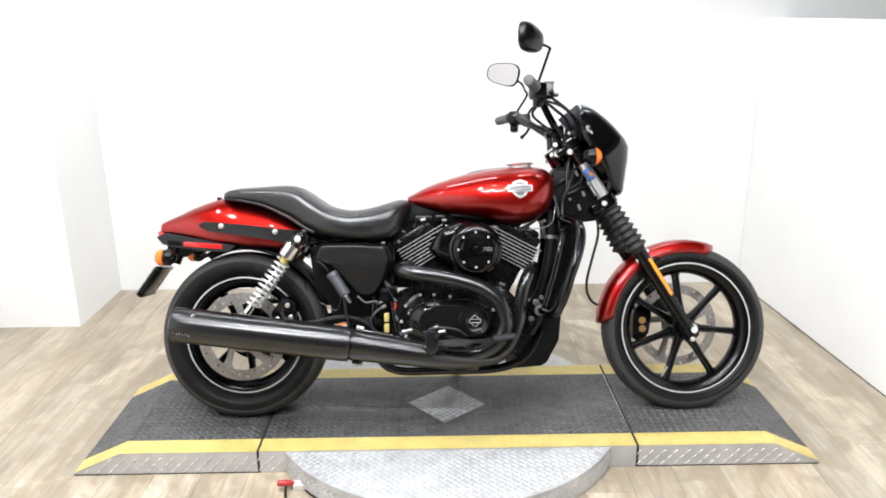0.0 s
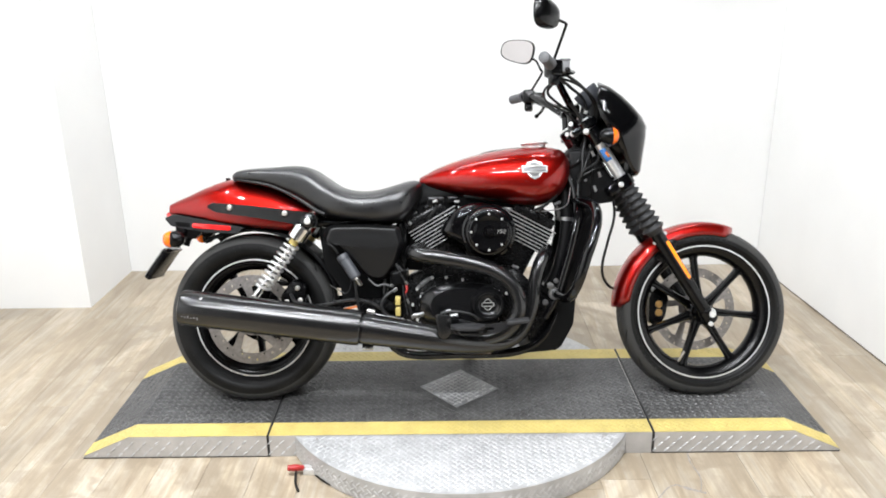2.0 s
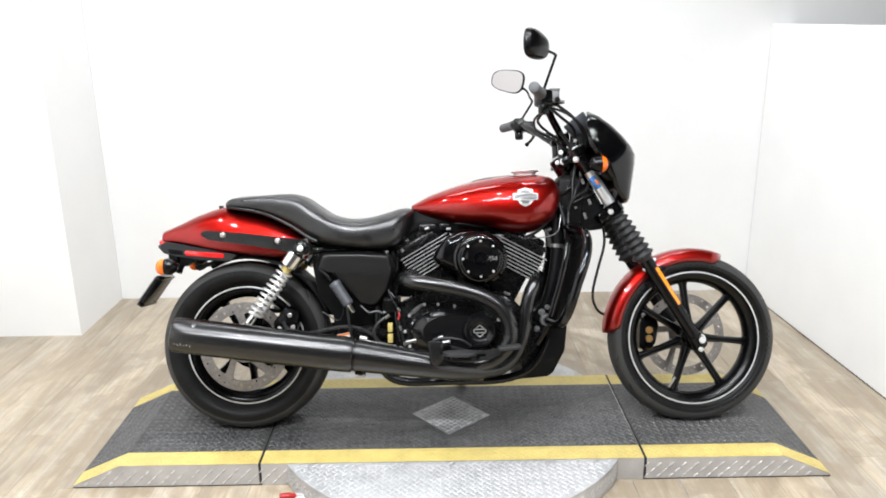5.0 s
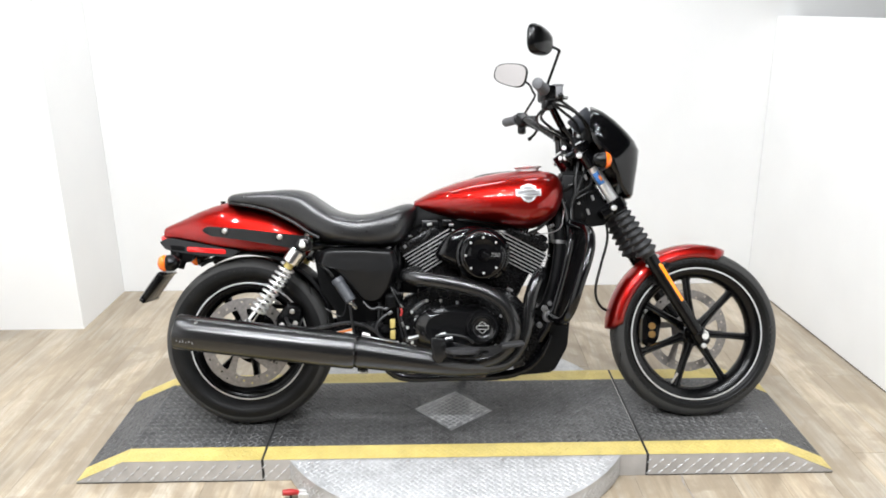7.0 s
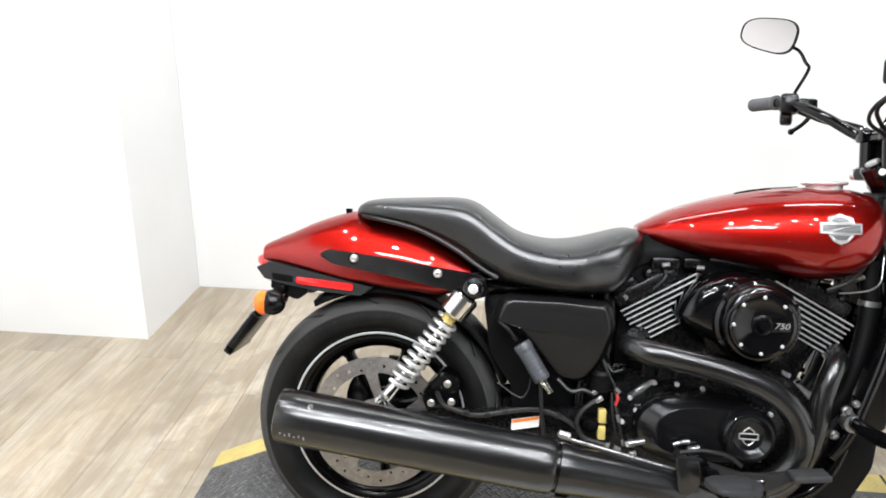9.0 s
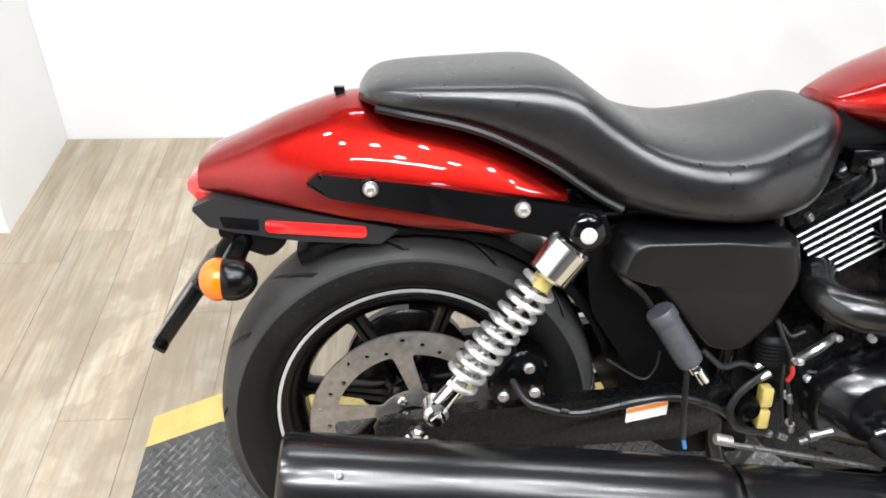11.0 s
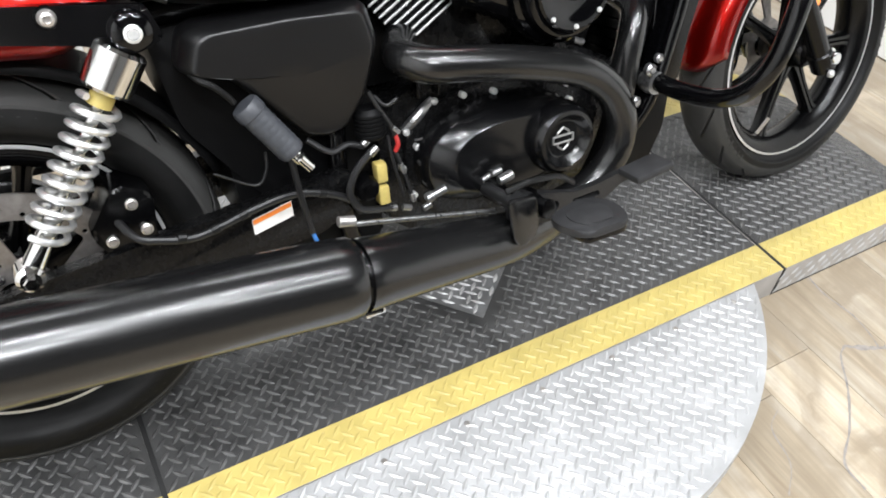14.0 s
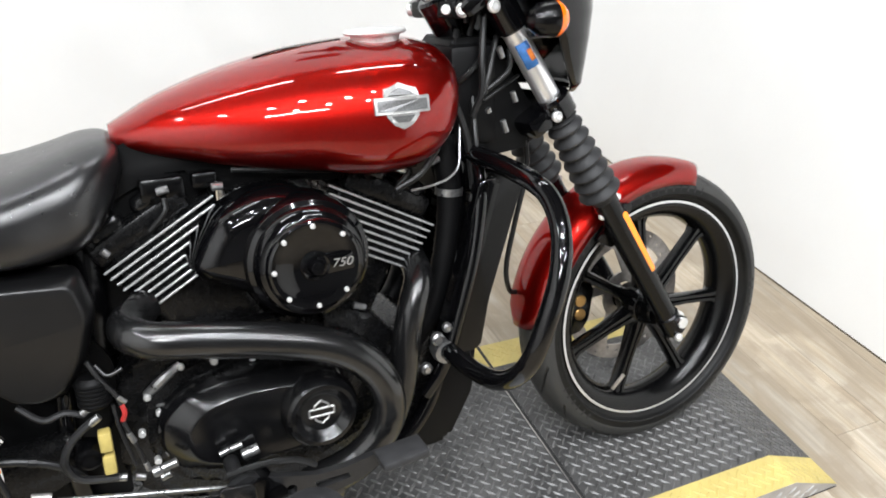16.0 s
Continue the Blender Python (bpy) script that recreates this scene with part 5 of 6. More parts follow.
bpart("cover_badge", badge_outline((0.092, 0.337), -0.1938, 0.019), SILVERPAINT, "silver shield badge", crank)
each("case_bolt", BOLT, crank, [lambda bm, x=x, z=z: rod(bm, (x, -0.114, z), (x, -0.126, z), 0.0052, 10) for x, z in ((-0.043, 0.420), (0.012, 0.413), (0.135, 0.415), (0.15, 0.395), (0.158, 0.365), (-0.127, 0.357), (-0.155, 0.33), (-0.14, 0.28), (0.14, 0.265))])
bm = tube(bmesh.new(), [(-0.089, -0.106, 0.419), (-0.106, -0.112, 0.411), (-0.124, -0.112, 0.397), (-0.140, -0.106, 0.382)], [0.006, 0.0075, 0.0085, 0.007], 10)
shift = bpart("case_lever", bm, LEVER, "bare steel bracket lever", crank)
each("lever_bolt", BOLT, shift, [lambda bm, q=q: bolt_head(bm, q, R, 0.0055, 0.006) for q in ((-0.089, -0.113, 0.419), (-0.140, -0.113, 0.382))])
bpart("small_spring", tube(bmesh.new(), [(-0.120 + 0.009 * math.cos(k * 0.9), -0.120 - 0.004 * math.sin(k * 0.9), 0.372 - k * 0.0011) for k in range(28)], 0.0018, 6, 2), LEVER, "", crank)
each("case_rib", ENGINE, crank, [lambda bm, k=k: box(bm, (-0.12 + k * 0.035, -0.122, 0.43), (-0.114 + k * 0.035, -0.10, 0.462), 0.002) for k in range(8)])
bm = bmesh.new()
box(bm, (0.015, -0.07, 0.46), (0.145, 0.07, 0.665), 0.02)
box(bm, (-0.09, -0.065, 0.40), (0.02, 0.065, 0.54), 0.02)
bpart("intake_body", bm, ENGINE, "dark intake parts between the cylinders", crank)


def cylinder(name, foot, d, w0, tag, base, rise):
    """A finned cylinder leaning along d from foot."""
    d = Vector((d[0], 0, d[1])).normalized()
    u = Vector((d.z, 0, -d.x))
    f = Vector((foot[0], 0, foot[1]))
    frame3 = Matrix((( u.x, 0, d.x, f.x), (0, 1, 0, 0), (u.z, 0, d.z, f.z), (0, 0, 0, 1)))
    bm = bmesh.new()
    block(bm, (0.125, 0.155, 0.25), frame3 @ Matrix.Translation((0.01, 0, 0.065)), 0.015)
    block(bm, (0.150, 0.165, 0.034), frame3 @ Matrix.Translation((0.012, 0, 0.182 + rise)), 0.008)
    cyl = bpart(name, bm, ENGINE, tag)
    for px, sx, sz in ((-0.030, 0.066, 0.034), (0.047, 0.056, 0.028)):
        bpart("rocker_cover", block(bmesh.new(), (sx, 0.15, sz), frame3 @ Matrix.Translation((px, 0, 0.204 + rise)), 0.012, 3), CASE, "", cyl)
    for sx in (-0.055, 0.055):
        for sy in (-0.075, 0.075):
            p = frame3 @ Vector((sx, sy, 0.196 + rise))
            bpart("head_bolt", rod(rod(bmesh.new(), p, p + d * 0.012, 0.010, 10), p + d * 0.011, p + d * 0.018, 0.006, 6), SATIN, "", cyl)
    bpart("fin_core", block(bmesh.new(), ((w0[0] + w0[1]) / 2 - 0.012, 0.160, 0.088), frame3 @ Matrix.Translation(((w0[2] + w0[3]) / 2, 0, base + 0.040)), 0.004, 1), ENGINE, "", cyl)
    for k in range(8):
        bpart("cooling_fin", block(bmesh.new(), (w0[0] + (w0[1] - w0[0]) * k / 7 - 0.003, 0.176, 0.0042), frame3 @ Matrix.Translation((w0[2] + (w0[3] - w0[2]) * k / 7, 0, base + k * 0.0115)), 0.001, 1), ENGINE, "", cyl, smooth=False)
    for k in range(8):
        for s in (-1, 1):
            w = w0[0] + (w0[1] - w0[0]) * k / 7
            c = w0[2] + (w0[3] - w0[2]) * k / 7
            bpart("fin_edge", block(bmesh.new(), (w, 0.004, 0.0034), frame3 @ Matrix.Translation((c, s * 0.0895, base + k * 0.0115)), 0.0012, 1), FIN, "machined bright fin edge", cyl, smooth=False)
    return cyl


cylinder("front_cylinder", (0.150, 0.447), (0.468, 0.884), (0.145, 0.192, 0.02, 0.008), "black front engine cylinder with silver-edged fins", 0.1035, 0.022)
cylinder("rear_cylinder", (-0.027, 0.450), (-0.5, 0.866), (0.13, 0.182, 0.012, 0.028), "black rear engine cylinder with silver-edged fins", 0.0915, 0.010)

# air cleaner
AC = Vector((0.097, -0.124, 0.573))
out = rounded([(-0.062, 0.574), (-0.046, 0.606), (-0.012, 0.648), (0.045, 0.670), (0.10, 0.668), (0.155, 0.62), (0.158, 0.55), (0.10, 0.500), (0.03, 0.515), (-0.048, 0.556)], 0.035, 7)
bm = pillow(bmesh.new(), out, [(-0.075, 0.96), (-0.09, 1.0), (-0.126, 1.0), (-0.142, 0.975), (-0.156, 0.91), (-0.165, 0.80), (-0.170, 0.6), (-0.171, 0.2)])
air = bpart("air_cleaner", bm, GLOSS, "gloss black air cleaner housing", angle=40)
bm = lathe(bmesh.new(), [(0, 0.0865), (0.012, 0.0865), (0.044, 0.0865), (0.048, 0.0885), (0.061, 0.0895), (0.0645, 0.087), (0.0665, 0.080), (0.068, 0.0785), (0.074, 0.077), (0.0785, 0.071), (0.080, 0.062), (0.0865, 0.058), (0.0895, 0.050), (0.0900, 0.03), (0.0900, 0.0), (0, 0)], AC, R, 64)
bpart("round_cover", bm, GLOSS, "round gloss black cover", air)
bm = lathe(bmesh.new(), [(0, 0.014), (0.009, 0.014), (0.011, 0.01), (0.012, 0.0), (0, 0)], AC + R * 0.087, R, 20)
lathe(bm, [(0.0145, 0.003), (0.019, 0.005), (0.0215, 0.0), (0.0145, 0)], AC + R * 0.087, R, 28, True)
bpart("centre_boss", bm, GLOSS, "", air)
for k in range(7):
    a = radians(45 + 45 * k)
    p = AC + Vector((0.0575 * math.cos(a), -0.0895, 0.0575 * math.sin(a)))
    bpart("cover_screw", lathe(bmesh.new(), [(0, 0.0035), (0.0027, 0.0035), (0.0037, 0.002), (0.004, 0), (0, 0)], p, R, 12), BOLT, "", air)
bpart("badge_field", plate(bmesh.new(), rounded([(0.099, 0.5875), (0.1495, 0.5875), (0.152, 0.5625), (0.099, 0.5595)], 0.003), -0.2105, -0.2145, 0.0012), GLOSS, "", air)
txt = bpy.data.curves.new("cover_number", "FONT")
txt.body, txt.size, txt.extrude, txt.align_x, txt.align_y = "750", 0.0175, 0.0008, "CENTER", "CENTER"
ob = new("cover_number", txt)
ob.parent = air
txt.shear = 0.25
ob.matrix_basis = pose(0.1335, -0.2152, 0.5735, 90, 0, 0) @ Matrix.Diagonal((1.15, 1, 1, 1))
txt.materials.append(SILVERPAINT)

# exhaust
MA, MB = Vector((-0.872, -0.286, 0.352)), Vector((-0.312, -0.280, 0.278))
bm = bmesh.new()
Lm = (MB - MA).length
lathe(bm, [(0.030, 0.055), (0.032, 0.004), (0.046, 0.0), (0.0525, 0.003), (0.0548, 0.012), (0.0560, 0.05), (0.0560, Lm - 0.03), (0.0548, Lm - 0.006), (0.052, Lm), (0.036, Lm), (0, Lm - 0.002)], MA, MB - MA, 56)
muf = bpart("muffler", bm, PIPE, "long matte black muffler")
bm = lathe(bmesh.new(), [(0, 0.048), (0.031, 0.048), (0.031, 0.05), (0, 0.05)], MA, MB - MA, 24)
bpart("muffler_bore", bm, JOINT, "", muf)
dm = (MB - MA).normalized()
um = Vector((0, -1, 0)) - dm * dm.dot(Vector((0, -1, 0)))
um.normalize()
bm = bolt_head(bmesh.new(), MA + dm * 0.076 + (um * 0.70 + Vector((0, 0, 0.70))).normalized() * 0.0555, um + Vector((0, 0, 0.9)), 0.0055, 0.003)
bpart("muffler_screw", bm, CHROME, "", muf)
bm = bmesh.new()
for k in range(6):
    a = -0.36 - 0.05 * (k % 2)
    c = MA + dm * (0.018 + k * 0.0095)
    n_ = (um * math.cos(a) + Vector((0, 0, 1)) * math.sin(a)).normalized()
    m = Matrix.Translation(c + n_ * 0.0560) @ n_.to_track_quat("Z", "Y").to_matrix().to_4x4()
    block(bm, (0.0035, 0.004 + 0.002 * (k % 3), 0.0006), m)
bpart("muffler_print", bm, SCUFF, "pale printed marks", muf, smooth=False)
bm = bmesh.new()
lathe(bm, [(0.044, -0.010), (0.0455, -0.008), (0.0455, 0.008), (0.044, 0.010), (0.04, 0.010), (0.04, -0.010)], MB + dm * 0.006, dm, 40, True)
rod(bm, MB + dm * 0.006 + Vector((0, -0.01, -0.053)), MB + dm * 0.03 + Vector((0, -0.01, -0.053)), 0.006)
bpart("muffler_clamp", bm, SATIN, "", muf)
bm = bmesh.new()
box(bm, (-0.305, -0.285, 0.208), (-0.275, -0.255, 0.220), 0.002)
bpart("clamp_bolt", bm, CHROME, "", muf)
bm = tube(bmesh.new(), [MB + dm * 0.011, MB + dm * 0.018, (-0.18, -0.264, 0.255), (-0.063, -0.250, 0.234), (0.02, -0.222, 0.216), (0.10, -0.185, 0.205)], [0.0485, 0.0505, 0.0455, 0.0395, 0.034, 0.030], 32)
collector = bpart("exhaust_collector", bm, PIPE, "matte black exhaust pipe")
bm = bmesh.new()
rings = []
for k in range(14):
    q = k / 13
    c = Vector((-0.075, -0.252, 0.236)).lerp(Vector((0.10, -0.185, 0.205)), q) + Vector((0, 0, -0.004 * math.sin(q * math.pi)))
    rr = 0.0392 + (0.0312 - 0.0392) * q
    rings.append([bm.verts.new(c + Vector((0, -math.cos(radians(a)) * rr, -math.sin(radians(a)) * rr))) for a in range(28, 150, 11)])
skin(bm, rings, False, False)
thick(bpart("heat_stain", bm, HEAT, "bronze heat-stained underside", collector), 0.001)
bm = tube(bmesh.new(), [(-0.125, -0.09, 0.512), (-0.152, -0.145, 0.507), (-0.128, -0.185, 0.501), (-0.065, -0.197, 0.492), (0.024, -0.203, 0.474), (0.108, -0.208, 0.448), (0.162, -0.212, 0.409), (0.188, -0.214, 0.36), (0.189, -0.212, 0.314), (0.170, -0.208, 0.275), (0.130, -0.204, 0.243), (0.06, -0.2, 0.222)], 0.0258, 20)
bpart("rear_header_pipe", bm, PIPE, "matte black curved header pipe")
bm = tube(bmesh.new(), [(0.30, -0.05, 0.505), (0.285, -0.12, 0.49), (0.265, -0.142, 0.455), (0.250, -0.145, 0.40), (0.244, -0.145, 0.344), (0.229, -0.145, 0.289), (0.197, -0.15, 0.236), (0.150, -0.165, 0.208), (0.08, -0.19, 0.205)], 0.0235, 20)
bpart("front_header_pipe", bm, PIPE, "matte black front header pipe")

# foot controls
for s in (-1, 1):
    ob = empty("foot_peg", bike)
    tagged(ob, "black rubber foot peg on a cast bracket")
    bm = bmesh.new()
    tube(bm, [(-0.02, s * 0.15, 0.262), (-0.01, s * 0.24, 0.272), (0.0, s * 0.285, 0.281)], 0.015)
    lathe(bm, [(0, -0.02), (0.02, -0.02), (0.024, 0.0), (0.02, 0.02), (0, 0.02)], (-0.02, s * 0.255, 0.285), (0, 1, 0), 20)
    part("bracket", bm, SATIN, ob)
    flat = lambda x, y, z: Vector((x, s * z, y))
    part("rubber_pad", plate(bmesh.new(), rounded([(-0.026, 0.318), (0.050, 0.300), (0.078, 0.342), (0.060, 0.392), (-0.014, 0.390), (-0.032, 0.350)], 0.014, 4), 0.283, 0.294, 0.004, to=flat), BOOT, ob, "flat rubber pad")
    part("pad_inlay", plate(bmesh.new(), rounded([(-0.006, 0.328), (0.042, 0.318), (0.058, 0.344), (0.047, 0.376), (0.0, 0.374), (-0.012, 0.350)], 0.010, 4), 0.293, 0.2955, 0.001, to=flat), BOOT, ob)
    part("peg_plate", plate(bmesh.new(), rounded([(-0.02, 0.315), (0.05, 0.302), (0.085, 0.345), (0.062, 0.385), (-0.008, 0.384)], 0.010, 3), 0.270, 0.2825, 0.003, to=flat), SATIN, ob)
    if s < 0:
        part("pipe_bracket", plate(bmesh.new(), rounded([(-0.078, 0.322), (-0.030, 0.318), (-0.026, 0.262), (-0.050, 0.238), (-0.068, 0.250)], 0.010, 3), -0.297, -0.288, 0.003), PIPE, ob, "satin black bracket on the exhaust pipe")
bm = plate(bmesh.new(), rounded([(-0.062, 0.302), (-0.035, 0.312), (0.0, 0.300), (0.06, 0.284), (0.10, 0.284), (0.15, 0.292), (0.19, 0.292), (0.188, 0.284), (0.15, 0.272), (0.12, 0.256), (0.06, 0.246), (0.0, 0.250), (-0.055, 0.262)], 0.006, 3), -0.268, -0.256, 0.003, [rounded([(0.055, 0.273), (0.105, 0.274), (0.108, 0.265), (0.06, 0.260)], 0.003, 3), circle(0.022, 0.272, 0.008, 16)])
tube(bm, [(-0.045, -0.262, 0.292), (-0.045, -0.20, 0.288), (-0.045, -0.15, 0.285)], 0.011)
pedal = bpart("brake_pedal", bm, CAST, "grey-black cast brake pedal")
bpart("pedal_spring", tube(bmesh.new(), [(-0.06, -0.262, 0.318), (-0.02, -0.268, 0.326), (0.03, -0.266, 0.318), (0.06, -0.262, 0.298)], 0.0045, 8), WIRE, "", pedal)
bpart("pedal_pad", block(bmesh.new(), (0.072, 0.048, 0.013), Matrix.Translation((0.180, -0.288, 0.296)) @ Matrix.Rotation(radians(-6), 4, "Y"), 0.004), BOOT, "", pedal)
each("pedal_fastener", LEVER, pedal, [lambda bm, q=q: rod(bm, *q) for q in (((-0.06, -0.195, 0.310), (-0.045, -0.195, 0.315), 0.0045), ((-0.045, -0.2, 0.318), (-0.028, -0.2, 0.321), 0.0045), ((-0.03, -0.195, 0.30), (-0.005, -0.195, 0.305), 0.008))])
bpart("pedal_rod", rod(bmesh.new(), (-0.295, -0.205, 0.316), (-0.045, -0.205, 0.258), 0.0040), LEVER, "", pedal)
bpart("rod_end", rod(bmesh.new(), (-0.298, -0.208, 0.3235), (-0.274, -0.208, 0.3175), 0.0078), STEEL, "", pedal)
bpart("side_stand", tube(tube(bmesh.new(), [(-0.05, 0.12, 0.20), (0.02, 0.22, 0.11), (0.05, 0.275, 0.078)], 0.012), [(0.05, 0.275, 0.078), (0.09, 0.29, 0.078)], 0.010, smooth=False), GLOSS, "black side stand")

# wiring and hoses between the frame and the engine
clut = empty("wiring", bike)
each("cable", HOSE, clut, [lambda bm, q=q, r=r: tube(bm, q, r, 8) for q, r in (
    ([(-0.207, -0.148, 0.471), (-0.196, -0.152, 0.445), (-0.180, -0.150, 0.416), (-0.174, -0.150, 0.398)], 0.0035),
    ([(-0.176, -0.150, 0.372), (-0.170, -0.152, 0.350), (-0.162, -0.150, 0.320), (-0.156, -0.150, 0.293)], 0.0032),
    ([(-0.212, -0.150, 0.385), (-0.232, -0.153, 0.372), (-0.247, -0.155, 0.357), (-0.256, -0.156, 0.337), (-0.253, -0.156, 0.318), (-0.243, -0.155, 0.303), (-0.226, -0.153, 0.295), (-0.191, -0.150, 0.286)], 0.0056),
    ([(-0.198, -0.145, 0.462), (-0.185, -0.152, 0.447), (-0.165, -0.150, 0.452)], 0.0028),
    ([(-0.30, -0.135, 0.42), (-0.272, -0.145, 0.398), (-0.245, -0.145, 0.402), (-0.222, -0.145, 0.392)], 0.0045),
    ([(-0.185, -0.148, 0.40), (-0.183, -0.150, 0.37), (-0.178, -0.150, 0.34), (-0.17, -0.15, 0.30)], 0.0025),
    ([(-0.43, -0.118, 0.40), (-0.38, -0.128, 0.372), (-0.362, -0.13, 0.39), (-0.358, -0.128, 0.415)], 0.002),
)])
for z in (0.333, 0.297):
    part("connector", box(bmesh.new(), (-0.211, -0.156, z), (-0.194, -0.136, z + 0.030), 0.003), TAN, clut, "tan plastic connector")
bm = lathe(bmesh.new(), [(0, 0.016), (0.009, 0.016), (0.010, 0.010), (0.016, 0.009), (0.019, 0.004), (0.020, -0.02), (0, -0.02)], (-0.226, -0.146, 0.328), R, 20)
part("sensor_plug", bm, SATIN, clut, "round black plug")
bm = lathe(bmesh.new(), [(0, 0.046), (0.016, 0.046), (0.021, 0.041)] + [(q, 0.038 - 0.006 * k - h) for k in range(6) for q, h in ((0.0225, 0.0), (0.0225, 0.003), (0.0205, 0.0045))] + [(0.018, 0.0), (0, 0.0)], (-0.206, -0.138, 0.400), (0, 0, 1), 28)
part("ribbed_canister", bm, MATTE, clut, "ribbed black plastic canister")
part("red_sleeve", tube(bmesh.new(), [(-0.174, -0.150, 0.399), (-0.172, -0.152, 0.386), (-0.176, -0.150, 0.374)], 0.0036, 8), REDGRIP, clut, "short red wire sleeve")
each("hose_end", LEVER, clut, [lambda bm, p=p, q=q, r=r: rod(bm, p, q, r * 0.78, 10) for p, q, r in (
    ((-0.218, -0.151, 0.380), (-0.204, -0.151, 0.389), 0.0075), ((-0.225, -0.148, 0.396), (-0.214, -0.148, 0.404), 0.007), ((-0.200, -0.150, 0.288), (-0.184, -0.150, 0.284), 0.0072),
    ((-0.174, -0.15, 0.282), (-0.160, -0.15, 0.276), 0.0065), ((-0.172, -0.152, 0.354), (-0.166, -0.152, 0.338), 0.0055), ((-0.140, -0.15, 0.268), (-0.126, -0.15, 0.272), 0.007),
    ((-0.168, -0.152, 0.402), (-0.177, -0.152, 0.412), 0.0045), ((-0.157, -0.15, 0.300), (-0.154, -0.15, 0.286), 0.005))])
part("cable_joint", rod(rod(bmesh.new(), (-0.150, -0.184, 0.302), (-0.138, -0.184, 0.305), 0.0080, 12), (-0.138, -0.184, 0.305), (-0.116, -0.184, 0.310), 0.0062, 12), LEVER, clut, "steel cable joint")
each("neck_cable", WIRE, clut, [lambda bm, q=q, r=r: tube(bm, q, r, 8) for q, r in (
    ([(0.36, -0.05, 0.80), (0.345, -0.10, 0.72), (0.30, -0.125, 0.665), (0.25, -0.13, 0.64)], 0.005),
    ([(0.40, -0.04, 0.86), (0.37, -0.08, 0.78), (0.385, -0.10, 0.70), (0.39, -0.11, 0.62)], 0.006),
    ([(0.42, 0.03, 0.87), (0.40, -0.02, 0.78), (0.38, -0.05, 0.68)], 0.008),
    ([(0.44, -0.06, 0.83), (0.40, -0.085, 0.80), (0.37, -0.06, 0.77)], 0.005),
    ([(0.430, -0.075, 0.88), (0.418, -0.090, 0.82), (0.415, -0.095, 0.77), (0.40, -0.09, 0.73)], 0.0055),
    ([(0.455, -0.070, 0.85), (0.430, -0.092, 0.80), (0.418, -0.095, 0.765)], 0.005),
    ([(0.475, -0.075, 0.83), (0.465, -0.092, 0.80), (0.435, -0.095, 0.778), (0.415, -0.09, 0.765)], 0.0045),
    ([(0.50, -0.06, 0.785), (0.46, -0.088, 0.775), (0.42, -0.092, 0.755)], 0.003),
    ([(0.41, -0.07, 0.76), (0.40, -0.10, 0.70), (0.40, -0.11, 0.64), (0.39, -0.11, 0.58)], 0.005),
)])
part("bent_cable", tube(bmesh.new(), [(0.383, -0.08, 0.744), (0.372, -0.10, 0.69), (0.362, -0.115, 0.66), (0.338, -0.125, 0.645), (0.306, -0.13, 0.639), (0.275, -0.13, 0.636)], 0.0020, 8), LEVER, clut, "thin bright bent cable")
each("neck_fitting", LEVER, clut, [lambda bm, p=p, q=q: rod(bm, p, q, 0.005, 8) for p, q in (((0.448, -0.09, 0.835), (0.455, -0.09, 0.818)), ((0.470, -0.095, 0.765), (0.476, -0.095, 0.748)), ((0.455, -0.09, 0.72), (0.462, -0.09, 0.70)), ((0.425, -0.095, 0.742), (0.428, -0.095, 0.735)), ((0.43, -0.08, 0.665), (0.435, -0.08, 0.65)))])
# black masses added to close bright gaps among the neck cables
part("neck_bracket", box(box(bmesh.new(), (0.372, -0.075, 0.68), (0.455, 0.075, 0.84), 0.012), (0.395, -0.06, 0.60), (0.445, 0.06, 0.70), 0.012), MATTE, clut, "black filler block round the steering head")

part("loom_cover", plate(bmesh.new(), rounded([(0.378, 0.85), (0.452, 0.85), (0.540, 0.715), (0.530, 0.665), (0.44, 0.655), (0.382, 0.665)], 0.012), -0.058, 0.058, 0.012), MATTE, clut, "black filler plate behind the fork, in place of packed cables")

# ---- fork, steered ----


def along(h, y=0.0, fwd=0.0):
    """A point h up the fork legs from the axle's level."""
    return Vector((0.833, y, 0.280)) + UPFORK * h + Vector((math.cos(RAKE), 0, math.sin(RAKE))) * fwd


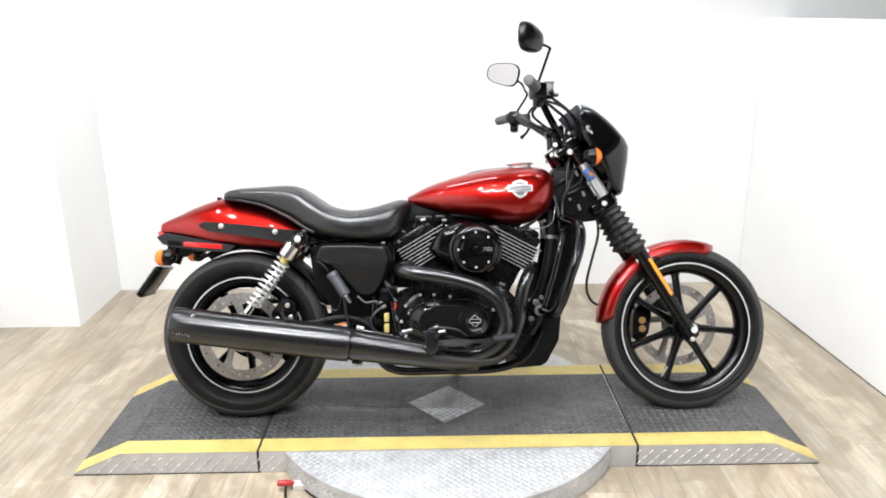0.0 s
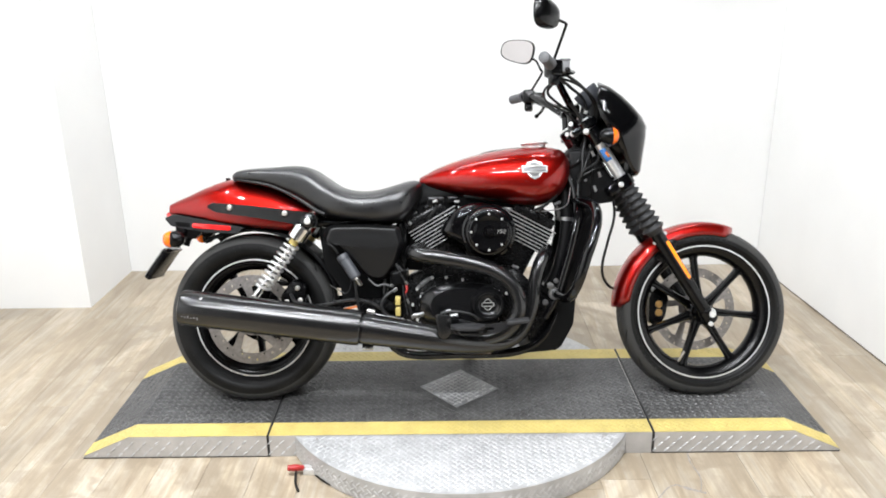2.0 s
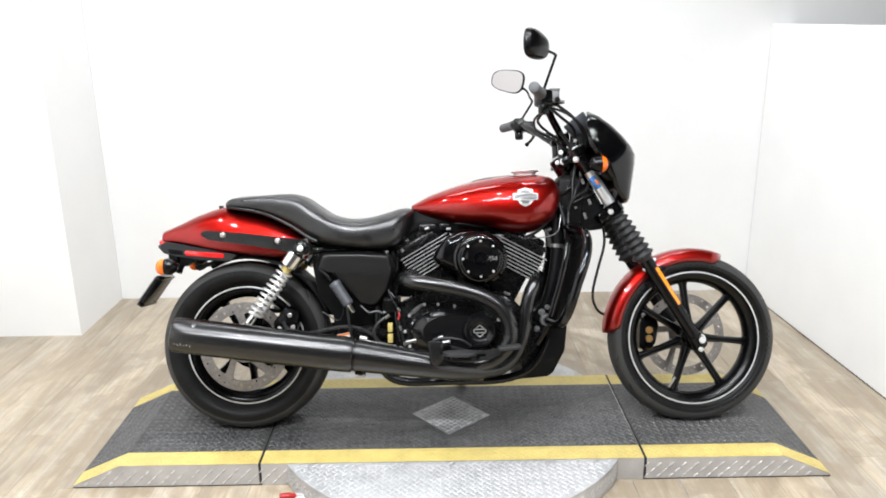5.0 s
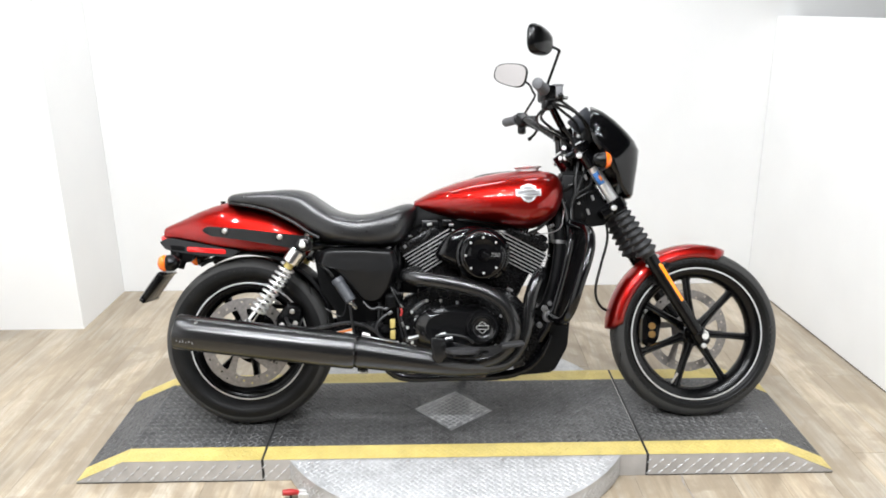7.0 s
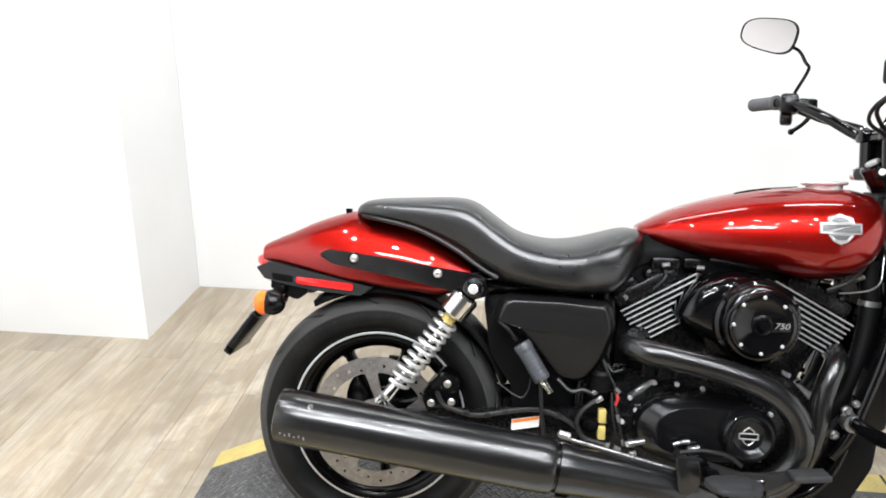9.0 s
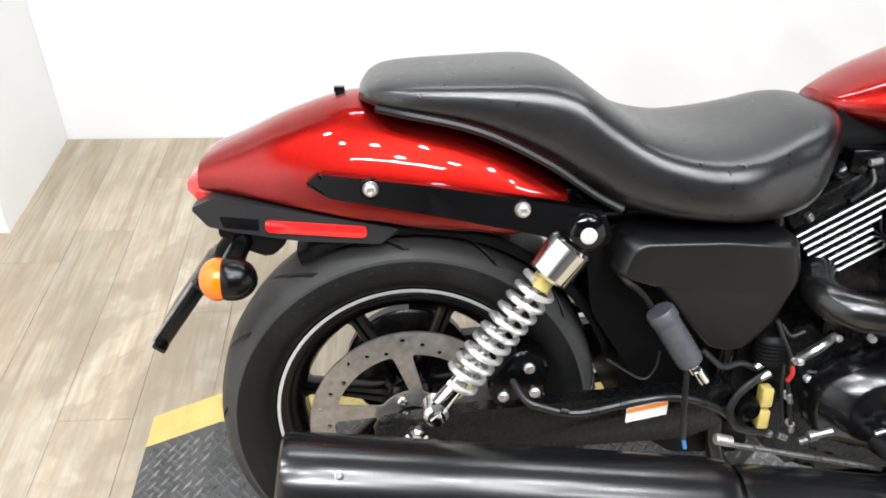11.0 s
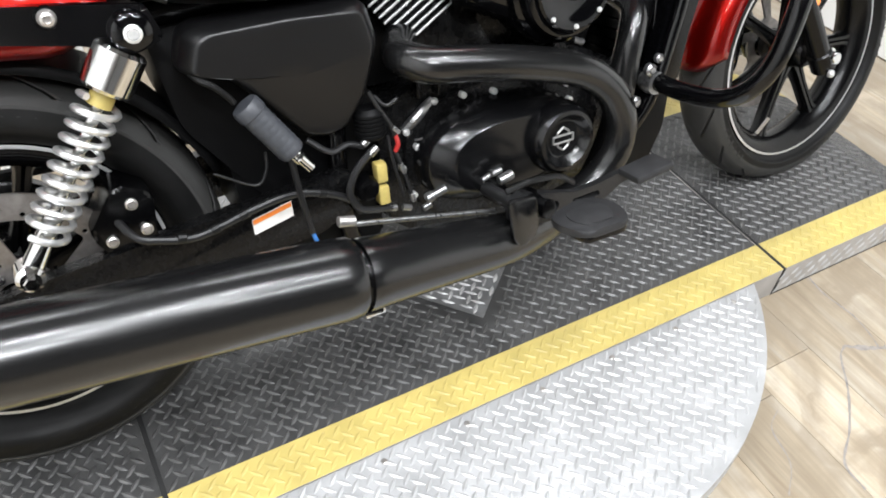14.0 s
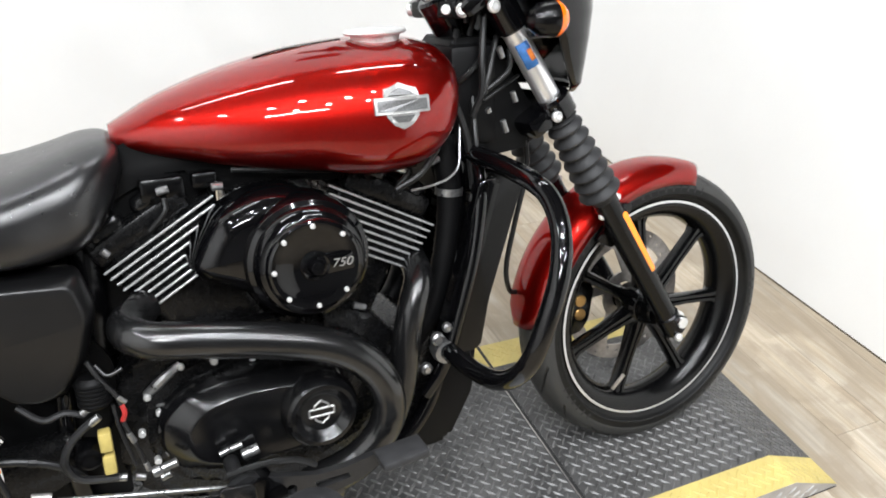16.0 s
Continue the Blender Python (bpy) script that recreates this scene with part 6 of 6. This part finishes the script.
for s in (-1, 1):
    ob = fpart("fork_leg", rod(rod(bmesh.new(), along(-0.018, s * 0.088), along(0.35, s * 0.088), 0.0215, 24, 0.024), along(-0.03, s * 0.088), along(0.02, s * 0.088), 0.025, 24), SATIN, "satin black lower fork leg")
    part("stanchion", rod(bmesh.new(), along(0.33, s * 0.088), along(0.76, s * 0.088), 0.0195, 24), SPRING, ob, "chrome upper fork tube")
    prof = [(0.024, 0.325)]
    for k in range(7):
        h = 0.335 + k * 0.0238
        q = 0.0390 - 0.0012 * k
        prof += [(q - 0.011, h), (q - 0.002, h + 0.006), (q, h + 0.0095), (q - 0.001, h + 0.0125), (q - 0.011, h + 0.0205)]
    prof += [(0.0285, 0.505), (0.022, 0.51)]
    part("fork_boot", lathe(bmesh.new(), prof, along(0, s * 0.088), UPFORK, 32), BOOT, ob, "ribbed black rubber fork boot", angle=70)
    a, b = along(0.139, s * 0.1035, 0.006), along(0.287, s * 0.1045, 0.006)
    d = (b - a)
    u = d.normalized()
    w = Vector((u.z, 0, -u.x))
    poly = rounded([(-0.011, 0.0), (0.011, 0.0), (0.0125, d.length), (-0.0125, d.length)], 0.006, 3)
    part("fork_reflector", plate(bmesh.new(), poly, 0.0, 0.006, 0.0015, to=lambda x, y, z: a + w * x + u * z + Vector((0, s * y, 0))), REFLECTOR, ob, "amber reflector strip")
    bm = lathe(bmesh.new(), [(0, 0.026), (0.011, 0.026), (0.013, 0.022), (0.013, 0.008), (0.019, 0.008), (0.019, 0.0), (0, 0)], (0.840, s * 0.112, 0.284), (0, s, 0), 24)
    part("axle_nut", bm, CHROME, ob, "bright axle nut").location = (0, -s * 0.016, 0)
    each("leg_bolt", BOLT, ob, [lambda bm, q=q: bolt_head(bm, *q) for q in ((along(-0.026, s * 0.112, -0.012), (0, s, 0), 0.008, 0.008), (along(0.31, s * 0.088, 0.024), (0, s, 0), 0.007, 0.008), (along(0.30, s * 0.088, -0.02), (0, s, 0), 0.007, 0.008))])
    part("fork_shroud", rod(bmesh.new(), along(0.682, s * 0.088), along(0.74, s * 0.088), 0.0265, 24), GLOSS, ob, "black upper fork cover")
    if s < 0:
        wide = Vector((math.cos(RAKE), 0, math.sin(RAKE)))
        for a0, a1, h0, h1, mt, nm in ((-0.95, 0.15, 0.617, 0.662, BLUE, "tape_patch"), (-0.30, 0.10, 0.628, 0.648, ORANGE, "tape_print")):
            bm = bmesh.new()
            lift = 0.0201 if mt is BLUE else 0.0206
            skin(bm, [[bm.verts.new(along(h, -0.088) + (wide * math.sin(q) + Vector((0, -1, 0)) * math.cos(q)) * lift) for q in np.linspace(a0, a1, 10)] for h in (h0, h1)], False, False)
            thick(part(nm, bm, mt, ob, "torn blue tape patch" if mt is BLUE else ""), 0.0006, 1)
    # indicators on the fork
    bm = tube(bmesh.new(), [along(0.665, s * 0.10, 0.02), along(0.665, s * 0.14, 0.03), along(0.668, s * 0.155, 0.038)], 0.013)
    c0 = Vector((0.490, s * 0.165, 0.874))
    lathe(bm, [(0, -0.036), (0.014, -0.034), (0.024, -0.022), (0.0275, -0.004), (0.0275, 0.004), (0, 0.004)], c0, (1, 0, 0), 28)
    ind = fpart("front_indicator", bm, SATIN, "black front indicator housing")
    part("indicator_lens", lathe(bmesh.new(), [(0.0275, 0.004), (0.027, 0.010), (0.021, 0.020), (0.010, 0.026), (0, 0.0275), (0, 0.004)], c0, (1, 0, 0), 28), AMBER, ind, "amber lens")
# triple clamps
bm = bmesh.new()
for h, t in ((0.755, 0.026), (0.528, 0.036)):
    m = Matrix.Translation(along(h, 0, -0.022)) @ Matrix.Rotation(-RAKE, 4, "Y")
    block(bm, (0.085, 0.215, t), m, 0.01)
    for s in (-1, 1):
        rod(bm, along(h - t / 2, s * 0.088), along(h + t / 2 + 0.006, s * 0.088), 0.033, 24)
clamps = fpart("triple_clamp", bm, GLOSS, "black fork clamps")
jobs = [lambda bm: rod(bm, along(0.76, 0, -0.05), along(0.785, 0, -0.05), 0.016, 6)]
for s in (-1, 1):
    jobs += [lambda bm, s=s: rod(bm, along(0.770, s * 0.088), along(0.779, s * 0.088), 0.014, 18), lambda bm, s=s: bolt_head(bm, along(0.755, s * 0.09, -0.056), (-1, s, 0), 0.011, 0.012),
             lambda bm, s=s: bolt_head(bm, along(0.74, s * 0.116, -0.024), (0, s, 0), 0.010, 0.008), lambda bm, s=s: bolt_head(bm, along(0.53, s * 0.118, -0.02), (0, s, 0), 0.009, 0.008)]
each("clamp_bolt", BOLT, clamps, jobs)
# front fender
bm = bmesh.new()
rings = []
for k in range(36):
    a = radians(69 + (177 - 69) * k / 35)
    taper = min(1.0, 0.45 + (k + 0.2) / 4, 0.45 + (35.2 - k) / 4)
    row = []
    for j in range(15):
        q = -1 + 2 * j / 14
        y = 0.062 * taper * math.sin(q * math.pi / 2 * 0.98)
        drop = 0.045 * abs(q) ** 2.6 * (0.55 + 0.45 * taper)
        rr = 0.306 + 0.004 * (k / 35) - drop
        row.append(bm.verts.new((0.840 + rr * math.cos(a), y, 0.287 + rr * math.sin(a))))
    rings.append(row)
skin(bm, rings, False, False)
ff = thick(fpart("front_fender", bm, RED, "deep metallic red front fender", angle=60), 0.003)
bm = bmesh.new()
for s in (-1, 1):
    bm = plate(bmesh.new(), rounded([(0.66, 0.47), (0.715, 0.535), (0.745, 0.53), (0.70, 0.45)], 0.008), s * 0.060, s * 0.072, 0.002)
    part("fender_bracket", bm, SATIN, ff)
# front caliper on the left leg
bm = bmesh.new()
plate(bm, rounded([(0.675, 0.335), (0.70, 0.365), (0.745, 0.335), (0.73, 0.255), (0.70, 0.225), (0.672, 0.24)], 0.012), 0.038, 0.10, 0.008)
cal = fpart("front_caliper", bm, SATIN, "black front brake caliper")
bm = bmesh.new()
for z in (0.268, 0.298):
    rod(bm, (0.708, 0.034, z + 0.006), (0.708, 0.042, z + 0.006), 0.013, 18)
part("caliper_pistons", bm, BRASS, cal)
fpart("front_brake_hose", tube(bmesh.new(), [(0.46, -0.02, 0.82), (0.52, -0.03, 0.70), (0.535, -0.03, 0.62), (0.512, -0.03, 0.53), (0.492, -0.03, 0.45), (0.500, -0.02, 0.40), (0.54, 0.02, 0.365), (0.62, 0.06, 0.36), (0.69, 0.07, 0.35)], 0.0048, 10), WIRE, "thin black brake hose")

# fairing and lamp
bm = bmesh.new()
rings = []
SHELL = [(1.064, 0.492, 0.470, 0.070), (1.045, 0.525, 0.463, 0.110), (1.015, 0.566, 0.456, 0.132), (0.98, 0.603, 0.454, 0.143), (0.945, 0.632, 0.460, 0.147), (0.915, 0.645, 0.480, 0.146), (0.88, 0.641, 0.508, 0.142), (0.84, 0.634, 0.530, 0.134), (0.80, 0.627, 0.550, 0.122), (0.765, 0.621, 0.572, 0.106), (0.752, 0.612, 0.580, 0.09)]
for z, xf, xb, w in SHELL:
    row = []
    for j in range(25):
        a = -math.pi / 2 + math.pi * j / 24
        c, s = math.cos(a), math.sin(a)
        row.append(bm.verts.new((xb + (xf - xb) * abs(c) ** (2 / 2.6), w * math.copysign(abs(s) ** (2 / 2.6), s), z)))
    rings.append(row)
skin(bm, rings, False, False)
fair = thick(fpart("fairing", bm, GLOSS, "gloss black headlamp fairing", angle=60), 0.004)
bm = lathe(bmesh.new(), [(0, -0.02), (0.05, -0.01), (0.075, 0.03), (0.082, 0.08), (0.078, 0.10), (0, 0.105)], (0.475, 0, 0.88), (1, 0, -0.05), 36)
part("lamp_bowl", bm, SATIN, fair)
bm = bmesh.new()
box(bm, (0.455, -0.09, 0.94), (0.50, 0.09, 1.00), 0.01)
part("fairing_bracket", bm, MATTE, fair)
# gauge
m = Matrix.Translation((0.447, 0, 1.040)) @ Matrix.Rotation(radians(-38), 4, "Y")
bm = lathe(bmesh.new(), [(0, -0.05), (0.030, -0.048), (0.040, -0.03), (0.043, 0.0), (0.043, 0.012), (0.038, 0.014), (0.036, 0.008), (0, 0.008)], m.translation, m.to_3x3() @ Vector((0, 0, 1)), 36)
gauge = fpart("speedometer", bm, GREY, "round grey speedometer")
bm = lathe(bmesh.new(), [(0, 0.011), (0.0365, 0.010), (0.0365, 0.0085), (0, 0.0085)], m.translation, m.to_3x3() @ Vector((0, 0, 1)), 36)
part("dial_glass", bm, GLASS, gauge)

# handlebar
bars = fpart("handlebar", tube(bmesh.new(), [(0.246, -0.37, 1.082), (0.268, -0.31, 1.080), (0.296, -0.235, 1.068), (0.335, -0.15, 1.028), (0.375, -0.085, 0.985), (0.388, -0.045, 0.975), (0.388, 0.045, 0.975), (0.375, 0.085, 0.985), (0.335, 0.15, 1.028), (0.296, 0.235, 1.068), (0.268, 0.31, 1.080), (0.246, 0.37, 1.082)], 0.0125, 16), GLOSS, "black handlebar")
bm = bmesh.new()
for s in (-1, 1):
    rod(bm, (0.392, s * 0.05, 0.90), (0.388, s * 0.05, 0.985), 0.018, 18)
    box(bm, (0.366, s * 0.05 - 0.018, 0.962), (0.412, s * 0.05 + 0.018, 0.992), 0.006)
part("riser", bm, GLOSS, bars)
each("bar_fitting", BOLT, bars, [lambda bm, p=p, q=q, r=r: rod(bm, p, q, r, 10) for p, q, r in (
    ((0.40, -0.085, 0.945), (0.408, -0.09, 0.940), 0.007), ((0.425, -0.075, 0.965), (0.432, -0.08, 0.962), 0.006), ((0.380, -0.072, 0.925), (0.377, -0.080, 0.925), 0.008),
    ((0.372, -0.06, 0.892), (0.366, -0.066, 0.892), 0.008), ((0.392, -0.076, 0.885), (0.389, -0.082, 0.885), 0.006), ((0.45, -0.078, 0.93), (0.453, -0.085, 0.93), 0.007))])
part("switch_bracket", box(box(bmesh.new(), (0.372, -0.075, 0.878), (0.405, 0.075, 0.905), 0.006), (0.40, -0.07, 0.90), (0.445, 0.07, 0.965), 0.008), MATTE, bars, "black bracket under the bars")
each("riser_bolt", CHROME, bars, [lambda bm, s=s, dx=dx: bolt_head(bm, (0.389 + dx, s * 0.05, 0.992), (0, 0, 1), 0.006, 0.006) for s in (-1, 1) for dx in (-0.015, 0.015)])
for s in (-1, 1):
    a, b = Vector((0.238, s * 0.388, 1.082)), Vector((0.272, s * 0.30, 1.080))
    d = b - a
    prof = [(0, 0), (0.012, 0.0), (0.0165, 0.003), (0.0175, 0.008)]
    for k in range(8):
        prof += [(0.0160, 0.012 + k * 0.0095), (0.0172, 0.015 + k * 0.0095), (0.0172, 0.0175 + k * 0.0095)]
    prof += [(0.0195, 0.088), (0.0195, 0.094), (0, 0.094)]
    part("grip", lathe(bmesh.new(), prof, a, d, 24), GRIP, bars, "grey-black rubber grip")
    # switch housing and perch
    m = Matrix.Translation((0.288, s * 0.262, 1.072)) @ Matrix.Rotation(s * radians(-20), 4, "Z")
    bm = block(bmesh.new(), (0.044, 0.055, 0.052), m, 0.010)
    block(bm, (0.03, 0.03, 0.035), m @ Matrix.Translation((-0.005, s * 0.01, -0.035)), 0.008)
    part("switch_housing", bm, SATIN, bars, "black switch housing")
    bm = bmesh.new()
    block(bm, (0.05, 0.04, 0.03), Matrix.Translation((0.318, s * 0.235, 1.068)), 0.008)
    arm = [(0.335, -0.245, 1.062), (0.345, -0.29, 1.055), (0.325, -0.35, 1.045), (0.305, -0.405, 1.04)] if s < 0 else [(0.335, 0.245, 1.062), (0.347, 0.275, 1.045), (0.342, 0.308, 1.026), (0.326, 0.334, 1.010)]
    tube(bm, arm, [0.007, 0.006, 0.0055, 0.006], 10)
    ball(bm, arm[-1], 0.0085)
    part("lever", bm, SATIN, bars, "black hand lever")
part("brake_fluid_box", box(box(bmesh.new(), (0.308, -0.275, 1.060), (0.338, -0.225, 1.096), 0.004), (0.306, -0.277, 1.094), (0.340, -0.223, 1.101), 0.002), PALE, bars, "pale grey brake fluid reservoir")
each("control_cable", WIRE, bars, [lambda bm, q=q, r=r: tube(bm, q, r, 8) for q, r in (
    ([(0.300, -0.245, 1.045), (0.265, -0.22, 1.01), (0.285, -0.16, 0.985), (0.35, -0.10, 0.965), (0.40, -0.07, 0.93)], 0.004),
    ([(0.310, -0.235, 1.05), (0.375, -0.20, 1.035), (0.43, -0.13, 1.01), (0.455, -0.09, 0.96), (0.44, -0.06, 0.88)], 0.0045),
    ([(0.315, 0.235, 1.06), (0.37, 0.19, 1.03), (0.42, 0.12, 1.0), (0.44, 0.07, 0.95), (0.43, 0.05, 0.86)], 0.004),
    ([(0.33, -0.24, 1.06), (0.40, -0.17, 1.03), (0.455, -0.11, 0.99), (0.46, -0.085, 0.93), (0.45, -0.075, 0.86)], 0.005),
    ([(0.36, -0.11, 1.0), (0.40, -0.10, 0.95), (0.41, -0.09, 0.90)], 0.006),
    ([(0.305, -0.24, 1.05), (0.36, -0.17, 1.03), (0.42, -0.09, 1.0), (0.44, -0.05, 0.93), (0.42, -0.04, 0.85)], 0.005),
    ([(0.305, 0.24, 1.05), (0.34, 0.17, 1.02), (0.40, 0.09, 0.99), (0.43, 0.05, 0.93), (0.41, 0.04, 0.85)], 0.005),
    ([(0.30, -0.25, 1.04), (0.28, -0.20, 1.01), (0.33, -0.12, 0.985), (0.40, -0.06, 0.95), (0.41, -0.05, 0.87)], 0.0045),
)])
# mirrors


def mirror(s, stem, c, n, w, h, roll):
    ob = fpart("mirror", tube(bmesh.new(), stem, 0.0045, 10), GLOSS, "black oval mirror on a bent stem")
    n = Vector(n).normalized()
    u = n.cross(Vector((0, 0, 1))).normalized()
    v = u.cross(n)
    cr, sr = math.cos(roll), math.sin(roll)
    u, v = u * cr + v * sr, v * cr - u * sr
    C = Vector(c)
    def ring(k, dep):
        out = []
        for q in range(40):
            a = 2 * math.pi * q / 40
            x, y = math.cos(a), math.sin(a)
            e = 2 / 3.0
            px, py = math.copysign(abs(x) ** e, x), math.copysign(abs(y) ** e, y)
            taper = 1 - 0.16 * px
            out.append(C + u * (px * w * k) + v * (py * h * k * taper) + n * dep)
        return out
    bm = bmesh.new()
    skin(bm, [[bm.verts.new(p) for p in ring(k, dep)] for k, dep in ((0.93, 0.002), (0.97, 0.004), (1.0, 0.001), (0.99, -0.006), (0.9, -0.016), (0.7, -0.024), (0.4, -0.029))])
    part("housing", bm, SATIN, ob, "black mirror shell")
    bm = bmesh.new()
    skin(bm, [[bm.verts.new(p) for p in ring(k, dep)] for k, dep in ((0.93, 0.0022), (0.92, 0.0032), (0.5, 0.0034), (0.1, 0.0034))])
    part("glass", bm, MIRROR, ob, "mirror glass", smooth=False)


mirror(-1, [(0.285, -0.255, 1.085), (0.292, -0.28, 1.11), (0.306, -0.36, 1.170), (0.307, -0.372, 1.182), (0.275, -0.40, 1.188)], (0.238, -0.42, 1.198), (-0.80, 0.58, 0.05), 0.068, 0.042, 0.0)
mirror(1, [(0.290, 0.255, 1.085), (0.305, 0.262, 1.11), (0.340, 0.285, 1.165), (0.335, 0.295, 1.185), (0.320, 0.318, 1.222), (0.275, 0.362, 1.248)], (0.255, 0.345, 1.263), (-0.60, -0.80, 0.0), 0.075, 0.044, 0.26)



# ---- floor planks, last ----
floor = empty("floor")
tagged(floor, "light oak-look vinyl plank floor", "floor", kind="structure")
PW, PL = 0.152, 0.92


def plank_mesh(w, h):
    bm = bmesh.new()
    box(bm, (-w / 2 + 0.0005, -h / 2 + 0.0005, -0.006), (w / 2 - 0.0005, h / 2 - 0.0005, 0.0), 0.0)
    return mesh("plank", bm, PLANK, smooth=False)


rng = random.Random(5)
plank_data = plank_mesh(PW, PL)
x = -2.316 + PW / 2
while x < 2.1:
    y, first = 0.43, PL * (0.15 + 0.8 * rng.random())
    while y < BACK - 0.003:
        top = min(y + (first if y == 0.43 else PL), BACK - 0.004)
        if top - y > 0.004:
            ob = new("plank", plank_data if abs(top - y - PL) < 1e-6 else plank_mesh(PW, top - y))
            ob.parent = floor
            ob.location = (x, (y + top) / 2, 0)
        y = top + 0.0 if top < BACK - 0.004 else BACK
    x += PW
far = bmesh.new()
box(far, (-2.316, -4.0, -0.006), (4.6, 0.43, -0.0005))
box(far, (2.05, 0.43, -0.006), (4.6, BACK, -0.0005))
part("far_planks", far, PLANK, floor, smooth=False)
